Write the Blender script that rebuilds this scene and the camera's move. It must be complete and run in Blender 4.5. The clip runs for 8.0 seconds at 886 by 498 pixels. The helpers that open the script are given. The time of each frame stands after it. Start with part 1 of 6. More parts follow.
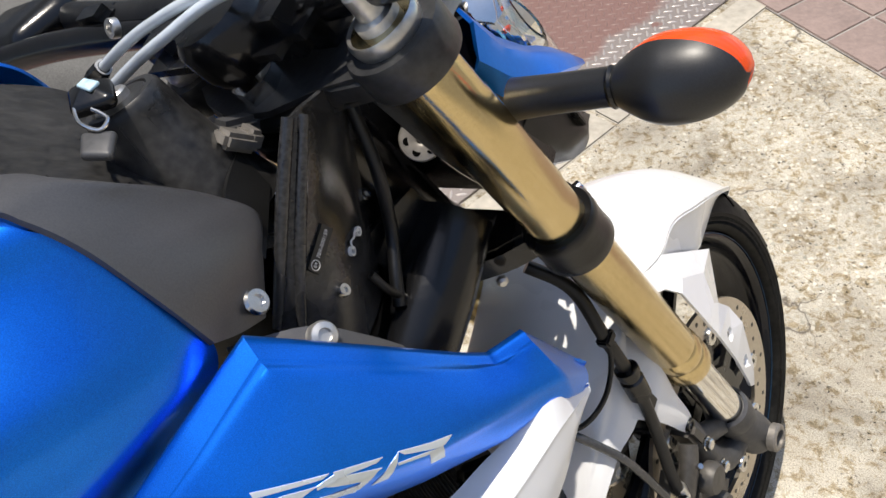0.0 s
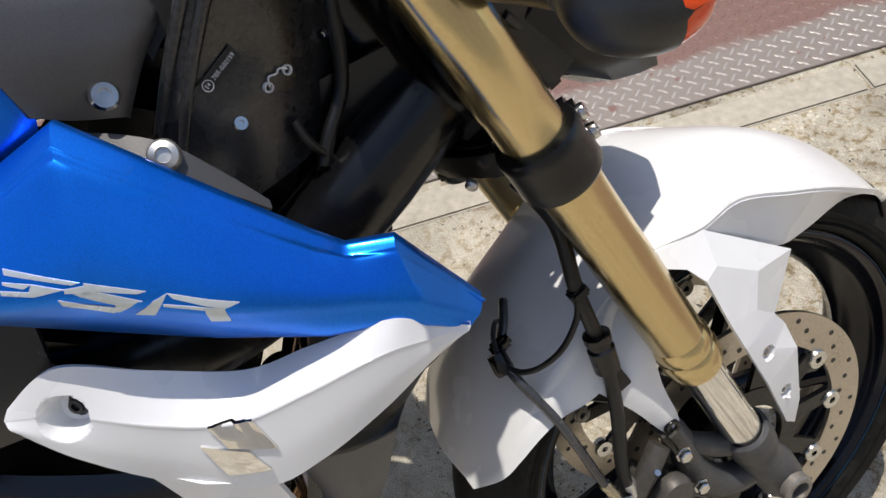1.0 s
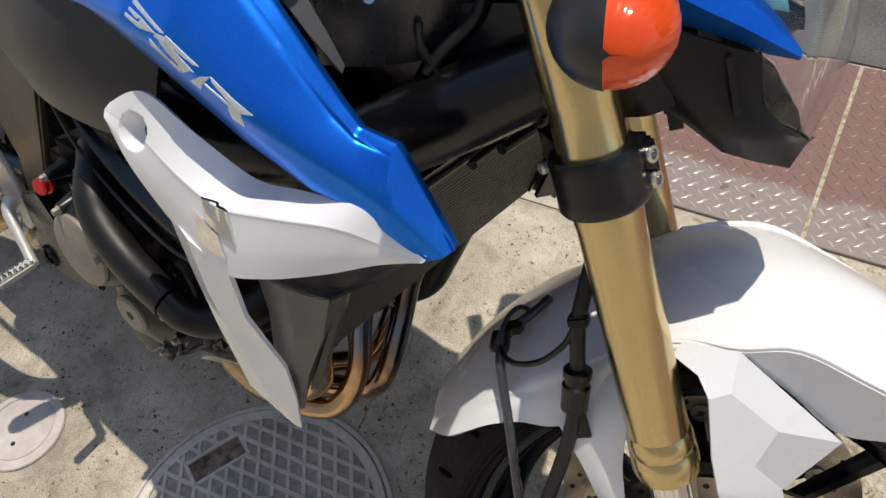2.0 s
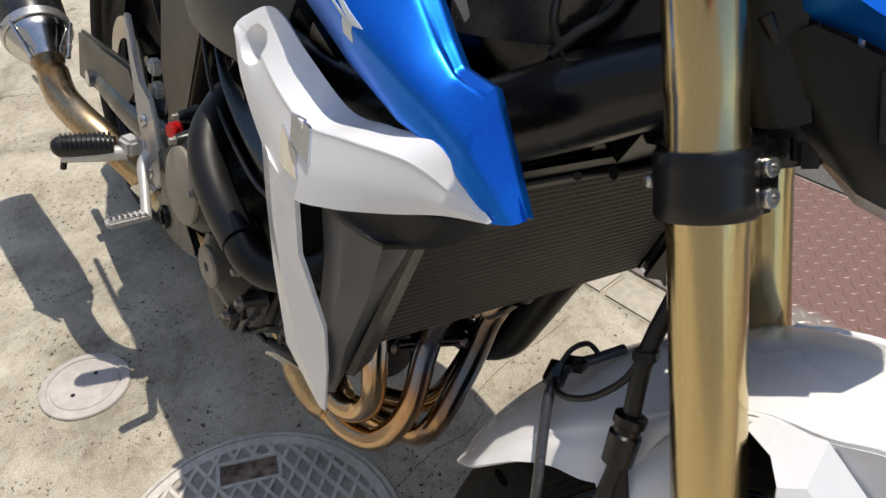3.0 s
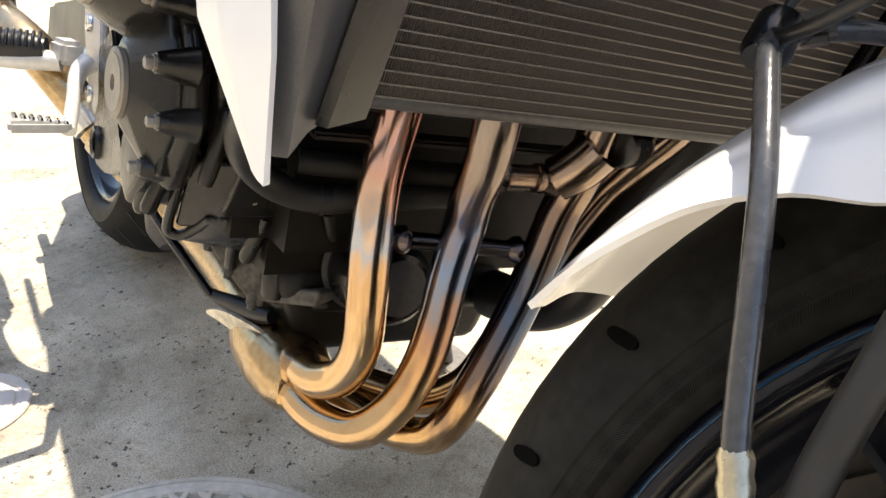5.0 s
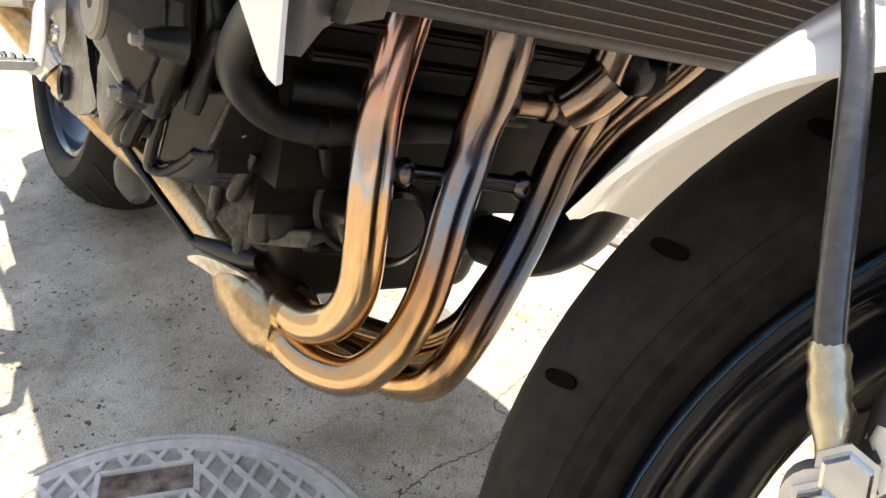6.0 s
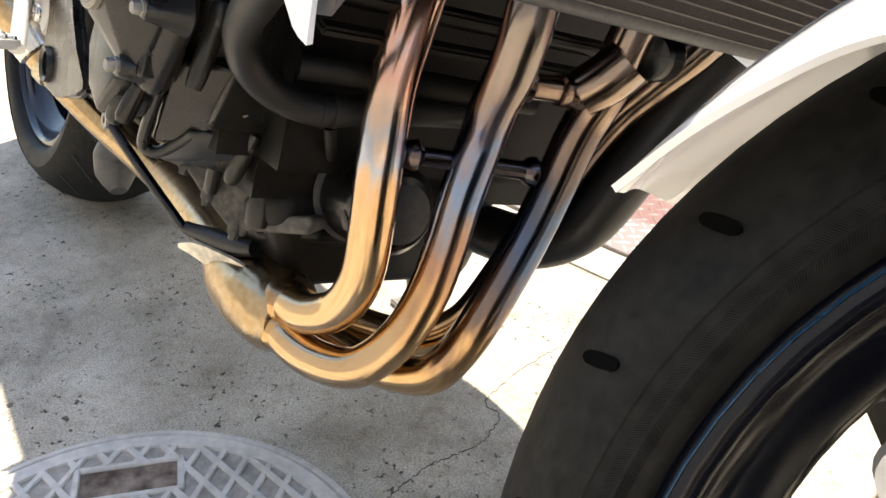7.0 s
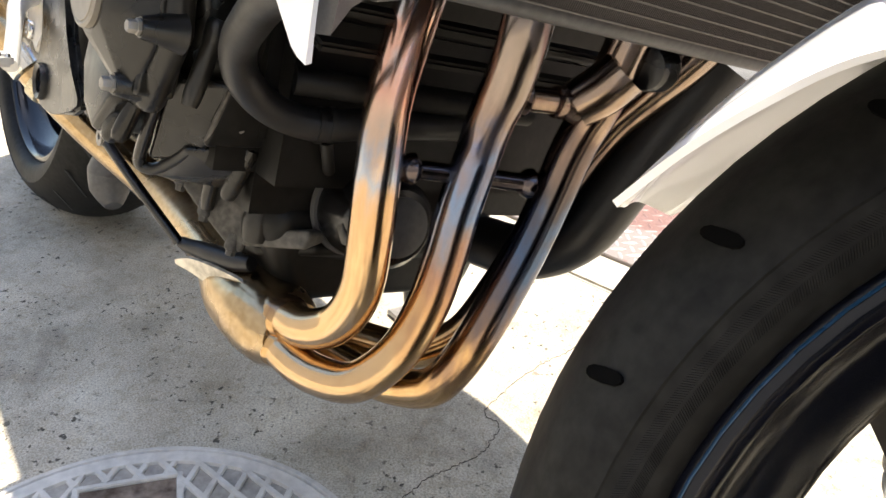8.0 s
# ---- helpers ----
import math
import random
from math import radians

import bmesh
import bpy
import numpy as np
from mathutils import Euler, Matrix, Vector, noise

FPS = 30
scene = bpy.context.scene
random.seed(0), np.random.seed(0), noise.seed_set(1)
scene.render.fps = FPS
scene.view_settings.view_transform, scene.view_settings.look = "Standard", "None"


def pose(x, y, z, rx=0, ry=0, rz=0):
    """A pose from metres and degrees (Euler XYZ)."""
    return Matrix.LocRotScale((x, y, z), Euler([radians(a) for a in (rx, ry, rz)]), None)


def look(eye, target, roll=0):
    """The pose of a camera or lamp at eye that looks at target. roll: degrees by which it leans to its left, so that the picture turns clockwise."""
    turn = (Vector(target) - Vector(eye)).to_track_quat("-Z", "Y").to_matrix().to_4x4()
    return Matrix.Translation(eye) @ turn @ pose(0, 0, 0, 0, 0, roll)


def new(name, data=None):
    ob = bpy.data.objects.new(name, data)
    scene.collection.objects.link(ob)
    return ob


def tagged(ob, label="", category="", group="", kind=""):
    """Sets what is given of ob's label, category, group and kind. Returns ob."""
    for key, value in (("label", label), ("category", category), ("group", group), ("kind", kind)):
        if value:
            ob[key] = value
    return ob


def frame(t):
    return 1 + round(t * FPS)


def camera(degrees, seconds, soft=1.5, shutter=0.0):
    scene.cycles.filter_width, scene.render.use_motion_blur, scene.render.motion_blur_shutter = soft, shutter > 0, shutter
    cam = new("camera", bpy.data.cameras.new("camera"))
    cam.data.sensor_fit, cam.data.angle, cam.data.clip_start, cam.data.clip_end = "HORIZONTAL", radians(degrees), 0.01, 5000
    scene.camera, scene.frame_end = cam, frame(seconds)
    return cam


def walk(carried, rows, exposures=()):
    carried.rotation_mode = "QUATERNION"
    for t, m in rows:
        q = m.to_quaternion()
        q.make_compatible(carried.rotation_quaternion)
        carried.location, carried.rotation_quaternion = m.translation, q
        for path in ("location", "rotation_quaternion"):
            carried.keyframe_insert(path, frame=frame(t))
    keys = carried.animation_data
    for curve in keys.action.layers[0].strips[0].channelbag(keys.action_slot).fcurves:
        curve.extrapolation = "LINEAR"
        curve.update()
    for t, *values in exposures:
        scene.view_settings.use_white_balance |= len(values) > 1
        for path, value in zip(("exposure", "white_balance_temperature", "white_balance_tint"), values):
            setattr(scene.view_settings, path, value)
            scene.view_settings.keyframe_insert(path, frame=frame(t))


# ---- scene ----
cam = camera(58.3, 8.0)
PATH = [
    (0, (0.124, 0.179, 1.217), (-0.148, 1.461, -0.293), -12.3),
    (0.3, (0.168, 0.214, 1.192), (-0.229, 1.438, -0.339), -14.0),
    (0.5, (0.192, 0.235, 1.176), (-0.31, 1.397, -0.372), -15.2),
    (0.8, (0.26, 0.272, 1.152), (-0.45, 1.265, -0.432), -16.4),
    (1, (0.322, 0.283, 1.14), (-0.513, 1.15, -0.458), -16.2),
    (1.2, (0.371, 0.301, 1.13), (-0.573, 1.028, -0.476), -15.9),
    (2.3, (0.528, 0.474, 1.116), (-0.828, 0.501, -0.354), -7.7),
    (2.5, (0.553, 0.488, 1.106), (-0.861, 0.451, -0.308), -5.3),
    (2.8, (0.545, 0.475, 1.058), (-0.954, 0.409, -0.264), -2.7),
    (3, (0.534, 0.458, 1.004), (-1.024, 0.391, -0.248), -1.8),
    (3.2, (0.499, 0.445, 0.93), (-1.107, 0.387, -0.261), -1.3),
    (3.5, (0.451, 0.447, 0.808), (-1.267, 0.379, -0.213), -0.4),
    (3.8, (0.409, 0.454, 0.721), (-1.394, 0.361, -0.139), -0.4),
    (4, (0.408, 0.456, 0.687), (-1.428, 0.359, -0.099), -0.3),
    (4.2, (0.396, 0.454, 0.652), (-1.458, 0.335, -0.09), 0.0),
    (4.5, (0.398, 0.441, 0.625), (-1.446, 0.324, -0.14), 0.3),
    (5, (0.404, 0.426, 0.595), (-1.405, 0.332, -0.254), 1.0),
    (5.2, (0.401, 0.42, 0.582), (-1.394, 0.345, -0.299), 1.1),
    (6.5, (0.389, 0.389, 0.554), (-1.399, 0.428, -0.342), 3.2),
    (7, (0.383, 0.376, 0.541), (-1.406, 0.452, -0.351), 4.1),
    (7.5, (0.381, 0.367, 0.535), (-1.409, 0.46, -0.353), 4.3),
    (8, (0.381, 0.373, 0.544), (-1.416, 0.463, -0.331), 3.4),
]
walk(cam, [(t, look(eye, target, roll)) for t, eye, target, roll in PATH], [(0, 0.40, 6800, 10), (1.2, 0.06, 6700, 10), (2.5, 0.0, 7100, 10), (3.2, 0.22, 6800, 10), (3.6, 0.72, 6850, 10), (4.1, 1.63, 7250, 10), (4.6, 1.45, 7200, 10), (5.2, 1.45, 7400, 10), (6.5, 1.65, 7150, 10), (8.0, 1.7, 7000, 10)])

# ---- sky and sun ----
SUN_EL, SUN_AZ = 77.0, 125.0   # height, and the compass angle from +x towards +y where the sun stands
world = bpy.data.worlds.new("world")
scene.world = world
world.use_nodes = True
wn = world.node_tree.nodes
sky = wn.new("ShaderNodeTexSky")
sky.sky_type, sky.sun_disc, sky.dust_density, sky.ozone_density = "NISHITA", False, 0.8, 1.0
sky.sun_elevation, sky.sun_rotation = radians(SUN_EL), radians(90 - SUN_AZ)
world.node_tree.links.new(sky.outputs[0], wn["Background"].inputs[0])
wn["Background"].inputs[1].default_value = 0.15
sun = new("sun", bpy.data.lights.new("sun", "SUN"))
sun.data.energy, sun.data.angle, sun.data.color = 3.6, radians(0.53), (1.0, 0.95, 0.87)
sun_from = Vector((math.cos(radians(SUN_EL)) * math.cos(radians(SUN_AZ)), math.cos(radians(SUN_EL)) * math.sin(radians(SUN_AZ)), math.sin(radians(SUN_EL))))
sun.matrix_world = look(sun_from * 6, (0, 0, 0))


# ---- materials ----
def material(name, base, rough=0.5, metal=0.0, vary=0.15, grain=60.0, stain=6.0, bump=0.0, second=None, coat=0.0, rough_vary=0.1, alpha=None, spec=0.5):
    """A surface with colour varied at two scales, roughness varied with it, and fine relief."""
    m = bpy.data.materials.new(name)
    m.use_nodes = True
    n, l = m.node_tree.nodes, m.node_tree.links
    b = n["Principled BSDF"]
    co = n.new("ShaderNodeTexCoord")
    fine, wide = n.new("ShaderNodeTexNoise"), n.new("ShaderNodeTexNoise")
    fine.inputs["Scale"].default_value, wide.inputs["Scale"].default_value = grain, stain
    fine.inputs["Detail"].default_value = wide.inputs["Detail"].default_value = 4
    l.new(co.outputs["Object"], fine.inputs["Vector"]), l.new(co.outputs["Object"], wide.inputs["Vector"])
    mix = n.new("ShaderNodeMix")
    mix.data_type = "FLOAT"
    mix.inputs[0].default_value = 0.5
    l.new(fine.outputs[0], mix.inputs[2]), l.new(wide.outputs[0], mix.inputs[3])
    ramp = n.new("ShaderNodeValToRGB")
    lo = [c * (1 - vary) for c in base]
    hi = [min(1, c * (1 + vary)) for c in (second or base)]
    ramp.color_ramp.elements[0].position, ramp.color_ramp.elements[1].position = 0.35, 0.65
    ramp.color_ramp.elements[0].color, ramp.color_ramp.elements[1].color = (*lo, 1), (*hi, 1)
    l.new(mix.outputs[0], ramp.inputs[0]), l.new(ramp.outputs[0], b.inputs["Base Color"])
    mr = n.new("ShaderNodeMapRange")
    mr.inputs[1].default_value, mr.inputs[2].default_value = 0.3, 0.7
    mr.inputs[3].default_value, mr.inputs[4].default_value = max(0.02, rough - rough_vary), min(1, rough + rough_vary)
    l.new(wide.outputs[0], mr.inputs[0]), l.new(mr.outputs[0], b.inputs["Roughness"])
    b.inputs["Metallic"].default_value = metal
    b.inputs["Specular IOR Level"].default_value = spec
    if coat:
        b.inputs["Coat Weight"].default_value, b.inputs["Coat Roughness"].default_value = coat, 0.06
    if bump:
        bn = n.new("ShaderNodeBump")
        bn.inputs["Strength"].default_value, bn.inputs["Distance"].default_value = 0.5, bump
        l.new(fine.outputs[0], bn.inputs["Height"]), l.new(bn.outputs[0], b.inputs["Normal"])
    return m


BLUE = material("blue metallic paint", (0.0, 0.150, 0.82), 0.32, 0.85, 0.22, 1500, 5, second=(0.0, 0.195, 0.92), coat=0.2, rough_vary=0.05)
WHITE = material("white paint", (0.82, 0.825, 0.84), 0.26, 0, 0.02, 40, 5, coat=0.6, rough_vary=0.05)
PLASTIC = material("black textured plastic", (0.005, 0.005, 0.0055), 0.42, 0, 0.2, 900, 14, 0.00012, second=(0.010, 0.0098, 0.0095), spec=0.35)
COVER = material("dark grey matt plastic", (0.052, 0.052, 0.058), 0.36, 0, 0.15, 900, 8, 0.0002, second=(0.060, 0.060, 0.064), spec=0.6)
SATIN = material("satin black paint", (0.004, 0.004, 0.0045), 0.24, 0, 0.25, 200, 12, 0.0003)
ENGINE = material("black engine paint", (0.003, 0.0029, 0.0027), 0.45, 0, 0.4, 120, 14, 0.0004, second=(0.007, 0.0066, 0.0058), spec=0.22)
SUMP = material("dusty black cast flange", (0.030, 0.028, 0.025), 0.6, 0.2, 0.5, 160, 18, 0.0006, second=(0.075, 0.070, 0.062))
CASE = material("semi gloss black case paint", (0.005, 0.0048, 0.0045), 0.28, 0, 0.4, 90, 22, 0.0004, second=(0.012, 0.0112, 0.0098), spec=0.4, rough_vary=0.12)
SHELL = material("satin black indicator plastic", (0.012, 0.012, 0.0125), 0.33, 0, 0.15, 900, 8, 0.00012, second=(0.019, 0.019, 0.020), spec=0.5)
GREY = material("grey cast aluminium", (0.27, 0.25, 0.225), 0.5, 0.55, 0.25, 150, 14, 0.0005)
LEG = material("dark grey fork casting", (0.085, 0.085, 0.088), 0.5, 0.4, 0.2, 200, 14, 0.0004)
ALLOY = material("bare aluminium", (0.62, 0.61, 0.59), 0.33, 0.9, 0.15, 200, 16, 0.0002)
CALIPER = material("dark bronze grey caliper paint", (0.085, 0.078, 0.07), 0.45, 0.3, 0.25, 160, 18, 0.0004)
GLOSSY = material("semi gloss dusty black plastic", (0.018, 0.018, 0.019), 0.24, 0, 0.3, 300, 10, 0.0002, second=(0.034, 0.034, 0.035), spec=0.6)
CAST = material("cast alloy with dull sheen", (0.60, 0.59, 0.57), 0.42, 0.35, 0.12, 150, 14, 0.0004)
FACE = material("dull tan alloy", (0.25, 0.225, 0.19), 0.5, 0.15, 0.15, 150, 14, 0.0004)
DUSTY = material("dusty scuffed black plastic", (0.012, 0.012, 0.0125), 0.36, 0, 0.3, 180, 30, 0.0004, second=(0.032, 0.031, 0.030))
YOKE = material("worn black yoke paint", (0.018, 0.018, 0.019), 0.38, 0, 0.3, 160, 14, 0.0004, second=(0.034, 0.034, 0.035), spec=0.5)
STEEL = material("bright steel", (0.66, 0.65, 0.63), 0.2, 1.0, 0.1, 200, 30)
CHROME = material("polished chrome tube", (0.80, 0.79, 0.77), 0.07, 1.0, 0.04, 200, 30, rough_vary=0.03)
GOLD = material("gold anodised aluminium", (0.60, 0.47, 0.24), 0.20, 1.0, 0.05, 500, 7, second=(0.64, 0.51, 0.28), rough_vary=0.03)
RUBBER = material("tyre rubber", (0.005, 0.005, 0.0052), 0.58, 0, 0.4, 120, 13, 0.0005, second=(0.014, 0.0138, 0.0128), spec=0.13)
HOSE = material("black rubber hose", (0.007, 0.007, 0.0075), 0.42, 0, 0.25, 160, 20, 0.0004)
RIM = material("dark blue black wheel paint", (0.003, 0.004, 0.008), 0.16, 0.0, 0.2, 100, 9, spec=0.35, rough_vary=0.05)
DISC = material("brushed brake disc steel", (0.52, 0.47, 0.40), 0.32, 0.95, 0.12, 300, 20)
RED = material("red anodised metal", (0.55, 0.01, 0.012), 0.28, 0.5, 0.1, 100, 20)
ORANGE = material("orange indicator lens", (0.80, 0.075, 0.006), 0.18, 0, 0.12, 100, 40, coat=0.25)
LETTER = material("silver lettering foil", (0.60, 0.66, 0.70), 0.3, 0.4, 0.05, 200, 20)
PRINT = material("white print", (0.75, 0.75, 0.75), 0.5, 0, 0.1, 300, 30)
LABEL = material("black foil sticker", (0.012, 0.012, 0.012), 0.35, 0, 0.2, 300, 30)
def concrete_material():
    """Old cement: cream paste, pebbles of the aggregate showing in worn patches, pits, soot stains and hairline cracks."""
    m = bpy.data.materials.new("worn aggregate concrete")
    m.use_nodes = True
    n, l = m.node_tree.nodes, m.node_tree.links
    b = n["Principled BSDF"]
    co = n.new("ShaderNodeTexCoord")

    def noise(scale, detail=4.0, rough=0.5, warp=0.0):
        k = n.new("ShaderNodeTexNoise")
        k.inputs["Scale"].default_value, k.inputs["Detail"].default_value, k.inputs["Roughness"].default_value, k.inputs["Distortion"].default_value = scale, detail, rough, warp
        l.new(co.outputs["Object"], k.inputs["Vector"])
        return k.outputs[0]

    def steps(src, *stops):
        k = n.new("ShaderNodeValToRGB")
        e = k.color_ramp.elements
        e[0].position, e[0].color = stops[0][0], (*stops[0][1], 1)
        e[1].position, e[1].color = stops[-1][0], (*stops[-1][1], 1)
        for p, col in stops[1:-1]:
            e.new(p).color = (*col, 1)
        l.new(src, k.inputs[0])
        return k.outputs[0]

    def mix(kind, f, p, q):
        k = n.new("ShaderNodeMix")
        k.data_type, k.blend_type = "RGBA", kind
        for at, v in ((0, f), (6, p), (7, q)):
            if isinstance(v, (float, tuple)):
                k.inputs[at].default_value = v
            else:
                l.new(v, k.inputs[at])
        return k.outputs[2]

    w, d, g = (1.0, 1.0, 1.0), (0.0, 0.0, 0.0), (0.5, 0.5, 0.5)
    paste = steps(noise(7, 8, 0.65), (0.32, (0.40, 0.355, 0.285)), (0.5, (0.52, 0.475, 0.395)), (0.68, (0.64, 0.60, 0.51)))
    sand = steps(noise(420, 3, 0.7), (0.30, (0.52, 0.51, 0.50)), (0.5, (0.95, 0.95, 0.95)), (0.70, (1.30, 1.29, 1.25)))
    col = mix("MULTIPLY", 1.0, paste, sand)
    cells = n.new("ShaderNodeTexVoronoi")
    cells.inputs["Scale"].default_value = 105
    l.new(co.outputs["Object"], cells.inputs["Vector"])
    stone_tone = steps(cells.outputs["Color"], (0.0, (0.24, 0.20, 0.14)), (0.35, (0.52, 0.46, 0.35)), (0.6, (0.74, 0.70, 0.61)), (0.85, (0.30, 0.29, 0.24)), (1.0, (0.62, 0.53, 0.38)))
    round_off = steps(cells.outputs["Distance"], (0.30, w), (0.48, d))
    worn = steps(noise(2.1, 6, 0.65), (0.40, d), (0.56, w))
    sep, away = n.new("ShaderNodeSeparateXYZ"), n.new("ShaderNodeMath")
    away.operation = "ADD"
    l.new(co.outputs["Object"], sep.inputs[0]), l.new(sep.outputs[0], away.inputs[0]), l.new(sep.outputs[1], away.inputs[1])
    spread = n.new("ShaderNodeMapRange")
    spread.inputs[1].default_value, spread.inputs[2].default_value, spread.inputs[3].default_value = 0.25, 1.1, 0.18
    l.new(away.outputs[0], spread.inputs[0])
    worn = mix("MULTIPLY", 1.0, worn, spread.outputs[0])
    shown = mix("MULTIPLY", 1.0, round_off, worn)
    col = mix("MIX", shown, col, stone_tone)
    pits = steps(noise(110, 2, 0.5), (0.62, d), (0.67, w))
    some = steps(noise(9, 3, 0.5), (0.44, d), (0.56, w))
    pit = mix("MULTIPLY", 1.0, pits, some)
    col = mix("MIX", pit, col, (0.10, 0.09, 0.075, 1))
    stain = steps(noise(4.2, 8, 0.66, 0.8), (0.30, (0.52, 0.51, 0.50)), (0.46, (0.90, 0.90, 0.89)), (0.6, (1.10, 1.10, 1.09)))
    col = mix("MULTIPLY", 1.0, col, stain)
    blot = steps(noise(48, 5, 0.72, 0.5), (0.50, w), (0.60, (0.66, 0.58, 0.45)), (0.74, (0.34, 0.31, 0.26)))
    plain = n.new("ShaderNodeMapRange")
    plain.inputs[1].default_value, plain.inputs[2].default_value, plain.inputs[3].default_value = 0.3, 1.0, 0.35
    l.new(away.outputs[0], plain.inputs[0])
    col = mix("MULTIPLY", plain.outputs[0], col, blot)
    warp = n.new("ShaderNodeVectorMath")
    warp.operation = "MULTIPLY_ADD"
    wob = n.new("ShaderNodeTexNoise")
    wob.inputs["Scale"].default_value, wob.inputs["Detail"].default_value = 16, 6
    l.new(co.outputs["Object"], wob.inputs["Vector"])
    warp.inputs[1].default_value = (0.11, 0.11, 0.0)
    l.new(wob.outputs["Color"], warp.inputs[0]), l.new(co.outputs["Object"], warp.inputs[2])
    net = n.new("ShaderNodeTexVoronoi")
    net.feature = "DISTANCE_TO_EDGE"
    net.inputs["Scale"].default_value = 2.6
    l.new(warp.outputs[0], net.inputs["Vector"])
    line = steps(net.outputs["Distance"], (0.0, w), (0.0032, g), (0.0055, d))
    broken = steps(noise(3.0, 3), (0.54, d), (0.60, w))
    crack = mix("MULTIPLY", 1.0, line, broken)
    col = mix("MIX", crack, col, (0.13, 0.11, 0.09, 1))
    l.new(col, b.inputs["Base Color"])
    b.inputs["Roughness"].default_value, b.inputs["Specular IOR Level"].default_value = 0.88, 0.25
    relief = mix("ADD", 1.0, sand, shown)
    relief = mix("SUBTRACT", 1.0, relief, mix("ADD", 1.0, pit, crack))
    bp = n.new("ShaderNodeBump")
    bp.inputs["Strength"].default_value, bp.inputs["Distance"].default_value = 0.55, 0.0018
    l.new(relief, bp.inputs["Height"]), l.new(bp.outputs[0], b.inputs["Normal"])
    return m


CONCRETE = concrete_material()
ASPHALT = material("grey worn asphalt", (0.075, 0.073, 0.070), 0.9, 0, 0.35, 260, 4, 0.002, second=(0.125, 0.122, 0.116), spec=0.25)
VOID = material("black for slot and hole shade", (0.002, 0.002, 0.002), 0.9, 0, 0.2, 100, 20, spec=0.05)
OLIVE = material("olive grey painted steel", (0.10, 0.092, 0.075), 0.45, 0.2, 0.2, 120, 10, 0.0003)
KERB = material("cement kerb", (0.44, 0.40, 0.33), 0.85, 0, 0.2, 60, 5, 0.003)
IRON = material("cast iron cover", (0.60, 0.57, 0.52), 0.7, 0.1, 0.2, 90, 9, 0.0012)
# floor between the ribs, a darker tone than the cover
IRON_LOW = material("darker iron recess", (0.38, 0.35, 0.31), 0.8, 0.1, 0.3, 120, 9, 0.002)
RUST = material("rusty iron", (0.15, 0.09, 0.055), 0.8, 0.2, 0.5, 90, 40, 0.002, second=(0.24, 0.19, 0.15))


def plate_material(name, steel, paint, rough):
    """Chequer plate whose red paint is trodden off along the kerb and left in flecks."""
    m = bpy.data.materials.new(name)
    m.use_nodes = True
    n, l = m.node_tree.nodes, m.node_tree.links
    b = n["Principled BSDF"]
    geo = n.new("ShaderNodeNewGeometry")
    dot = n.new("ShaderNodeVectorMath")
    dot.operation = "DOT_PRODUCT"
    dot.inputs[1].default_value = (-0.6996, 0.7146, 0)
    wide, fleck, fine = n.new("ShaderNodeTexNoise"), n.new("ShaderNodeTexNoise"), n.new("ShaderNodeTexNoise")
    for node, scale in ((wide, 9), (fleck, 26), (fine, 180)):
        node.inputs["Scale"].default_value = scale
        node.inputs["Detail"].default_value = 4
        l.new(geo.outputs["Position"], node.inputs["Vector"])
    l.new(geo.outputs["Position"], dot.inputs[0])
    edge = n.new("ShaderNodeMath")
    edge.operation = "MULTIPLY_ADD"
    edge.inputs[1].default_value = 0.09
    l.new(wide.outputs[0], edge.inputs[0]), l.new(dot.outputs["Value"], edge.inputs[2])
    across = n.new("ShaderNodeMapRange")
    across.inputs[1].default_value, across.inputs[2].default_value = 1.150, 1.172
    l.new(edge.outputs[0], across.inputs[0])
    chip = n.new("ShaderNodeMapRange")
    chip.inputs[1].default_value, chip.inputs[2].default_value = 0.66, 0.70
    l.new(fleck.outputs[0], chip.inputs[0])
    most = n.new("ShaderNodeMath")
    most.operation = "MAXIMUM"
    l.new(across.outputs[0], most.inputs[0]), l.new(chip.outputs[0], most.inputs[1])
    tint = n.new("ShaderNodeMix")
    tint.data_type = "RGBA"
    tint.inputs[6].default_value, tint.inputs[7].default_value = (*paint, 1), (*[c * 0.72 for c in paint], 1)
    l.new(fine.outputs[0], tint.inputs[0])
    mix = n.new("ShaderNodeMix")
    mix.data_type = "RGBA"
    mix.inputs[6].default_value = (*steel, 1)
    l.new(most.outputs[0], mix.inputs[0]), l.new(tint.outputs[2], mix.inputs[7])
    l.new(mix.outputs[2], b.inputs["Base Color"])
    metal = n.new("ShaderNodeMapRange")
    metal.inputs[3].default_value, metal.inputs[4].default_value = 0.45, 0.05
    l.new(most.outputs[0], metal.inputs[0]), l.new(metal.outputs[0], b.inputs["Metallic"])
    grit = n.new("ShaderNodeMapRange")
    grit.inputs[3].default_value, grit.inputs[4].default_value = rough - 0.12, rough + 0.12
    l.new(fine.outputs[0], grit.inputs[0]), l.new(grit.outputs[0], b.inputs["Roughness"])
    bump = n.new("ShaderNodeBump")
    bump.inputs["Strength"].default_value, bump.inputs["Distance"].default_value = 0.4, 0.0006
    l.new(fine.outputs[0], bump.inputs["Height"]), l.new(bump.outputs[0], b.inputs["Normal"])
    return m


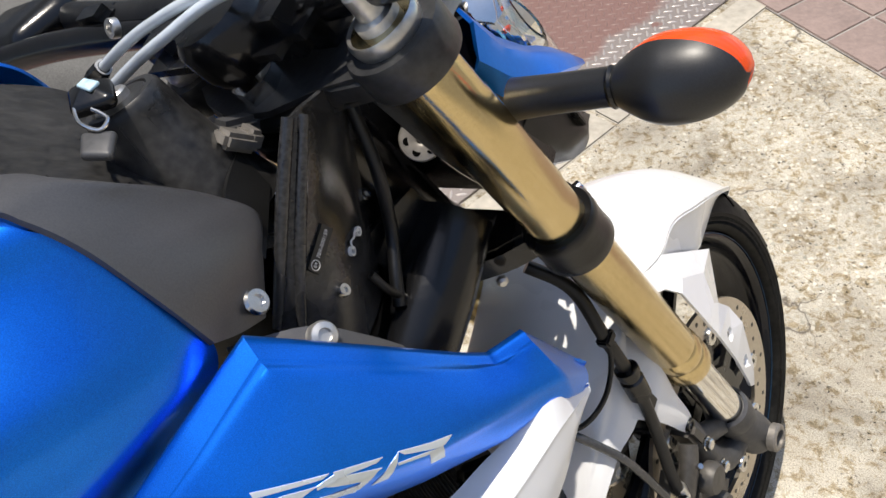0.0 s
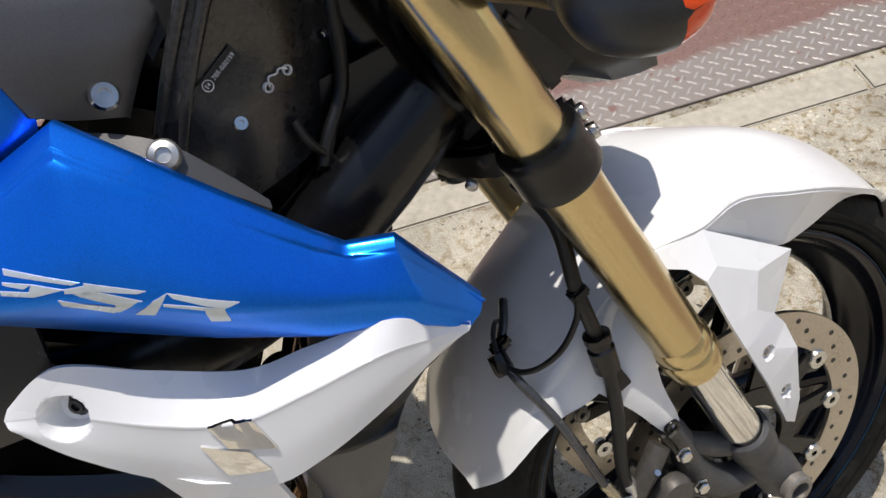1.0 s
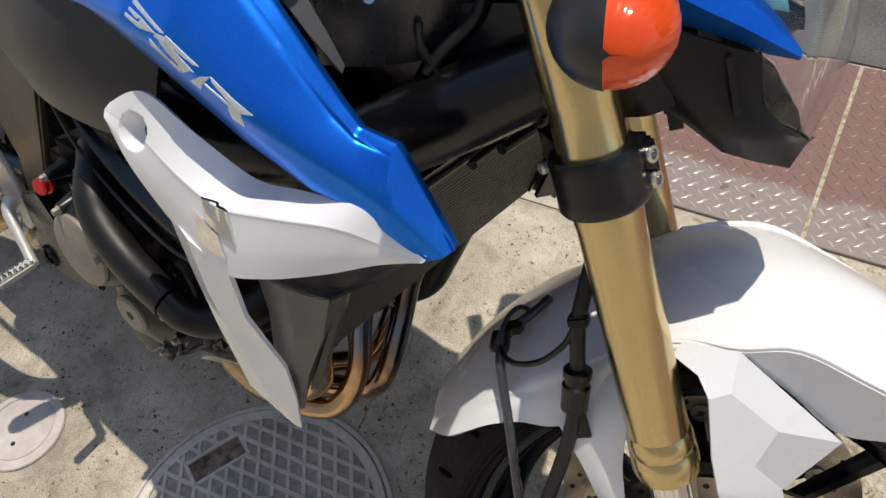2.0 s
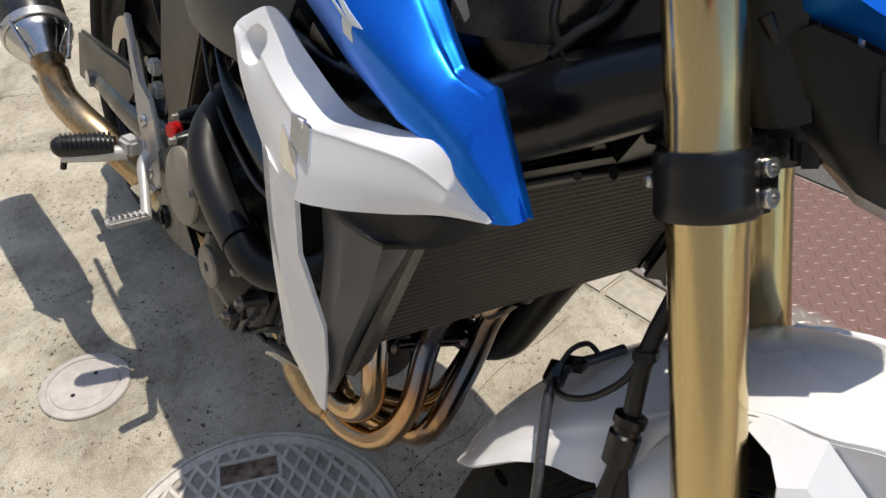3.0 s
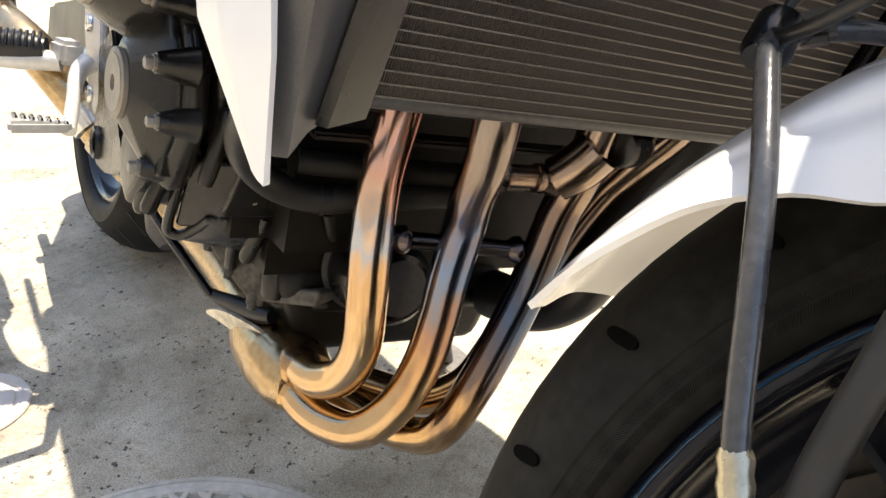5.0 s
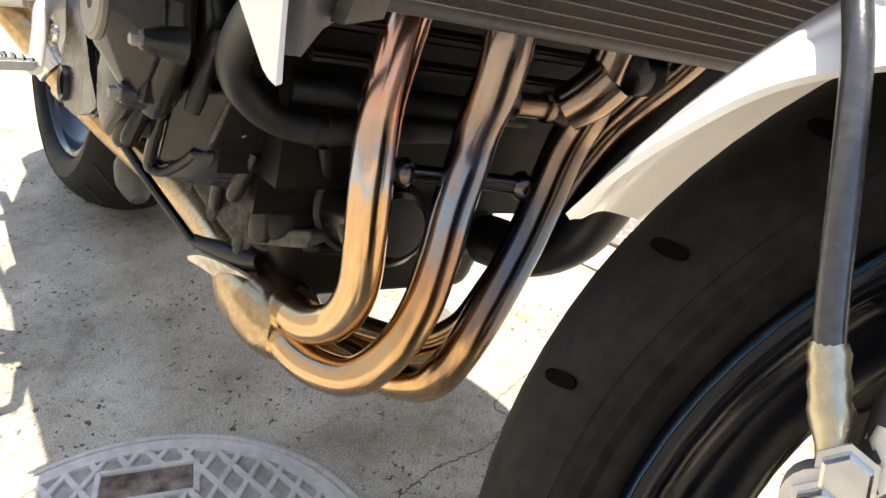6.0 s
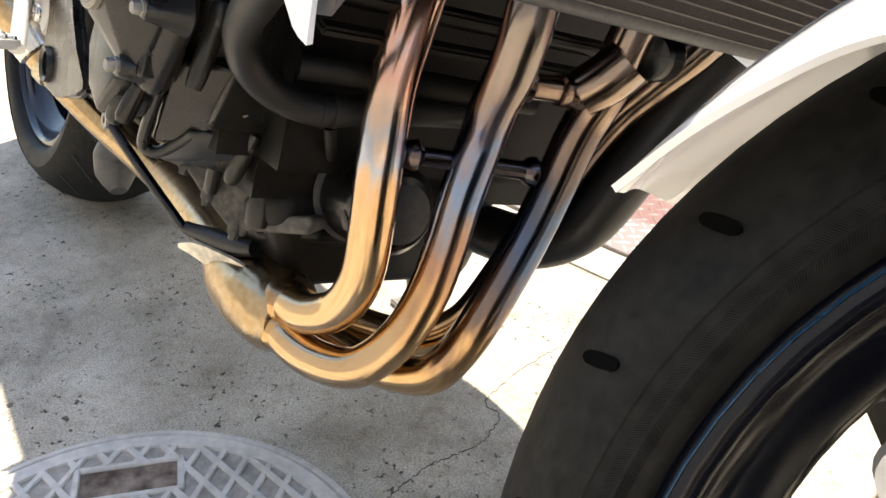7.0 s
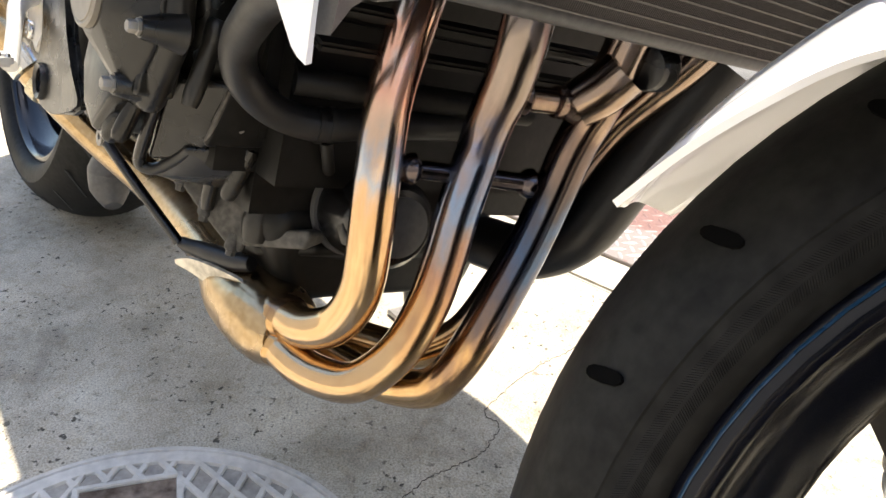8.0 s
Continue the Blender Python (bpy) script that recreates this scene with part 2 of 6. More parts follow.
PLATE = plate_material("worn red brown chequer plate", (0.235, 0.205, 0.19), (0.215, 0.118, 0.10), 0.6)
TREAD = plate_material("worn bright chequer lugs", (0.44, 0.40, 0.375), (0.25, 0.15, 0.13), 0.45)
TILE = material("brown paving tile", (0.26, 0.19, 0.165), 0.7, 0, 0.2, 90, 6, 0.001)
GROUT = material("grey grout", (0.34, 0.31, 0.28), 0.9, 0, 0.2, 90, 6, 0.002)
CARBON = material("black carbon silencer sleeve", (0.02, 0.02, 0.022), 0.25, 0.2, 0.3, 160, 20, coat=0.6)


def heat_material(name, *tints):
    """Stainless steel coloured by heat along its height: (height, colour) pairs, broken up by streaks that run down the pipe."""
    m = material(name, (0.5, 0.38, 0.25), 0.19, 1.0, 0.1, 240, 9, 0.0001, rough_vary=0.05)
    n, l = m.node_tree.nodes, m.node_tree.links
    b = n["Principled BSDF"]
    co, sep, flat = n.new("ShaderNodeTexCoord"), n.new("ShaderNodeSeparateXYZ"), n.new("ShaderNodeMapping")
    l.new(co.outputs["Object"], sep.inputs[0]), l.new(co.outputs["Object"], flat.inputs[0])
    flat.inputs["Scale"].default_value = (1.0, 1.0, 0.16)
    streak, cloud = n.new("ShaderNodeTexNoise"), n.new("ShaderNodeTexNoise")
    streak.inputs["Scale"].default_value, streak.inputs["Detail"].default_value = 120, 4
    cloud.inputs["Scale"].default_value, cloud.inputs["Detail"].default_value, cloud.inputs["Distortion"].default_value = 26, 4, 0.6
    l.new(flat.outputs[0], streak.inputs["Vector"]), l.new(co.outputs["Object"], cloud.inputs["Vector"])
    at = sep.outputs[2]
    for src, much in ((streak, 0.085), (cloud, 0.11)):
        add = n.new("ShaderNodeMath")
        add.operation = "MULTIPLY_ADD"
        add.inputs[1].default_value = much
        l.new(src.outputs[0], add.inputs[0]), l.new(at, add.inputs[2])
        at = add.outputs[0]
    mr = n.new("ShaderNodeMapRange")
    mr.inputs[1].default_value, mr.inputs[2].default_value = 0.2475, 0.5975
    l.new(at, mr.inputs[0])
    ramp = n.new("ShaderNodeValToRGB")
    e = ramp.color_ramp.elements
    spots = [((z - 0.15) / 0.35, (*c, 1)) for z, c in tints]
    e[0].position, e[0].color = spots[0]
    e[1].position, e[1].color = spots[-1]
    for p, c in spots[1:-1]:
        e.new(p).color = c
    l.new(mr.outputs[0], ramp.inputs[0])
    l.new(ramp.outputs[0], b.inputs["Base Color"])
    return m


SLEEVE = material("grey sheathed hose", (0.045, 0.046, 0.05), 0.22, 0, 0.3, 260, 30, 0.0004, coat=0.4)
BRASS = material("yellowed zinc fitting", (0.52, 0.46, 0.33), 0.3, 0.85, 0.2, 200, 40, 0.0002)
HEAT = heat_material("bronze and blue heat tinted steel", (.17, (.60, .42, .25)), (.225, (.57, .39, .22)), (.26, (.50, .30, .16)), (.295, (.32, .19, .14)), (.325, (.22, .185, .19)), (.35, (.13, .19, .32)), (.375, (.16, .16, .22)), (.40, (.22, .17, .15)), (.445, (.25, .205, .18)), (.49, (.20, .17, .155)))
HEAT_DARK = heat_material("dark bronze heat tinted steel", (.17, (.66, .44, .22)), (.215, (.52, .33, .16)), (.25, (.28, .18, .12)), (.29, (.14, .12, .13)), (.32, (.08, .12, .20)), (.35, (.09, .08, .085)), (.40, (.17, .12, .10)), (.44, (.34, .25, .19)), (.49, (.28, .24, .22)))
HEAT_PALE = heat_material("rose and gold heat tinted steel", (.20, (.61, .43, .25)), (.28, (.62, .42, .23)), (.325, (.53, .34, .19)), (.345, (.48, .36, .28)), (.362, (.32, .37, .46)), (.38, (.54, .40, .31)), (.41, (.70, .46, .34)), (.44, (.72, .40, .30)), (.465, (.55, .50, .48)), (.49, (.50, .46, .43)))
BRACKET = material("stained bare steel bracket", (0.46, 0.42, 0.35), 0.42, 0.6, 0.3, 120, 26, 0.0003, second=(0.62, 0.58, 0.50))
STRAW = material("straw tinted steel pipe", (0.42, 0.29, 0.15), 0.25, 1.0, 0.18, 160, 11, 0.0002, second=(0.46, 0.35, 0.22))


def glass_material(name, colour, rough=0.02):
    m = bpy.data.materials.new(name)
    m.use_nodes = True
    b = m.node_tree.nodes["Principled BSDF"]
    b.inputs["Base Color"].default_value = (*colour, 1)
    b.inputs["Transmission Weight"].default_value, b.inputs["Roughness"].default_value, b.inputs["IOR"].default_value = 1.0, rough, 1.45
    return m


GLASS = glass_material("clear lamp lens", (0.97, 0.98, 0.99))

# ---- frames of the motorcycle: upright plane, and the turned steering ----
BIKE = pose(-0.1968, 0.2811, 0, -12.5, 0, 35)
ZS = Vector((-0.398, 0, 0.917)).normalized()
F0 = Vector((0, 1, 0)).cross(ZS)
TURN_L = radians(25.65)
LS = Vector((0, 1, 0)) * math.cos(TURN_L) - F0 * math.sin(TURN_L)
FS = F0 * math.cos(TURN_L) + Vector((0, 1, 0)) * math.sin(TURN_L)
MID = Vector((0.4936, 0.0096, 0.524))


def S(f, l, z):
    """A place on the steered front end: ahead, left and up along the fork."""
    return MID + FS * f + LS * l + ZS * z


# ---- mesh helpers ----
def V(*p):
    return Vector(p)


def bm_object(name, bm, mat, smooth=True):
    me = bpy.data.meshes.new(name)
    bmesh.ops.recalc_face_normals(bm, faces=bm.faces)
    bm.to_mesh(me)
    bm.free()
    me.materials.append(mat)
    if smooth:
        me.shade_smooth()
        me.set_sharp_from_angle(angle=radians(38))
    return new(name, me)


def part(name, bm, mat, parent, label=""):
    """One mesh under a thing or a part."""
    ob = bm_object(name, bm, mat)
    ob.parent = parent
    return tagged(ob, label)


def join(*bms):
    out = bmesh.new()
    for b in bms:
        me = bpy.data.meshes.new("tmp")
        b.to_mesh(me)
        b.free()
        out.from_mesh(me)
        bpy.data.meshes.remove(me)
    return out


def curve_points(pts, steps=6):
    """Catmull-Rom through the points."""
    pts = [Vector(p) for p in pts]
    if len(pts) < 3:
        return [pts[0].lerp(pts[-1], k / steps) for k in range(steps + 1)]
    out = []
    for i in range(len(pts) - 1):
        a, b, c, d = pts[max(i - 1, 0)], pts[i], pts[i + 1], pts[min(i + 2, len(pts) - 1)]
        for k in range(steps):
            t = k / steps
            out.append(0.5 * ((2 * b) + (c - a) * t + (2 * a - 5 * b + 4 * c - d) * t * t + (3 * b - a - 3 * c + d) * t ** 3))
    return out + [pts[-1]]


def tube(pts, r, seg=16, steps=6, wall=0.0, ripple=None):
    """A round tube along a smooth line; r is one radius or one per given point."""
    line = curve_points(pts, steps)
    n = len(line)
    rr = [r] * n if not isinstance(r, (list, tuple)) else [float(np.interp(i / (n - 1) * (len(r) - 1), range(len(r)), r)) for i in range(n)]
    bm = bmesh.new()
    rings, side = [], None
    for i, p in enumerate(line):
        ahead = (line[min(i + 1, n - 1)] - line[max(i - 1, 0)]).normalized()
        if side is None:
            side = ahead.orthogonal().normalized()
        side = (side - ahead * side.dot(ahead)).normalized()
        other = ahead.cross(side)
        k = rr[i] * (1 + (ripple(i / (n - 1)) if ripple else 0))
        rings.append([bm.verts.new(p + (side * math.cos(a) + other * math.sin(a)) * k) for a in (2 * math.pi * j / seg for j in range(seg))])
    for a, b in zip(rings, rings[1:]):
        for j in range(seg):
            bm.faces.new((a[j], a[(j + 1) % seg], b[(j + 1) % seg], b[j]))
    bm.faces.new(rings[0][::-1]), bm.faces.new(rings[-1])
    return bm


def lathe(profile, origin, axis, seg=32, closed=False):
    """Turn a profile of (radius, height along the axis) round the axis."""
    axis = Vector(axis).normalized()
    u = axis.orthogonal().normalized()
    v = axis.cross(u)
    bm = bmesh.new()
    rings = []
    for r, h in profile:
        c = Vector(origin) + axis * h
        rings.append([bm.verts.new(c + (u * math.cos(a) + v * math.sin(a)) * max(r, 1e-5)) for a in (2 * math.pi * j / seg for j in range(seg))])
    pairs = list(zip(rings, rings[1:])) + ([(rings[-1], rings[0])] if closed else [])
    for a, b in pairs:
        for j in range(seg):
            bm.faces.new((a[j], a[(j + 1) % seg], b[(j + 1) % seg], b[j]))
    if not closed:
        bm.faces.new(rings[0][::-1]), bm.faces.new(rings[-1])
    return bm


def straight_points(pts, steps=4):
    """Straight runs between the points."""
    pts = [Vector(p) for p in pts]
    return [p.lerp(q, k / steps) for p, q in zip(pts, pts[1:]) for k in range(steps)] + [pts[-1]]


def sheet(rows, thick=0.003, su=6, sv=6, inward=None, facets=False, creased=False):
    """A curved panel lofted through rows of points, with thickness. inward: a place on its inner side. creased: a soft crease along each row."""
    run = straight_points if facets else curve_points
    cols = [run(r, sv) for r in rows]
    across = straight_points if creased else run
    grid = list(zip(*[across(c, su) for c in zip(*cols)]))
    nu, nv = len(grid), len(grid[0])
    g = np.array([[tuple(p) for p in r] for r in grid])
    du, dv = np.gradient(g, axis=0), np.gradient(g, axis=1)
    nrm = np.cross(du, dv)
    nrm /= np.linalg.norm(nrm, axis=2, keepdims=True) + 1e-12
    if inward is not None and ((np.array(inward) - g.mean((0, 1))) * nrm.mean((0, 1))).sum() < 0:
        nrm = -nrm
    bm = bmesh.new()
    top = [[bm.verts.new(p) for p in r] for r in g]
    low = [[bm.verts.new(p) for p in r] for r in g + nrm * thick]
    for i in range(nu - 1):
        for j in range(nv - 1):
            bm.faces.new((top[i][j], top[i + 1][j], top[i + 1][j + 1], top[i][j + 1]))
            bm.faces.new((low[i][j], low[i][j + 1], low[i + 1][j + 1], low[i + 1][j]))
    for i in range(nu - 1):
        for j in (0, nv - 1):
            bm.faces.new((top[i][j], low[i][j], low[i + 1][j], top[i + 1][j]))
    for j in range(nv - 1):
        for i in (0, nu - 1):
            bm.faces.new((top[i][j], top[i][j + 1], low[i][j + 1], low[i][j]))
    return bm


def dent(bm, o, r, depth, axis):
    """Press a round recess into a panel."""
    o, axis = Vector(o), Vector(axis).normalized()
    for v in bm.verts:
        d = v.co - o
        flat = d - axis * d.dot(axis)
        if abs(d.dot(axis)) < 0.03 and flat.length < r:
            k = min(1, (1 - flat.length / r) / 0.3)
            v.co += axis * depth * k
    return bm


def surface_points(rows, su=30, sv=20, creased=False):
    cols = [curve_points(r, sv) for r in rows]
    across = straight_points if creased else curve_points
    return np.array([[tuple(p) for p in r] for r in zip(*[across(c, su) for c in zip(*cols)])]).reshape(-1, 3)


def onto(cloud, x, z):
    """The y of a panel at (x, z), from its nearest points."""
    d = (cloud[:, 0] - x) ** 2 + (cloud[:, 2] - z) ** 2
    k = np.argsort(d)[:4]
    w = 1 / (d[k] + 1e-8)
    return float((cloud[k, 1] * w).sum() / w.sum())


def decal(corners, cloud, lift=0.0005, n=8):
    """A thin foil laid on a panel: a four-cornered shape in (x, z)."""
    bm = bmesh.new()
    a, b, c, d = [Vector((p[0], p[1])) for p in corners]
    rows = []
    for i in range(n + 1):
        lo, hi = a.lerp(b, i / n), d.lerp(c, i / n)
        rows.append([(lo.lerp(hi, j / 3).x, onto(cloud, *lo.lerp(hi, j / 3)), lo.lerp(hi, j / 3).y) for j in range(4)])
    out = [[bm.verts.new((p[0], p[1] - lift, p[2])) for p in r] for r in rows]
    inn = [[bm.verts.new((p[0], p[1] + 0.0006, p[2])) for p in r] for r in rows]
    for i in range(n):
        for j in range(3):
            bm.faces.new((out[i][j], out[i + 1][j], out[i + 1][j + 1], out[i][j + 1]))
            bm.faces.new((inn[i][j], inn[i][j + 1], inn[i + 1][j + 1], inn[i + 1][j]))
        for j in (0, 3):
            bm.faces.new((out[i][j], inn[i][j], inn[i + 1][j], out[i + 1][j]))
    for j in range(3):
        for i in (0, n):
            bm.faces.new((out[i][j], out[i][j + 1], inn[i][j + 1], inn[i][j]))
    return bm


def prism(outline, o, u, v, depth, bevel=0.0):
    """A flat plate: an outline in (u, v) round o, thickened along u x v."""
    o, u, v = Vector(o), Vector(u).normalized(), Vector(v).normalized()
    n = u.cross(v)
    bm = bmesh.new()
    a = [bm.verts.new(o + u * x + v * y) for x, y in outline]
    b = [bm.verts.new(o + u * x + v * y + n * depth) for x, y in outline]
    k = len(outline)
    bm.faces.new(a[::-1]), bm.faces.new(b)
    for i in range(k):
        bm.faces.new((a[i], a[(i + 1) % k], b[(i + 1) % k], b[i]))
    if bevel:
        bmesh.ops.bevel(bm, geom=bm.edges[:], offset=bevel, segments=2, affect="EDGES", clamp_overlap=True)
    return bm


def box(size, m, bevel=0.003):
    bm = bmesh.new()
    bmesh.ops.create_cube(bm, size=1, matrix=m @ Matrix.Diagonal((*size, 1)))
    if bevel:
        bmesh.ops.bevel(bm, geom=bm.edges[:], offset=bevel, segments=2, affect="EDGES", clamp_overlap=True)
    return bm


def axes(o, x, z):
    """A pose from an origin, an x direction and a rough z direction."""
    x = Vector(x).normalized()
    y = Vector(z).cross(x).normalized()
    return Matrix.Translation(o) @ Matrix((x, y, x.cross(y))).transposed().to_4x4()


def bolt(o, axis, r=0.006, h=0.006, socket=True, seg=16):
    """A socket-head screw with a recessed hexagon."""
    prof = [(r * 1.0, 0), (r, h * 0.8), (r * 0.9, h), (r * 0.55, h), (r * 0.5, h * 0.45), (0, h * 0.4)] if socket else [(r * 1.25, 0), (r * 1.25, h * 0.25), (r, h * 0.3), (r, h * 0.85), (r * 0.85, h), (0, h)]
    return lathe(prof, o, axis, seg if socket else 6)


def letters(text, size, m, depth=0.0006, shear=0.0, spacing=1.0):
    """Raised writing in the built-in font as a mesh."""
    cu = bpy.data.curves.new("text", "FONT")
    cu.body, cu.size, cu.extrude, cu.shear, cu.space_character = text, size, depth, shear, spacing
    cu.align_x, cu.align_y = "CENTER", "CENTER"
    ob = bpy.data.objects.new("text", cu)
    me = ob.to_mesh()
    bm = bmesh.new()
    bm.from_mesh(me)
    bm.transform(m)
    ob.to_mesh_clear()
    bpy.data.objects.remove(ob)
    bpy.data.curves.remove(cu)
    return bm


def mirrored(bm):
    bm.transform(Matrix.Diagonal((1, -1, 1, 1)))
    return bm


# ---- ground ----
def ground_sheet():
    """One wide sheet of concrete with a round opening for the covers."""
    bm = bmesh.new()
    n = 60
    ring = [bm.verts.new((0, 0, 0))]
    for r in (0.4, 0.9, 1.6, 3, 6, 12, 40, 150, 600):
        new_ring = [bm.verts.new((r * math.cos(2 * math.pi * k / n), r * math.sin(2 * math.pi * k / n), 0)) for k in range(n)]
        if len(ring) == 1:
            for k in range(n):
                bm.faces.new((ring[0], new_ring[k], new_ring[(k + 1) % n]))
        else:
            for k in range(n):
                bm.faces.new((ring[k], new_ring[k], new_ring[(k + 1) % n], ring[(k + 1) % n]))
        ring = new_ring
    return bm


ground = tagged(bm_object("ground", ground_sheet(), CONCRETE, False), "pale worn concrete ground with exposed aggregate and stains", "ground", kind="structure")


def ground_line(name, pts, width, mat, label, wobble=0.0):
    """A narrow sunken line in the concrete: a crack that wanders, or a straight joint."""
    rnd = random.Random(4)
    line = curve_points([V(x, y, 0) for x, y in pts], 10)
    bm = bmesh.new()
    rows = []
    for i, p in enumerate(line):
        ahead = (line[min(i + 1, len(line) - 1)] - line[max(i - 1, 0)]).normalized()
        side = V(-ahead.y, ahead.x, 0)
        p = p + side * rnd.uniform(-wobble, wobble)
        w = width * (rnd.uniform(0.45, 1.2) if wobble else 1.0)
        rows.append([bm.verts.new(p + side * w * s + V(0, 0, h)) for s, h in ((-0.5, -0.001), (-0.4, 0.0006), (0.4, 0.0006), (0.5, -0.001))])
    for p, q in zip(rows, rows[1:]):
        for j in range(3):
            bm.faces.new((p[j], p[j + 1], q[j + 1], q[j]))
    ob = bm_object(name, bm, mat)
    ob.parent = ground
    return tagged(ob, label)


DIRT = material("dark dirt in a crack", (0.09, 0.078, 0.062), 0.95, 0, 0.4, 200, 30)
ground_line("crack", [(-.150, .345), (-.178, .367), (-.198, .382), (-.223, .404), (-.241, .432), (-.259, .456), (-.281, .469), (-.307, .480), (-.328, .466), (-.377, .499), (-.427, .544), (-.459, .584), (-.521, .640)], .0013, DIRT, "hairline crack in the concrete", .0016)
ground_line("joint", [(-1.35, .085), (-.807, .673), (-.76, .724), (-.42, 1.09)], .006, DIRT, "dark joint between concrete slabs")


def manhole(x, y, r, turn):
    """Cast cover with a raised rim, a lattice of ribs and a lifting slot."""
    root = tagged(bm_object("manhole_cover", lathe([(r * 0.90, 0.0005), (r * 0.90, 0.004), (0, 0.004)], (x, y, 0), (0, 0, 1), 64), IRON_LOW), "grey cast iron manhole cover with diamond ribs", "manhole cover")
    part("outer_ring", lathe([(r, 0.0), (r, 0.006), (r * 0.975, 0.007), (r * 0.965, 0.004), (r * 0.965, 0)], (x, y, 0), (0, 0, 1), 72, True), IRON, root)
    part("rim", lathe([(r * 0.955, 0.0), (r * 0.955, 0.0075), (r * 0.89, 0.0075), (r * 0.885, 0.003), (r * 0.885, 0)], (x, y, 0), (0, 0, 1), 72, True), IRON, root)
    c, s = math.cos(turn), math.sin(turn)
    slot = (0.0, 0.68 * r, 0.22 * r, 0.10 * r)
    boss = 0.262 * r
    for lift, ang in ((0, turn - radians(58)), (0.0004, turn - radians(118))):
        u, v = V(math.cos(ang), math.sin(ang), 0), V(-math.sin(ang), math.cos(ang), 0)
        step = r * 0.117
        for k in range(-7, 8):
            off = k * step
            if abs(off) > r * 0.86:
                continue
            half = math.sqrt((r * 0.90) ** 2 - off ** 2)
            cuts = [t for t in np.linspace(-half, half, 90)]
            run = []
            spans = []
            for t in cuts:
                p = u * t + v * off
                q = V(p.x * c + p.y * s, -p.x * s + p.y * c, 0)
                inside = (abs(q.x) < slot[2] and abs(q.y - slot[1]) < slot[3]) or q.length < boss
                if inside:
                    if len(run) > 1:
                        spans.append((run[0], run[-1]))
                    run = []
                else:
                    run.append(t)
            if len(run) > 1:
                spans.append((run[0], run[-1]))
            for a, b in spans:
                o = V(x, y, 0.0055 - lift) + v * off + u * ((a + b) / 2)
                part("rib", box((b - a, 0.0062, 0.004), axes(o, u, (0, 0, 1)), 0.0010), IRON, root)
    part("boss", lathe([(boss, 0.003), (boss, 0.0072), (boss * 0.9, 0.0076), (boss * 0.75, 0.006), (0, 0.006)], (x, y, 0), (0, 0, 1), 32), IRON, root)
    o = V(x, y, 0) + V(-s, c, 0) * slot[1]
    m = axes(o, (c, s, 0), (0, 0, 1))
    part("slot_floor", box((2 * slot[2] - 0.008, 2 * slot[3] - 0.008, 0.001), m @ pose(0, 0, 0.0045), 0), RUST, root, "rusty slot floor")
    for sx in (-1, 1):
        part("slot_frame", box((0.006, 2 * slot[3] + 0.004, 0.0045), m @ pose(sx * slot[2], 0, 0.0055), 0.001), IRON, root)
        part("slot_frame", box((2 * slot[2], 0.006, 0.0045), m @ pose(0, sx * slot[3], 0.0055), 0.001), IRON, root)
    part("boss_bar", box((boss * 1.3, boss * 0.34, 0.003), m @ pose(0, -slot[1], 0.0075), 0.001), IRON, root)
    return root


manhole(-0.044, 0.165, 0.208, radians(106))


def cleanout(x, y, r):
    root = tagged(bm_object("drain_cap", lathe([(r * 0.98, 0.0), (r, 0.002), (r * 0.98, 0.005), (r * 0.84, 0.006), (r * 0.82, 0.0035), (r * 0.76, 0.0035), (r * 0.74, 0.0055), (0, 0.006)], (x, y, 0), (0, 0, 1), 48), material("pale plastic drain lid", (0.50, 0.46, 0.43), 0.5, 0, 0.15, 60, 12, 0.0006)), "round pale grey plastic drain cap set in concrete", "drain cap")
    for k in (-1, 1):
        part("key_hole", lathe([(0.004, 0.0055), (0.004, 0.0065), (0, 0.0065)], (x + 0.025 * k, y - 0.01 * k, 0), (0, 0, 1), 10), LABEL, root)


cleanout(-0.350, -0.190, 0.074)


def closing_wall(name, at, height):
    """Unseen plain rendered wall, added on one side to limit the sky and shape reflections."""
    along, across = V(0.715, 0.70, 0).normalized(), V(-0.70, 0.715, 0).normalized()
    return tagged(bm_object(name, box((34, 0.3, height), axes(across * at + V(0, 0, height / 2), along, (0, 0, 1)), 0.01), PLASTER, False), "unseen plain grey wall added to shape reflections and sky light", "wall", kind="structure")


PLASTER = material("pale cement render", (0.46, 0.45, 0.43), 0.9, 0, 0.15, 40, 1.2, 0.002)
# added out of view; heights set by sky light and reflections
closing_wall("wall_north", 6.2, 7.0)
closing_wall("wall_south", -4.6, 5.5)


# ---- kerb strip, chequer plates and paving behind the motorcycle ----
PLATE_O, PLATE_U = V(-0.225, 1.160, 0), V(0.715, 0.70, 0).normalized()
PLATE_V = V(-PLATE_U.y, PLATE_U.x, 0)


def kerb_strip():
    root = tagged(new("kerb"), "narrow cement kerb strip beside the chequer plates", "kerb", kind="structure")
    at = -2.4
    for k, w in enumerate((0.62, 0.60, 0.61, 0.60, 0.6, 0.6, 0.6, 0.6)):
        part("kerb_stone", box((w - 0.006, 0.075, 0.03), axes(PLATE_O + PLATE_U * (at + w / 2) - PLATE_V * 0.045 + V(0, 0, -0.010), PLATE_U, (0, 0, 1)), 0.004), KERB, root)
        at += w
    return root


kerb_strip()


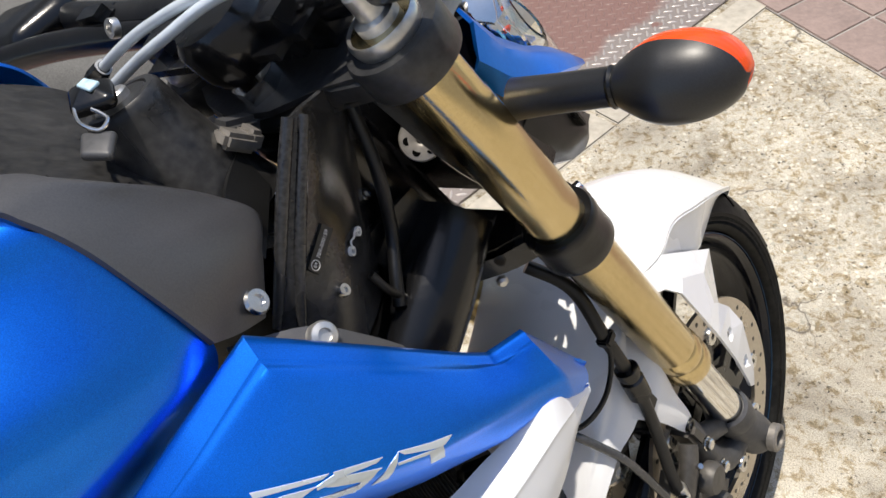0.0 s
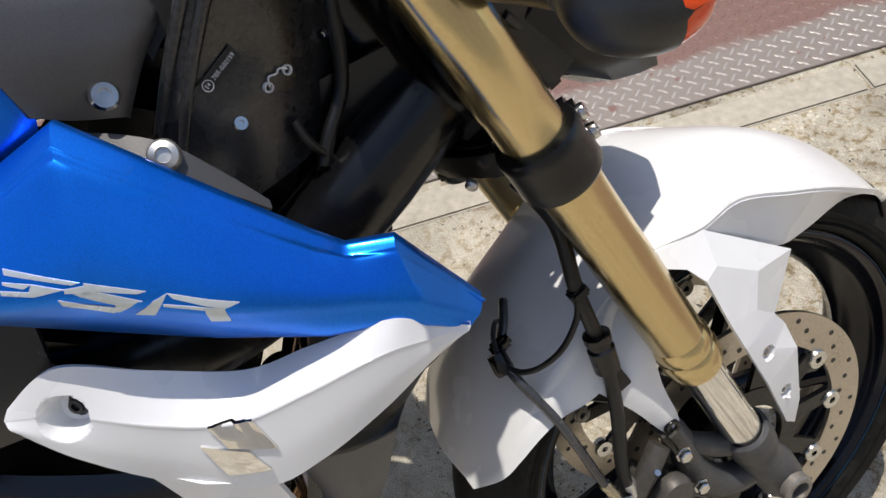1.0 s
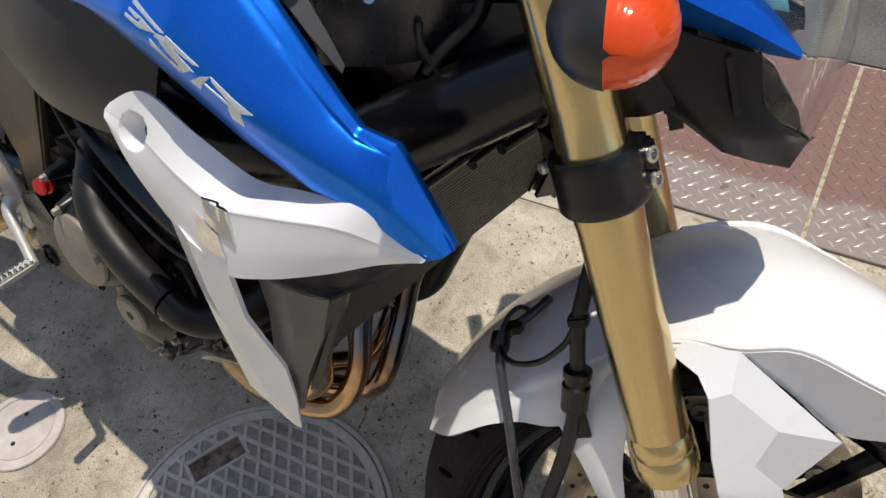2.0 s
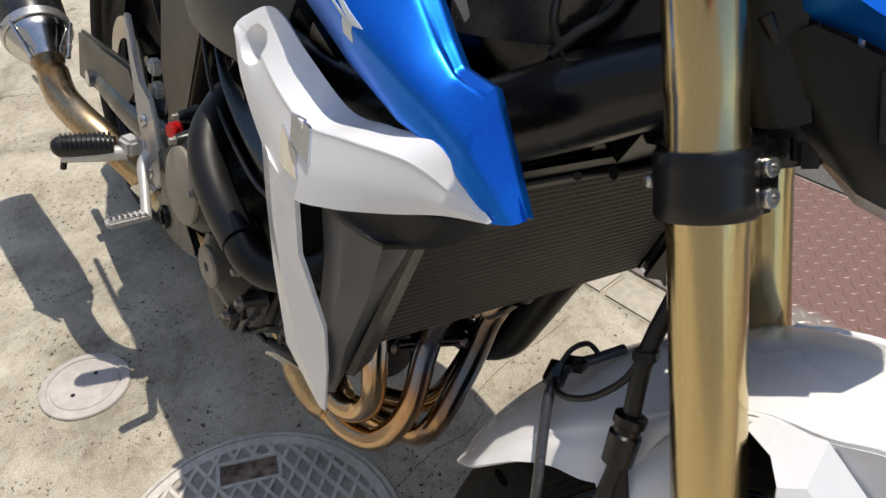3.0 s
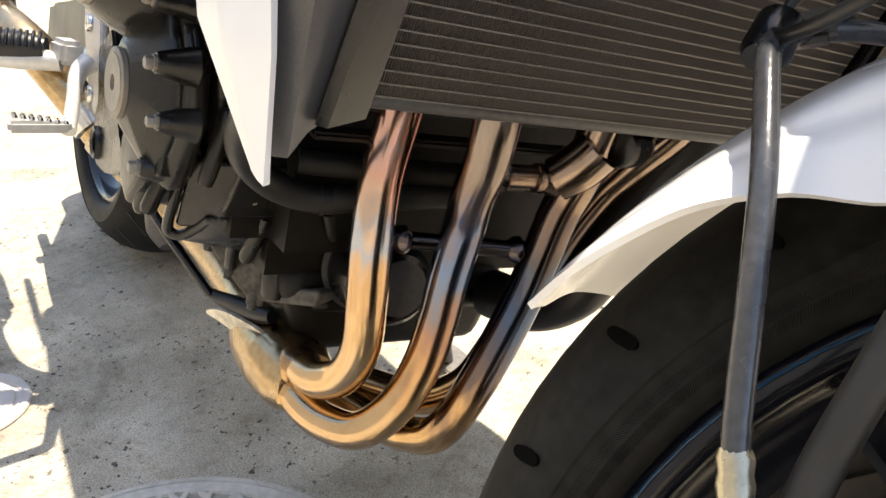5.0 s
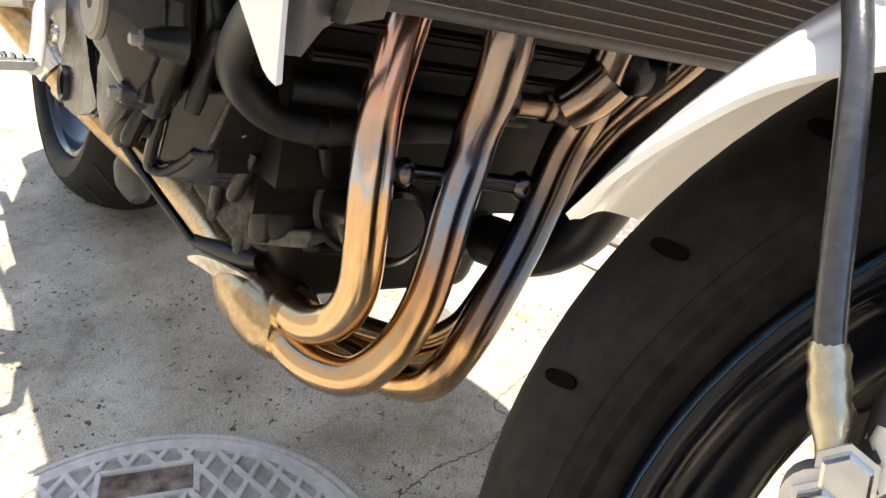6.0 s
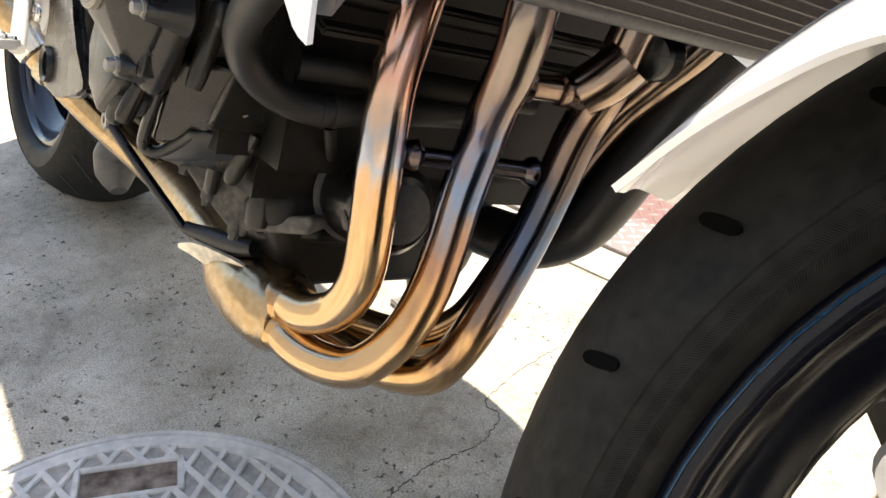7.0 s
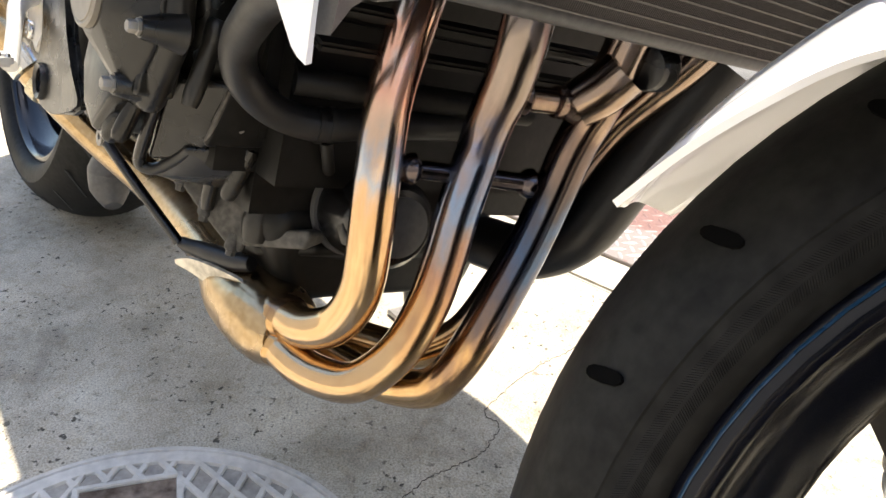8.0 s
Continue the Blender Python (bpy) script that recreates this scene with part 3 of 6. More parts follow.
def chequer_lug():
    """One raised lozenge of the tread pattern."""
    bm = bmesh.new()
    l, w, h = 0.0135, 0.0032, 0.0016
    base = [bm.verts.new(p) for p in ((-l, 0, 0), (-l * 0.5, -w, 0), (l * 0.5, -w, 0), (l, 0, 0), (l * 0.5, w, 0), (-l * 0.5, w, 0))]
    top = [bm.verts.new(p) for p in ((-l * 0.6, 0, h), (0, -w * 0.4, h), (l * 0.6, 0, h), (0, w * 0.4, h))]
    a, b, c, d, e, f = base
    p, q, r, s = top
    for fc in ((a, b, q, p), (b, c, q), (c, d, r, q), (d, e, s, r), (e, f, s), (f, a, p, s), (p, q, r, s)):
        bm.faces.new(fc)
    me = bpy.data.meshes.new("lug")
    bmesh.ops.recalc_face_normals(bm, faces=bm.faces)
    bm.to_mesh(me)
    bm.free()
    me.materials.append(TREAD)
    return me


LUG = chequer_lug()


def chequer_plate(at, length, width, lift):
    o = PLATE_O + PLATE_U * (at + length / 2) + PLATE_V * (0.012 + width / 2) + V(0, 0, lift - 0.003)
    root = tagged(bm_object("chequer_plate", box((length - 0.008, width, 0.006), axes(o, PLATE_U, (0, 0, 1)), 0.001), PLATE), "worn red brown steel chequer plate over a gutter", "floor plate", "chequer plates")
    verts, faces, base = [], [], 0
    src_v = [v.co.copy() for v in LUG.vertices]
    src_f = [tuple(p.vertices) for p in LUG.polygons]
    for i in range(int(length / 0.015) - 1):
        for j in range(int(width / 0.0345)):
            u, v = (i + 1) * 0.015 - length / 2, (j + (0.3, 0.8)[i % 2]) * 0.0345 - width / 2 + 0.004
            ang = radians(42) if i % 2 else radians(-45)
            m = axes(o + PLATE_U * u + PLATE_V * v + V(0, 0, 0.003), PLATE_U, (0, 0, 1)) @ Matrix.Rotation(ang, 4, "Z")
            verts += [tuple(m @ c) for c in src_v]
            faces += [tuple(k + base for k in f) for f in src_f]
            base += len(src_v)
    me = bpy.data.meshes.new("tread_pattern")
    me.from_pydata(verts, [], faces)
    me.materials.append(TREAD)
    ob = new("tread_pattern", me)
    ob.parent = root
    tagged(ob, "raised bright worn lozenge lugs", kind="stuff")
    return root


for at, ln in ((-2.2, 1.0), (-1.2, 1.2), (0.0, 1.2), (1.21, 1.0)):
    chequer_plate(at, ln, 0.52, 0.006)


def paving():
    """Square brown tiles with recessed grout beyond the concrete."""
    u = V(0.53, -0.85, 0).normalized()
    v = V(0.85, 0.53, 0).normalized()
    o = V(0.70, 1.90, 0)
    root = tagged(bm_object("pavement", prism([(-1.2, 0.0), (1.6, 0.0), (1.6, 1.6), (-1.2, 1.6)], o + V(0, 0, 0.001), u, v, 0.003), GROUT), "brown square paving tiles with grey joints", "paving", kind="structure")
    tile = box((0.143, 0.143, 0.010), Matrix.Identity(4), 0.0015)
    me = bpy.data.meshes.new("tile")
    tile.to_mesh(me)
    tile.free()
    me.materials.append(TILE)
    for i in range(-8, 10):
        for j in range(10):
            t = new("tile", me)
            t.matrix_world = axes(o + u * (0.0745 + i * 0.149) + v * (0.0745 + j * 0.149) + V(0, 0, 0.0025), u, (0, 0, 1))
            t.parent = root
    return root


paving()


def road():
    """Grey asphalt beyond the chequer plates, up to the far wall."""
    o = PLATE_O + PLATE_V * .545 + V(0, 0, .0005)
    return tagged(bm_object("road", prism([(-17, 0), (1.3, 0), (1.3, 5.1), (-17, 5.1)], o, PLATE_U, PLATE_V, .004), ASPHALT, False), "grey worn asphalt beyond the chequer plates", "road", kind="structure")


road()

# ---- motorcycle ----
bike = tagged(new("motorcycle"), "blue and white motorcycle with gold fork on its side stand", "motorcycle")
bike.matrix_world = BIKE
AX = S(0.003, 0, -0.259)


def wheel(centre, lat, profile, rim_r, w, mat_rim, spokes, name, ref):
    """Wheel: cast rim and hub, with its spokes and tyre as pieces."""
    rim = lathe([(rim_r, -w), (rim_r + 0.006, -w + 0.004), (rim_r - 0.004, -w + 0.014), (rim_r - 0.022, -w + 0.03), (rim_r - 0.03, 0), (rim_r - 0.022, w - 0.03), (rim_r - 0.004, w - 0.014), (rim_r + 0.006, w - 0.004), (rim_r, w), (rim_r - 0.004, w + 0.0004), (rim_r - 0.0085, w - 0.0025), (rim_r - 0.011, w - 0.009), (rim_r - 0.012, w - 0.017), (rim_r - 0.020, w - 0.026), (rim_r - 0.035, w - 0.036), (rim_r - 0.040, 0), (rim_r - 0.035, -w + 0.036), (rim_r - 0.020, -w + 0.026), (rim_r - 0.012, -w + 0.017), (rim_r - 0.011, -w + 0.009), (rim_r - 0.0085, -w + 0.0025), (rim_r - 0.004, -w - 0.0004)], centre, lat, 72, True)
    ob = part(name, rim, mat_rim, bike, "dark painted cast alloy wheel")
    part("hub", lathe([(0.018, -0.05), (0.035, -0.05), (0.038, -0.03), (0.045, -0.02), (0.045, 0.02), (0.038, 0.03), (0.035, 0.05), (0.018, 0.05)], centre, lat, 32, True), mat_rim, ob)
    u = (ref - lat * ref.dot(lat)).normalized()
    v = lat.cross(u)
    for k in range(spokes):
        a = 2 * math.pi * k / spokes + 0.55
        d = u * math.cos(a) + v * math.sin(a)
        t = lat.cross(d)
        part("spoke", join(*[tube([centre + d * 0.035 + t * 0.010 * s, centre + d * 0.10 + t * 0.014 * s, centre + d * (rim_r - 0.03) + t * 0.030 * s], [0.014, 0.009, 0.011], 8, 3) for s in (-1, 1)]), mat_rim, ob)
    part("tyre", lathe(profile, centre, lat, 96, True), RUBBER, ob, "worn black road tyre")
    return ob


def tyre_profile(R, half, rim_r, rim_w, lean=64):
    """Section of a road tyre: round crown down to the shoulder edge, then sidewall and bead. lean: how far round the crown goes, in degrees."""
    crown = []
    for k in range(17):
        a = radians(-lean + 2 * lean * k / 16)
        crown.append((R - half * (1 - math.cos(a)), half * math.sin(a) / math.sin(radians(lean))))
    r = crown[-1][0]
    bead = rim_r + 0.0035
    side = [(r - 0.001, half * 0.984), (r - (r - bead) * 0.42, half * 0.972), (r - (r - bead) * 0.78, half * 0.93), (r - (r - bead) * 0.95, rim_w + 0.004), (bead, rim_w)]
    return [(r, -h) for r, h in side][::-1] + crown + side + [(bead, 0)]


front = wheel(AX, LS, tyre_profile(0.298, 0.060, 0.231, 0.047, 72), 0.231, 0.049, RIM, 5, "front_wheel", FS)
part("rim_stripe", lathe([(0.2318, -0.0494), (0.2312, -0.0499), (0.2306, -0.0497), (0.2312, -0.0480)], AX, LS, 72, True), material("dark blue stripe paint", (0.010, 0.050, 0.11), 0.35, 0.2), front, "thin blue rim stripe")


def tread_slots(parent, centre, lat, R, half, count, phase, ref):
    """Short tread slots on both shoulders, their inner shade drawn as black inlays."""
    u = (ref - lat * ref.dot(lat)).normalized()
    v = lat.cross(u)
    for k in range(count):
        for side in (-1, 1):
            a = 2 * math.pi * (k + (0.5 if side > 0 else 0)) / count + phase
            d = u * math.cos(a) + v * math.sin(a)
            t = lat.cross(d)
            c = radians(51)
            n = d * math.cos(c) + lat * side * math.sin(c)
            o = centre + d * (R - half * (1 - math.cos(c))) + lat * side * half * math.sin(c) / math.sin(radians(72))
            along = (lat * side * math.cos(c) - d * math.sin(c)) * 0.9 + t * 0.35
            # not cut in: the black colour stands for the slot's shaded depth
            part("tread_slot", prism([(math.copysign(abs(math.cos(2 * math.pi * q / 12)) ** .6, math.cos(2 * math.pi * q / 12)) * .0100, math.sin(2 * math.pi * q / 12) * .0032) for q in range(12)], o - n * .0015, along, n.cross(along), .0022), VOID, parent)


tread_slots(front, AX, LS, 0.298, 0.060, 26, -2.3126, FS)


def sidewall_ribs(parent, centre, lat, inner, outer, slant, count):
    """A band of fine slanted ribs moulded into the sidewall between two (radius, offset) rings."""
    verts, faces = [], []
    for side in (-1, 1):
        for k in range(count):
            a = 2 * math.pi * k / count
            for (r, l), da, h in ((inner, 0, 0), (inner, .0024, 0), (outer, .0024 + slant, 0), (outer, slant, 0), (inner, .0012, .00022), (outer, .0012 + slant, .00022)):
                d = FS * math.cos(a + da) + ZS * math.sin(a + da)
                verts.append(tuple(centre + d * r + lat * side * (l + h)))
            b = len(verts) - 6
            faces += [(b, b + 4, b + 5, b + 3), (b + 1, b + 2, b + 5, b + 4), (b, b + 1, b + 4), (b + 2, b + 3, b + 5)]
    me = bpy.data.meshes.new("sidewall_ribs")
    me.from_pydata(verts, [], faces)
    me.materials.append(RUBBER)
    ob = new("sidewall_pattern", me)
    ob.parent = parent
    tagged(ob, "fine moulded ribs on the tyre wall", kind="stuff")


sidewall_ribs(front, AX, LS, (.2478, .0583), (.2518, .0587), .010, 1500)
sidewall_ribs(front, AX, LS, (.2425, .0570), (.2465, .0582), -.010, 1500)

for side in (-1, 1):
    o = AX + LS * 0.068 * side
    part("brake_disc", lathe([(0.118, -0.0025), (0.155, -0.0025), (0.155, 0.0025), (0.118, 0.0025)], o, LS, 80, True), DISC, front, "drilled steel brake disc")
    part("disc_carrier", lathe([(0.048, -0.004), (0.070, -0.004), (0.070, 0.004), (0.048, 0.004)], o, LS, 40, True), SATIN, front, "black disc carrier")
    for k in range(10):
        a = 2 * math.pi * k / 10 + 0.2
        d = FS * math.cos(a) + ZS * math.sin(a)
        t = LS.cross(d)
        part("carrier_arm", prism([(0.064, -0.016), (0.112, -0.017), (0.116, 0.002), (0.066, 0.006)], o - LS * 0.003, d, t, 0.006, 0.001), SATIN, front)
        part("bobbin", lathe([(0.004, -0.006), (0.0105, -0.006), (0.0115, -0.004), (0.0115, 0.004), (0.0105, 0.006), (0.004, 0.006)], o + d * 0.115, LS, 16, True), STEEL, front)
    holes = []
    for k in range(48):
        a = 2 * math.pi * k / 48
        r = (0.128, 0.136, 0.145)[k % 3]
        holes.append(lathe([(0.0030, -0.0029), (0.0030, 0.0029)], o + (FS * math.cos(a) + ZS * math.sin(a)) * r, LS, 8))
    tagged(part("drilling", join(*holes), LABEL, front, "small dark holes through the disc"), kind="stuff")


def fork_leg(side):
    """Upside-down leg: gold outer tube with a collar, bright slider, cast foot with the axle."""
    l = 0.1125 * side
    leg = part("fork_leg", lathe([(0.0236, -0.030), (0.0240, -0.02), (0.0240, 0.172), (0.0247, 0.178), (0.0247, 0.225), (0.0240, 0.232), (0.0240, 0.258), (0.0249, 0.263), (0.0249, 0.365), (0.0240, 0.371), (0.0240, 0.445), (0.022, 0.450)], S(0, l, 0), ZS, 48), GOLD, bike, "gold anodised upside-down fork tube")
    part("dust_collar", lathe([(0.0236, -0.010), (0.0252, -0.014), (0.0262, -0.020), (0.0262, -0.027), (0.0252, -0.029), (0.0266, -0.032), (0.0270, -0.046), (0.0255, -0.053), (0.0205, -0.054)], S(0, l, 0), ZS, 48), GOLD, leg)
    part("slider", lathe([(0.0198, -0.20), (0.0198, -0.045)], S(0, l, 0), ZS, 40), CHROME, leg, "bright chrome slider")
    foot = join(lathe([(0.0205, -0.205), (0.0245, -0.200), (0.0255, -0.185), (0.0250, -0.172), (0.0215, -0.169), (0.0203, -0.172)], S(0, l, 0), ZS, 36),
                tube([S(0, l, -0.185), S(-0.001, l, -0.215), S(0.002, l * 1.02, -0.245), S(0.003, l * 1.03, -0.270), S(0.003, l * 1.03, -0.284)], [0.0245, 0.0225, 0.024, 0.023, 0.010], 24, 4),
                tube([S(-0.012, l * 0.98, -0.235), S(-0.045, l * 0.97, -0.215), S(-0.058, l * 0.97, -0.170), S(-0.052, l * 0.97, -0.120), S(-0.05, l * 0.97, -0.095)], [0.014, 0.016, 0.015, 0.013, 0.010], 14, 4),
                tube([S(-0.005, l * 0.97, -0.19), S(-0.03, l * 0.97, -0.165), S(-0.05, l * 0.97, -0.13)], [0.014, 0.012, 0.010], 12, 4))
    part("fork_foot", foot, LEG, leg, "dark grey cast fork foot")
    part("axle_nut", lathe([(0.011, 0), (0.0165, 0.002), (0.0165, 0.010), (0.0145, 0.012), (0.0105, 0.012), (0.0098, -0.004), (0, -0.004)], S(0.003, l * 1.03 + side * 0.020, -0.259), LS * side, 24), GREY, leg)
    return leg


leg_r, leg_l = fork_leg(-1), fork_leg(1)


def lower_clamp():
    z0, z1 = 0.186, 0.227
    bits = []
    for side in (-1, 1):
        bits.append(lathe([(0.0246, z0), (0.0300, z0), (0.0318, z0 + 0.003), (0.0312, z0 + 0.012), (0.0312, z1 - 0.010), (0.0318, z1 - 0.003), (0.0300, z1), (0.0246, z1)], S(0, 0.1125 * side, 0), ZS, 48, True))
        bits.append(box((0.022, 0.026, z1 - z0 - 0.001), axes(S(0.025, 0.105 * side, (z0 + z1) / 2), FS * 0.85 + LS * side * 0.4, ZS), 0.005))
    bits.append(prism([(0.012, -0.09), (-0.008, -0.10), (-0.035, -0.065), (-0.056, -0.02), (-0.056, 0.02), (-0.035, 0.065), (-0.008, 0.10), (0.012, 0.09), (0.006, 0.0)], S(0, 0, z0 + 0.004), FS, LS, z1 - z0 - 0.008, 0.005))
    bits.append(lathe([(0.026, z0 - 0.006), (0.028, z0), (0.028, z1), (0.019, z1 + 0.002), (0.019, 0.40)], S(-0.030, 0, 0), ZS, 32))
    ob = part("lower_fork_clamp", join(*bits), SATIN, bike, "satin black lower fork clamp")
    for side in (-1, 1):
        for h in (0.1975, 0.2155):
            part("pinch_bolt", bolt(S(0.0325, 0.1125 * side, h), FS * 0.85 + LS * side * 0.5, 0.0064, 0.006), STEEL, ob)
    part("rubber_plug", lathe([(0.005, 0), (0.005, 0.004), (0.003, 0.006), (0, 0.006)], S(-0.046, -0.062, 0.20), -FS * 0.7 - LS * 0.7, 12), ALLOY, ob)
    return ob


lower_clamp()


def upper_clamp():
    z0, z1 = 0.412, 0.440
    bits = []
    for side in (-1, 1):
        bits.append(lathe([(0.0242, z0), (0.034, z0), (0.0355, z0 + 0.004), (0.0355, z1 - 0.004), (0.0335, z1), (0.0242, z1)], S(0, 0.1125 * side, 0), ZS, 40, True))
    bits.append(prism([(0.025, -0.085), (-0.002, -0.138), (-0.030, -0.125), (-0.036, -0.067), (-0.047, -0.022), (-0.058, 0.0), (-0.056, 0.036), (-0.041, 0.064), (-0.012, 0.115), (0.025, 0.085), (0.020, 0.03), (0.020, -0.03)], S(0, 0, z0 + 0.002), FS, LS, z1 - z0 - 0.006, 0.005))
    ob = part("upper_fork_clamp", join(*bits), YOKE, bike, "black upper fork clamp")
    for side in (-1, 1):
        part("fork_cap", lathe([(0.0245, 0.440), (0.0255, 0.444), (0.0255, 0.449), (0.0240, 0.4515), (0.0165, 0.4455), (0.0150, 0.4475), (0.0145, 0.456), (0.0095, 0.457), (0.009, 0.474), (0.006, 0.476), (0.0055, 0.482), (0, 0.482)], S(0, 0.1125 * side, 0), ZS, 28), ALLOY, ob, "bare aluminium fork cap")
    part("stem_nut", lathe([(0.018, 0.436), (0.018, 0.448), (0.013, 0.451), (0.010, 0.444), (0, 0.444)], S(-0.030, 0, 0), ZS, 6), STEEL, ob)
    for l in (-0.055, 0.055):
        part("bar_clamp", box((0.045, 0.040, 0.035), axes(S(0.008, l, 0.456), FS, ZS), 0.010), SATIN, ob)
        part("bar_clamp_bolt", bolt(S(-0.008, l, 0.473), ZS, 0.006, 0.006), STEEL, ob)
    return ob


upper_clamp()


# ---- front mudguard ----
def polar(deg, l, r):
    a = radians(deg)
    return AX + (FS * math.cos(a) + ZS * math.sin(a)) * r + LS * l


def side_panel(parent, s):
    """Hard-edged side panel of the mudguard with its leg, screwed to the fork in two round recesses."""
    bm = bmesh.new()
    place = dict(
        rear_top=(.030, .095, .055), gap_top=(.0205, .099, .046), gap_side=(.0375, .115, .037), gap_low=(.0425, .124, .021), heel=(.0375, .133, -.026), back_1=(.037, .135, -.060), back_2=(.0375, .133, -.120), back_3=(.036, .128, -.178), toe_back=(.0357, .126, -.192), toe=(.043, .124, -.205),
        peak=(.069, .1045, .047), fold=(.0585, .119, .021), inlet_top=(.0865, .118, -.018), beak=(.130, .100, -.048), inlet_low=(.066, .126, -.0435), jaw=(.083, .113, -.080), front_1=(.083, .122, -.087), front_2=(.079, .129, -.115), front_3=(.0575, .127, -.178))
    at = {k: bm.verts.new(S(f, l * s, z)) for k, (f, l, z) in place.items()}
    for names in ("rear_top peak fold gap_low gap_side gap_top", "peak beak inlet_top fold", "fold inlet_top inlet_low heel gap_low", "inlet_top beak jaw inlet_low", "heel inlet_low jaw front_1 back_1", "back_3 front_3 toe toe_back"):
        bm.faces.new([at[n] for n in names.split()])
    for names, centre in (("back_1 front_1 front_2 back_2", (.0535, .1315, -.0905)), ("back_2 front_2 front_3 back_3", (.0495, .1305, -.151))):
        q = [at[n] for n in names.split()]
        n = (q[2].co - q[0].co).cross(q[3].co - q[1].co).normalized()
        if n.dot(LS) * s < 0:
            n = -n
        o = S(centre[0], centre[1] * s, centre[2])
        o -= n * (o - sum((v.co for v in q), Vector()) / 4).dot(n)
        rings = [[], []]
        for v in q:
            d = (v.co - o) - n * (v.co - o).dot(n)
            d.normalize()
            for turn in (-.39, .39):
                e = d * math.cos(turn) + n.cross(d) * math.sin(turn)
                rings[0].append((e, bm.verts.new(o + e * .0085)))
                rings[1].append((e, bm.verts.new(o + e * .0070 - n * .006)))
        if (rings[0][0][1].co - q[1].co).length < (rings[0][1][1].co - q[1].co).length:
            rings = [[r[k ^ 1] for k in range(8)] for r in rings]
        for i in range(4):
            a, b = rings[0][2 * i][1], rings[0][2 * i + 1][1]
            bm.faces.new((q[i], q[(i + 1) % 4], rings[0][(2 * i + 2) % 8][1], b))
            bm.faces.new((q[i], b, a))
        for i in range(8):
            bm.faces.new((rings[0][i][1], rings[0][(i + 1) % 8][1], rings[1][(i + 1) % 8][1], rings[1][i][1]))
        bm.faces.new([r[1] for r in rings[1]])
        part("mudguard_bolt", bolt(o - n * .0065, n, .0048, .004), STEEL, parent)
    bmesh.ops.recalc_face_normals(bm, faces=bm.faces)
    if sum((f.normal * f.calc_area() for f in bm.faces), Vector()).dot(LS) * s < 0:
        bmesh.ops.reverse_faces(bm, faces=bm.faces)
    folds = [e for e in bm.edges if len(e.link_faces) == 2 and e.calc_face_angle() > .12]
    bmesh.ops.bevel(bm, geom=folds, offset=.0011, segments=2, affect="EDGES", clamp_overlap=True)
    bm.normal_update()
    outer, rim = bm.faces[:], [e for e in bm.edges if len(e.link_faces) == 1]
    back = {v: bm.verts.new(v.co - v.normal * .003) for v in bm.verts[:]}
    for f in outer:
        bm.faces.new([back[v] for v in reversed(f.verts)])
    for e in rim:
        a, b = e.verts
        bm.faces.new((a, b, back[b], back[a]))
    ob = part("side_panel", bm, WHITE, parent)
    ob.data.set_sharp_from_angle(angle=radians(7))
    return ob


def mudguard():
    """White mudguard: ridge, shoulders and side skirts over the tyre, with legs down to the fork feet."""
    table = ((135.6, .317, .311, .060, .312, .042), (130, .318, .302, .087, .308, .064), (125, .319, .296, .096, .306, .074), (120, .320, .290, .100, .304, .080), (115, .321, .279, .101, .303, .083), (110, .322, .264, .104, .303, .085), (104, .324, .262, .104, .303, .084),
             (97, .326, .290, .094, .306, .082), (91, .328, .301, .092, .310, .084), (85, .330, .304, .096, .314, .090), (78, .332, .301, .099, .313, .101), (70.3, .331, .276, .093, .315, .097), (60, .326, .246, .089, .300, .095), (50, .318, .248, .078, .291, .088), (40, .309, .274, .071, .286, .078), (30, .301, .284, .064, .286, .064), (21, .295, .284, .046, .285, .044))
    rows = []
    for deg, ridge, er, el, sr, sl in table:
        soft = .12 if deg < 80 else .5
        sides = []
        for s in (1, -1):
            edge, mid, sh = polar(deg, el * s, er), polar(deg, (el * 0.6 + sl * 0.4 + (0 if deg < 80 else 0.002)) * s, er * 0.5 + sr * 0.5), polar(deg, sl * s, sr)
            sides.append([edge, mid, sh.lerp(mid, soft), sh, polar(deg, sl * 0.55 * s, sr * 0.40 + ridge * 0.60)])
        rows.append(sides[1] + [polar(deg, 0, ridge)] + sides[0][::-1])
    bits = [sheet(rows, 0.003, 5, 4, inward=AX)]
    for s in (-1, 1):
        rear = [
            [S(-.095, .078 * s, .030), S(-.06, .080 * s, .032), S(-.012, .082 * s, .034)],
            [S(-.080, .105 * s, -.008), S(-.052, .109 * s, -.006), S(-.020, .108 * s, .0)],
            [S(-.068, .113 * s, -.045), S(-.052, .116 * s, -.045), S(-.034, .114 * s, -.045)],
            [S(-.062, .115 * s, -.080), S(-.050, .118 * s, -.080), S(-.039, .116 * s, -.080)],
            [S(-.058, .115 * s, -.100), S(-.050, .117 * s, -.101), S(-.043, .115 * s, -.100)],
        ]
        bits += [sheet(rear, 0.003, 6, 4, inward=S(-.05, 0, -.1))]
    ob = part("front_mudguard", join(*bits), WHITE, bike, "white painted front mudguard")
    for s in (-1, 1):
        part("mudguard_bolt", bolt(S(-.051, .114 * s, -.091), LS * s, .0075, .006), SATIN, ob)
        side_panel(ob, s)
    return ob


guard = mudguard()


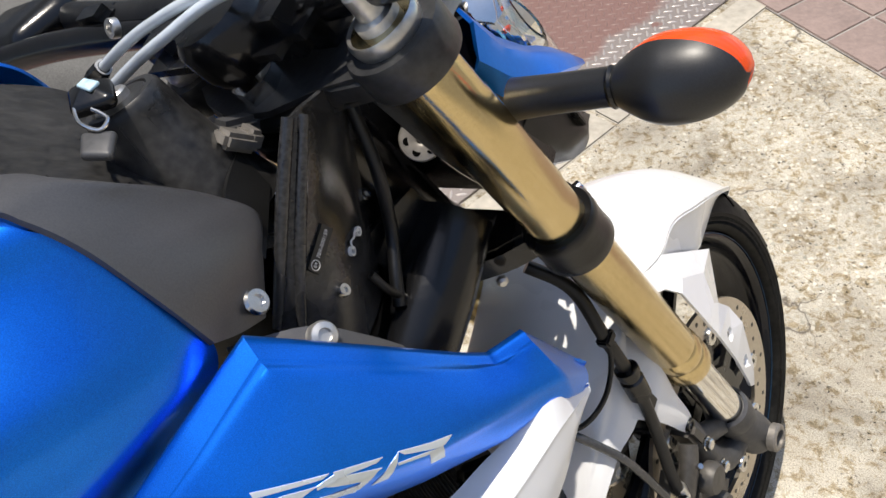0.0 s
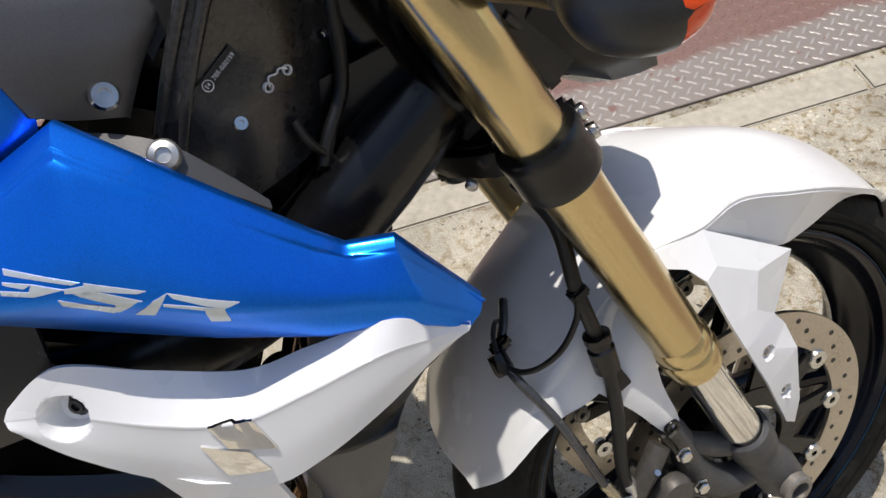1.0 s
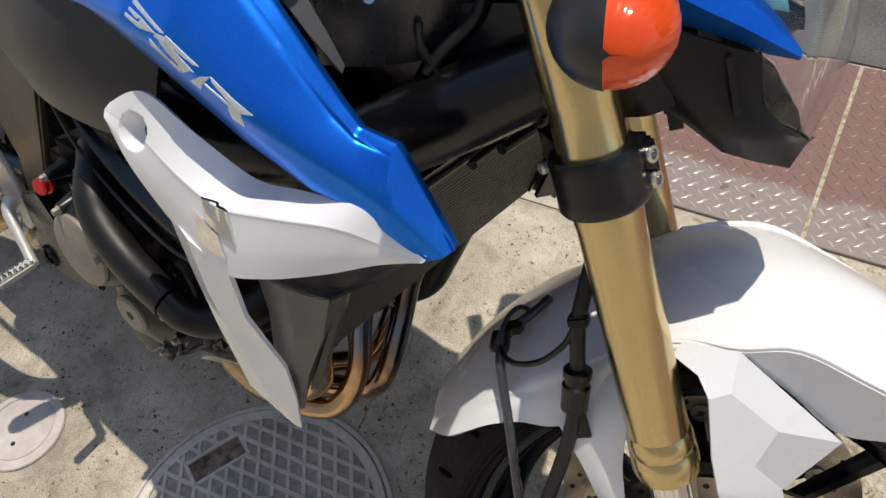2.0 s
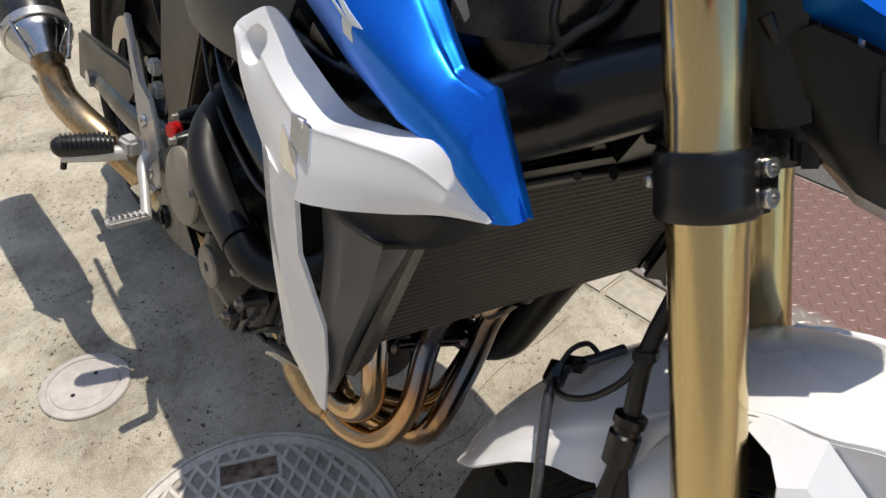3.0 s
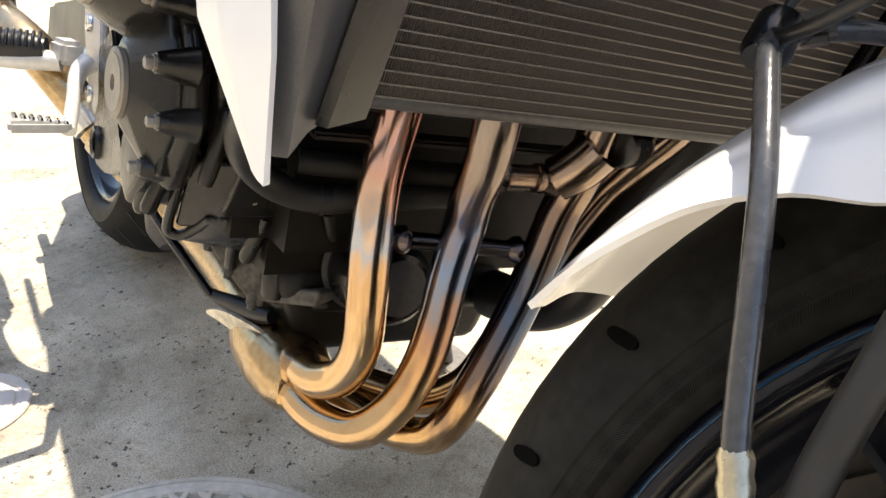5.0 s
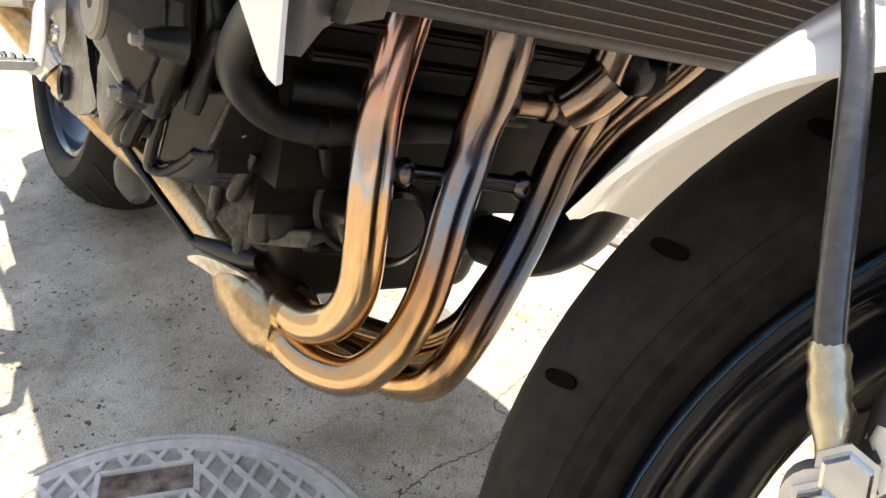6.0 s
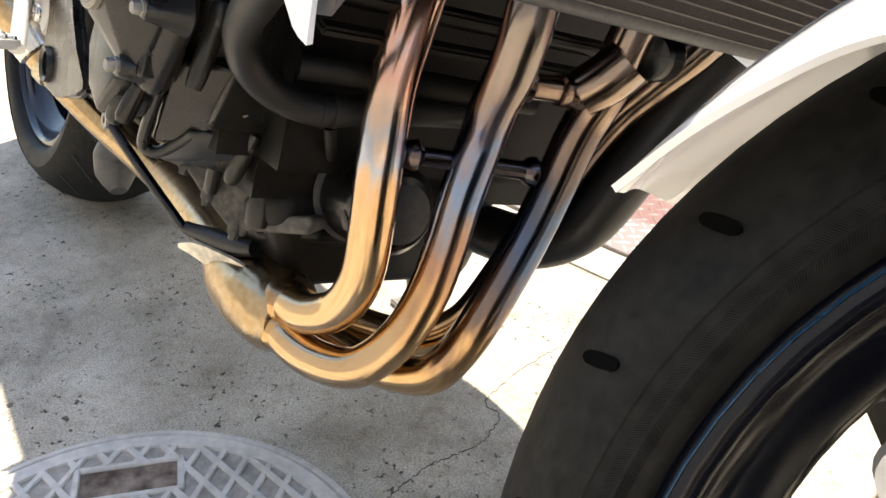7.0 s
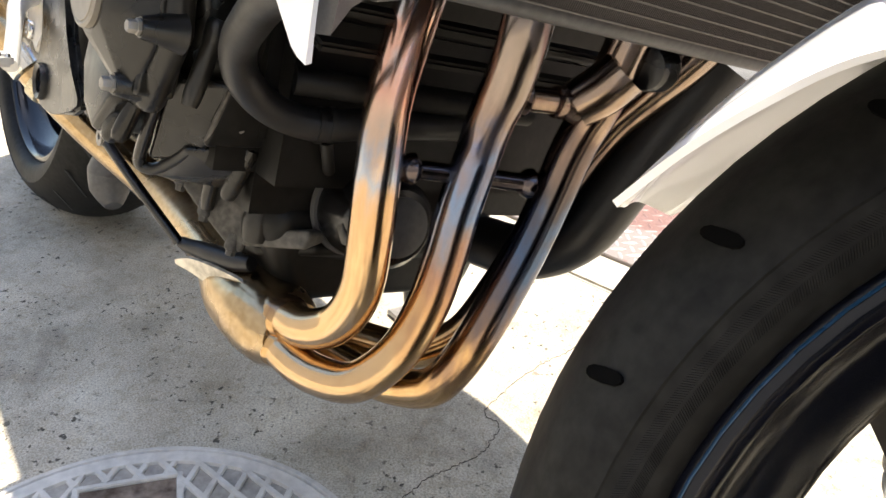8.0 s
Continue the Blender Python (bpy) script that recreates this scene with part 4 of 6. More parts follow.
# ---- front brakes ----
def caliper(side):
    l = side * .108
    body = join(box((.050, .048, .085), axes(S(-.098, l, -.165), FS * .9 + ZS * .35, ZS), .010),
                lathe([(.0, -.002), (.017, -.002), (.018, .006), (.015, .012), (.0, .013)], S(-.088, l + side * .024, -.135), LS * side, 24),
                lathe([(.0, -.002), (.017, -.002), (.018, .006), (.015, .012), (.0, .013)], S(-.106, l + side * .024, -.178), LS * side, 24),
                tube([S(-.070, l + side * .012, -.095), S(-.092, l + side * .016, -.105), S(-.115, l + side * .014, -.12)], .010, 14, 4),
                box((.018, .03, .06), axes(S(-.055, l, -.12), FS, ZS), .005))
    ob = part("brake_caliper", body, CALIPER, bike, "grey cast brake caliper")
    for f, z in ((-.060, -.112), (-.066, -.165), (-.125, -.11)):
        part("caliper_bolt", bolt(S(f, l + side * .022, z), LS * side, .0065, .007, False), STEEL, ob)
    part("bleed_nipple", lathe([(.004, 0), (.004, .008), (.0028, .01), (.0028, .018), (0, .018)], S(-.088, l + side * .02, -.108), ZS * .6 + LS * side * .5, 10), STEEL, ob)
    return ob


caliper(-1), caliper(1)


def hoses():
    main = [S(-.020, -.060, .175), S(-.020, -.088, .140), S(-.041, -.104, .090), S(-.056, -.110, .027), S(-.076, -.114, -.025), S(-.108, -.119, -.085), S(-.119, -.124, -.115)]
    h = part("brake_hose", tube(main, .0062, 14, 8), HOSE, bike, "black rubber front brake hose")
    part("hose_grommet", lathe([(.0065, -.020), (.011, -.018), (.0115, .004), (.0095, .006), (.0095, .010), (.0115, .012), (.0115, .018), (.0070, .020)], S(-.056, -.110, .030), S(-.041, -.104, .090) - S(-.076, -.114, -.025), 18), SATIN, h)
    part("hose_clip", box((.016, .014, .010), axes(S(-.041, -.105, .090), FS, S(-.041, -.104, .09) - S(-.056, -.11, .027)), .002), PLASTIC, h)
    part("hose_bracket", box((.014, .003, .030), axes(S(-.060, -.113, -.002), FS, ZS), .001), PLASTIC, h)
    part("hose_end", lathe([(.0068, 0), (.0075, .004), (.0068, .008), (.0075, .012), (.0068, .018), (.005, .024), (.0045, .034)], S(-.113, -.1215, -.100), S(-.119, -.124, -.130) - S(-.108, -.119, -.085), 14), ALLOY, h)
    second = [S(-.085, -.012, .057), S(-.099, -.034, .056), S(-.113, -.050, .054), S(-.1205, -.066, .049), S(-.1215, -.083, .039), S(-.1205, -.106, .002), S(-.1235, -.115, -.033), S(-.1272, -.120, -.065), S(-.1285, -.1225, -.081), S(-.128, -.126, -.100)]
    g = part("brake_hose", tube(second, .0042, 16, 8), SLEEVE, bike, "grey sheathed brake hose along the mudguard")
    part("hose_end", lathe([(.0048, 0), (.0056, .003), (.0050, .007), (.0056, .010), (.0050, .014), (.0056, .017), (.0048, .021), (.0036, .026), (.0036, .040)], S(-.1285, -.1212, -.079), S(-.128, -.126, -.100) - S(-.128, -.118, -.065), 14), BRASS, g)
    part("banjo", lathe([(.004, -.005), (.0095, -.005), (.0095, .005), (.004, .005)], S(-.131, -.128, -.118), LS, 20, True), ALLOY, g)
    part("banjo_bolt", bolt(S(-.131, -.133, -.118), -LS, .006, .007, False), STEEL, g)
    part("hose_joint", join(lathe([(.0058, -.010), (.0085, -.009), (.0090, .006), (.0070, .010)], S(-.123, -.062, .050), S(-.1265, -.072, .036) - S(-.12, -.056, .056), 16), box((.02, .012, .012), axes(S(-.113, -.050, .055), FS, ZS), .003)), SATIN, g)
    part("sensor_cable", tube([S(-.121, -.070, .050), S(-.115, -.082, .046), S(-.100, -.094, .047), S(-.078, -.103, .055), S(-.055, -.107, .072), S(-.043, -.107, .090)], .0026, 10, 6), HOSE, g)
    part("cable_tie", tube([S(-.120, -.060, .058), S(-.113, -.052, .068), S(-.104, -.042, .070), S(-.100, -.032, .060)], .0022, 8, 5), HOSE, g)


hoses()

# ---- side panels ----
BLUE_ROWS = [
    [V(.03, -.222, .792), V(.03, -.2235, .789), V(.03, -.2235, .787), V(.03, -.2235, .785), V(.03, -.222, .783)],
    [V(.10, -.209, .822), V(.10, -.222, .813), V(.10, -.231, .800), V(.10, -.231, .793), V(.10, -.222, .786)],
    [V(.150, -.197, .846), V(.153, -.217, .832), V(.155, -.237, .806), V(.153, -.236, .790), V(.15, -.222, .769)],
    [V(.201, -.183, .868), V(.204, -.205, .851), V(.206, -.237, .806), V(.20, -.236, .785), V(.195, -.222, .755)],
    [V(.26, -.186, .818), V(.26, -.205, .806), V(.26, -.232, .777), V(.256, -.232, .762), V(.25, -.222, .738)],
    [V(.31, -.187, .774), V(.312, -.200, .768), V(.315, -.218, .752), V(.313, -.220, .740), V(.31, -.218, .722)],
    [V(.327, -.187, .761), V(.333, -.197, .757), V(.338, -.211, .742), V(.340, -.212, .730), V(.343, -.211, .717)],
    [V(.356, -.184, .759), V(.359, -.194, .749), V(.365, -.205, .730), V(.367, -.206, .718), V(.369, -.204, .703)],
    [V(.398, -.174, .690), V(.398, -.177, .688), V(.396, -.183, .686), V(.392, -.188, .685), V(.388, -.193, .685)],
]


def blue_panel(mir):
    bm = sheet(BLUE_SKIN, 0.003, 8, 6, inward=(0.2, 0, 0.78), creased=True)
    return part("side_panel", mirrored(bm) if mir else bm, BLUE, bike, "metallic blue radiator side panel")


def blue_skin():
    """Rows of the blue panel with its rolled upper edge and turned-in rims."""
    rows = []
    for i, r in enumerate(BLUE_ROWS):
        w = (.35, .9, 1.0, .85, .55, .45, .40, .40, .2)[i]
        edge = r[0] + V(.001, -.0108, -.0066) * w
        rows.append([r[0] + V(0, .007, -.001), r[0] + V(0, .0015, .0005), edge, edge.lerp(r[1], .25)] + r[1:-1] + [r[-1] + V(0, -.0005, 0), r[-1] + V(0, .006, .0)])
    return rows


BLUE_SKIN = blue_skin()
WHITE_ROWS = [
    [V(.124, -.245, .730), V(.120, -.249, .724), V(.124, -.252, .716)],
    [V(.158, -.236, .747), V(.154, -.2485, .720), V(.152, -.257, .690)],
    [V(.205, -.229, .727), V(.205, -.252, .704), V(.195, -.257, .656)],
    [V(.253, -.219, .705), V(.25, -.252, .697), V(.252, -.262, .645)],
    [V(.295, -.213, .711), V(.294, -.243, .704), V(.290, -.253, .653)],
    [V(.345, -.212, .722), V(.340, -.226, .708), V(.332, -.233, .668)],
    [V(.368, -.203, .704), V(.367, -.209, .697), V(.363, -.212, .680)],
    [V(.389, -.193, .687), V(.389, -.194, .686), V(.387, -.1945, .684)],
]
FIN_ROWS = [
    [V(.178, -.252, .664), V(.215, -.261, .655), V(.259, -.261, .646)],
    [V(.200, -.255, .615), V(.232, -.262, .605), V(.264, -.257, .600)],
    [V(.222, -.256, .565), V(.250, -.257, .552), V(.280, -.239, .538)],
    [V(.243, -.251, .500), V(.262, -.246, .495), V(.279, -.232, .492)],
    [V(.266, -.229, .443), V(.268, -.227, .440), V(.271, -.225, .438)],
]


WHITE_SKIN = [[a, a.lerp(b, .86), b, b.lerp(c, .10), b.lerp(c, .55) + V(0, -.0015, 0), c] for a, b, c in WHITE_ROWS]


def white_panel(mir):
    top = sheet(WHITE_SKIN, 0.004, 36, 16, inward=(0.2, 0, 0.7))
    dent(top, V(.1535, -.2485, .718), .0150, .016, V(.10, 1, -.36))
    bm = join(top, sheet(FIN_ROWS, 0.004, 6, 5, inward=(0.2, 0, 0.55), facets=True))
    ob = part("lower_side_panel", mirrored(bm) if mir else bm, WHITE, bike, "white lower side panel with a pointed fin")
    sy = 1 if mir else -1
    part("panel_screw", lathe([(.0075, -.004), (.0075, .001), (.0050, .0016), (.0046, .004), (.0028, .004), (.0024, .002), (0, .002)], V(.1550, sy * .2335, .7126), (-.10, sy, .36), 20), LABEL, ob)
    return ob


def duct(mir):
    outer = [
        [V(.268, -.245, .652), V(.302, -.243, .649), V(.332, -.231, .642), V(.325, -.200, .643), V(.306, -.174, .645)],
        [V(.272, -.240, .60), V(.298, -.240, .592), V(.314, -.225, .586), V(.302, -.200, .585), V(.288, -.176, .585)],
        [V(.258, -.232, .52), V(.272, -.231, .517), V(.284, -.220, .515), V(.275, -.200, .516), V(.264, -.178, .52)],
        [V(.252, -.222, .452), V(.258, -.220, .448), V(.264, -.213, .449), V(.259, -.203, .460), V(.252, -.180, .474)],
    ]
    shelf = [
        [V(.262, -.253, .650), V(.290, -.247, .657), V(.332, -.230, .671), V(.363, -.209, .681), V(.384, -.190, .685)],
        [V(.282, -.248, .650), V(.314, -.242, .648), V(.338, -.212, .650), V(.360, -.193, .668), V(.383, -.176, .683)],
        [V(.304, -.240, .648), V(.332, -.231, .642), V(.340, -.190, .640), V(.355, -.178, .656), V(.380, -.165, .680)],
    ]
    inner = [
        [V(.332, -.231, .643), V(.338, -.205, .641), V(.340, -.190, .640), V(.322, -.176, .645)],
        [V(.306, -.200, .645), V(.308, -.190, .645), V(.308, -.180, .645), V(.306, -.174, .646)],
    ]
    bm = join(sheet(outer, 0.004, 4, 4, inward=(0.2, -0.2, 0.55), facets=True))
    ob = part("radiator_duct", mirrored(bm) if mir else bm, COVER, bike, "dark grey plastic radiator duct")
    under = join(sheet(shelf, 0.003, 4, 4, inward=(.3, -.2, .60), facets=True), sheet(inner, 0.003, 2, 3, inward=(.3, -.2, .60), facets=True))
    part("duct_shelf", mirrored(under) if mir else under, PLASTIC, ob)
    lip = sheet([[V(.313, -.170, .648), V(.322, -.190, .646), V(.318, -.194, .646)], [V(.259, -.176, .468), V(.267, -.198, .464), V(.262, -.202, .464)]], .006, 6, 3, inward=(.2, -.18, .55), facets=True)
    part("duct_flange", mirrored(lip) if mir else lip, SATIN, ob)
    return ob


for mir in (False, True):
    blue_panel(mir), white_panel(mir), duct(mir)

CLOUD = surface_points(BLUE_SKIN, creased=True)
CLOUD_W = surface_points(WHITE_SKIN)


BADGE = (
    ((0.1654, 0.8179), (0.2038, 0.8066), (0.1994, 0.8061), (0.1656, 0.8152)),
    ((0.1636, 0.8122), (0.1785, 0.8093), (0.1743, 0.8077), (0.1636, 0.8110)),
    ((0.1785, 0.8093), (0.1949, 0.8044), (0.1780, 0.8031), (0.1763, 0.8058)),
    ((0.1615, 0.8085), (0.1763, 0.8058), (0.1780, 0.8031), (0.1615, 0.8065)),
    ((0.2060, 0.8060), (0.2326, 0.7919), (0.2279, 0.7924), (0.2056, 0.8023)),
    ((0.1949, 0.8044), (0.2059, 0.8047), (0.2055, 0.8012), (0.1946, 0.8024)),
    ((0.1949, 0.8044), (0.2078, 0.8016), (0.2294, 0.7877), (0.2164, 0.7891)),
    ((0.1896, 0.7994), (0.2156, 0.7871), (0.2111, 0.7814), (0.1900, 0.7949)),
    ((0.2173, 0.7911), (0.2269, 0.7881), (0.2136, 0.7815), (0.2116, 0.7833)),
    ((0.2341, 0.7859), (0.2418, 0.7874), (0.2300, 0.7744), (0.2203, 0.7776)),
    ((0.2418, 0.7874), (0.2744, 0.7693), (0.2664, 0.7693), (0.2439, 0.7840)),
    ((0.2385, 0.7827), (0.2572, 0.7742), (0.2567, 0.7724), (0.2381, 0.7813)),
    ((0.2572, 0.7742), (0.2664, 0.7693), (0.2656, 0.7573), (0.2558, 0.7612)),
)
for corners in BADGE:
    part("badge_bar", decal(corners, CLOUD), LETTER, bike, "silver foil bar of the side badge")


def emblem():
    """Two interlocked slanted plates of polished metal."""
    for c in (((.2405, .6822), (.2685, .6751), (.2592, .6975), (.2334, .6985)), ((.2341, .6613), (.2604, .6605), (.2520, .6768), (.2247, .6859))):
        part("emblem_plate", decal(c, CLOUD_W, .0018), CHROME, bike, "polished chrome emblem plate")


emblem()


# ---- radiator ----
def fin_material():
    m = material("fine radiator fins", (0.045, 0.041, 0.036), 0.5, 0.4, 0.5, 700, 12)
    n, l = m.node_tree.nodes, m.node_tree.links
    co, wv, bp = n.new("ShaderNodeTexCoord"), n.new("ShaderNodeTexWave"), n.new("ShaderNodeBump")
    wv.bands_direction, wv.inputs["Scale"].default_value = "Y", 210
    wv.inputs["Distortion"].default_value = 1.0
    bp.inputs["Distance"].default_value, bp.inputs["Strength"].default_value = 0.002, 1.0
    l.new(co.outputs["Object"], wv.inputs["Vector"]), l.new(wv.outputs["Fac"], bp.inputs["Height"]), l.new(bp.outputs[0], n["Principled BSDF"].inputs["Normal"])
    return m


FINS = fin_material()
TUBE_EDGE = material("radiator tube edge", (0.165, 0.152, 0.132), 0.5, 0.2, 0.3, 300, 14)


def radiator():
    b, t = V(.250, -.005, .477), V(.304, -.005, .650)
    up, lat = (t - b).normalized(), V(0, 1, 0)
    h = (t - b).length
    nrm = lat.cross(up)
    if nrm.x < 0:
        nrm = -nrm
    ob = part("radiator", tube([b + lat * -.18 - nrm * .010 - up * .004, b + lat * .18 - nrm * .010 - up * .004], .0065, 14, 2), LEG, bike, "black radiator with fine horizontal cores")
    part("top_tank", box((0.36, 0.03, 0.020), axes(t - nrm * 0.016 + up * 0.010, lat, up), 0.004), SATIN, ob)
    part("top_lip", box((0.36, 0.004, 0.006), axes(t + nrm * .001 + up * .001, lat, up), 0.001), TUBE_EDGE, ob)
    for s in (-1, 1):
        part("side_tank", box((0.016, 0.030, h + .01), axes((b + t) / 2 + lat * s * .180 - nrm * .014, lat, up), 0.004), SATIN, ob)
    n = 27
    for k in range(n):
        p = b.lerp(t, (k + 0.5) / n)
        part("core_tube", box((0.346, 0.012, 0.0009), axes(p - nrm * 0.0067 - up * h / n / 2, lat, up), 0), TUBE_EDGE, ob)
        part("fin_strip", box((0.346, 0.010, h / n - 0.0012), axes(p - nrm * 0.0059, lat, up), 0), FINS, ob)
    part("radiator_pipe", tube([V(.33, -.02, .665), V(.335, .06, .668), V(.325, .15, .66)], .006, 12, 4), HOSE, ob)
    part("radiator_cap", lathe([(.02, 0), (.02, .012), (.016, .016), (0, .016)], V(.30, .12, .675), (0.3, 0, 1), 20), GREY, ob)
    return ob


radiator()


# ---- exhaust ----
def exhaust():
    pr = 0.0147
    p1 = [V(.118, -.070, .53), V(.130, -.076, .482), V(.135, -.085, .443), V(.139, -.092, .405), V(.143, -.092, .362), V(.142, -.087, .320), V(.134, -.080, .278), V(.118, -.080, .247), V(.096, -.087, .231), V(.072, -.090, .226), V(.045, -.088, .220)]
    p2 = [V(.190, -.05, .525), V(.199, -.055, .471), V(.190, -.049, .435), V(.177, -.044, .408), V(.166, -.037, .382), V(.160, -.036, .346), V(.158, -.036, .310), V(.1565, -.040, .273), V(.151, -.051, .237), V(.136, -.068, .209), V(.108, -.082, .200), V(.078, -.090, .201), V(.045, -.090, .205)]
    p3 = [V(.208, .03, .50), V(.197, .027, .436), V(.187, .025, .401), V(.180, .025, .365), V(.176, .021, .329), V(.174, .011, .292), V(.171, .001, .258), V(.163, -.005, .228), V(.147, -.008, .202), V(.12, -.014, .187), V(.09, -.030, .184), V(.055, -.055, .192)]
    p4 = [V(.215, .12, .51), V(.195, .108, .468), V(.176, .098, .438), V(.159, .090, .410), V(.145, .080, .37), V(.136, .066, .32), V(.130, .050, .27), V(.118, .034, .225), V(.09, .010, .200), V(.05, -.03, .200)]
    root = part("collector", tube([V(.066, -.082, .210), V(.048, -.084, .209), V(.02, -.085, .207), V(-.02, -.085, .207), V(-.06, -.080, .211), V(-.11, -.078, .215), V(-.18, -.078, .220), V(-.245, -.088, .230), V(-.32, -.122, .256), V(-.375, -.158, .291), V(-.402, -.192, .332), V(-.433, -.222, .366), V(-.480, -.244, .382), V(-.555, -.254, .388), V(-.61, -.253, .404)], [.026, .033, .034, .031, .026, .023, .0225, .0225, .0225, .0225, .0225, .023, .024, .024, .024], 26, 7), STRAW, bike, "straw coloured steel exhaust collector and link pipe")
    part("header_pipe", tube(p1, pr, 30, 8), HEAT_PALE, root, "rose and gold heat tinted header pipe")
    part("header_pipe", tube(p2, pr, 30, 8), HEAT, root, "bronze and blue heat tinted header pipe")
    for p in (p3, p4):
        part("header_pipe", tube(p, pr, 30, 8), HEAT_DARK, root, "dark bronze heat tinted header pipe")
    for a, b, r in ((V(.143, -.085, .366), V(.176, .020, .368), .0062), (V(.182, -.046, .424), V(.191, .022, .426), .0080)):
        part("crossover_pipe", tube([a, b], r, 18, 3), HEAT_DARK, root)
        d = (b - a).normalized()
        for o in (a + d * (pr - .001), b - d * (pr - .001)):
            part("weld_ring", lathe([(r + .0002, -.006), (r + .0030, -.003), (r + .0042, .0015), (r + .0025, .004), (r + .0002, .006)], o, d, 20), HEAT_DARK, root)
    part("crossover_sleeve", join(lathe([(.0085, -.010), (.0100, -.009), (.0104, -.005), (.0092, -.003), (.0104, .001), (.0092, .004), (.0100, .007), (.0085, .009)], V(.1895, .003, .4255), (.009, .068, .002), 20)), HEAT_DARK, root)
    part("crossover_elbow", tube([V(.190, .012, .4255), V(.200, .020, .438), V(.208, .026, .452)], [.0155, .0165, .0160], 20, 4), HEAT_DARK, root)
    part("rubber_mount", lathe([(.006, -.014), (.013, -.013), (.0145, -.009), (.0125, -.006), (.015, -.003), (.0125, .001), (.015, .004), (.013, .010), (.006, .011)], V(.214, .045, .458), (-.2, 1, .1), 22), SATIN, root)
    for o, d in ((V(.067, -.0895, .225), V(-.027, .0, -.004)), (V(.067, -.090, .2025), V(-.03, -.002, .002))):
        part("weld_ring", lathe([(pr, -.006), (pr + .0022, -.003), (pr + .0030, .0), (pr + .0016, .003), (pr + .0028, .006), (pr, .009)], o, d, 26), HEAT_DARK, root)
        part("entry_sleeve", lathe([(pr + .0005, .004), (pr + .0022, .006), (pr + .0030, .024), (pr, .026)], o, d, 26), STRAW, root)
    part("collector_bracket", sheet([[V(-.053, -.130, .2225), V(-.053, -.129, .2185)], [V(-.038, -.123, .229), V(-.040, -.119, .215)], [V(-.012, -.114, .232), V(-.016, -.106, .208)], [V(.016, -.107, .234), V(.012, -.098, .202)], [V(.040, -.104, .232), V(.038, -.100, .205)]], .003, 5, 4, inward=(0, 0, .22)), BRACKET, root, "stained bare metal bracket")
    part("link_clamp", lathe([(.0230, -.014), (.0266, -.012), (.0270, .012), (.0230, .014)], V(-.388, -.174, .310), V(-.027, -.034, .041), 30, True), STEEL, root, "bright steel pipe clamp")
    part("clamp_band", lathe([(.0230, -.007), (.0256, -.006), (.0258, .006), (.0230, .007)], V(-.372, -.156, .289), V(-.040, -.036, .036), 30, True), BRASS, root)
    s = part("silencer", tube([V(-.64, -.262, .448), V(-.68, -.264, .468), V(-.76, -.268, .505), V(-1.05, -.29, .64)], [.047, .052, .054, .054], 32, 6), CARBON, bike, "black silencer with a bright steel clamp")
    part("silencer_cone", lathe([(.026, -.004), (.029, .006), (.046, .032), (.049, .044), (.047, .05)], V(-.605, -.260, .428), V(-.035, -.002, .020), 32), STEEL, s, "bright steel silencer cone")
    part("silencer_band", lathe([(.0495, 0), (.0525, .001), (.0525, .016), (.0495, .017)], V(-.645, -.262, .450), V(-.04, -.002, .02), 32, True), ALLOY, s)
    part("band_bolt", bolt(V(-.648, -.313, .468), V(0, -1, .3), .005, .005), STEEL, s)
    for a in (0.6, 2.4, 4.4):
        d = V(0, math.cos(a), math.sin(a))
        part("spring", tube([V(-.585, -.260, .418) + d * .033, V(-.63, -.262, .445) + d * .055], .0035, 8, 6, ripple=lambda t: .35 * math.sin(t * 60)), STEEL, s)
    return root


exhaust()


# ---- engine and what hangs on it ----
def casting(*balls, back=None):
    """A rounded convex casting spanned by balls (x, y, z, radius); back: repeat them at this y."""
    bm = bmesh.new()
    for x, y, z, r in list(balls) + ([(x, back, z, r) for x, y, z, r in balls] if back is not None else []):
        for k in range(90):
            h = 1 - 2 * (k + 0.5) / 90
            f = math.sqrt(1 - h * h)
            bm.verts.new((x + r * f * math.cos(2.39996 * k), y + r * f * math.sin(2.39996 * k), z + r * h))
    bmesh.ops.convex_hull(bm, input=bm.verts[:])
    bmesh.ops.delete(bm, geom=[v for v in bm.verts if not v.link_faces], context="VERTS")
    return bm


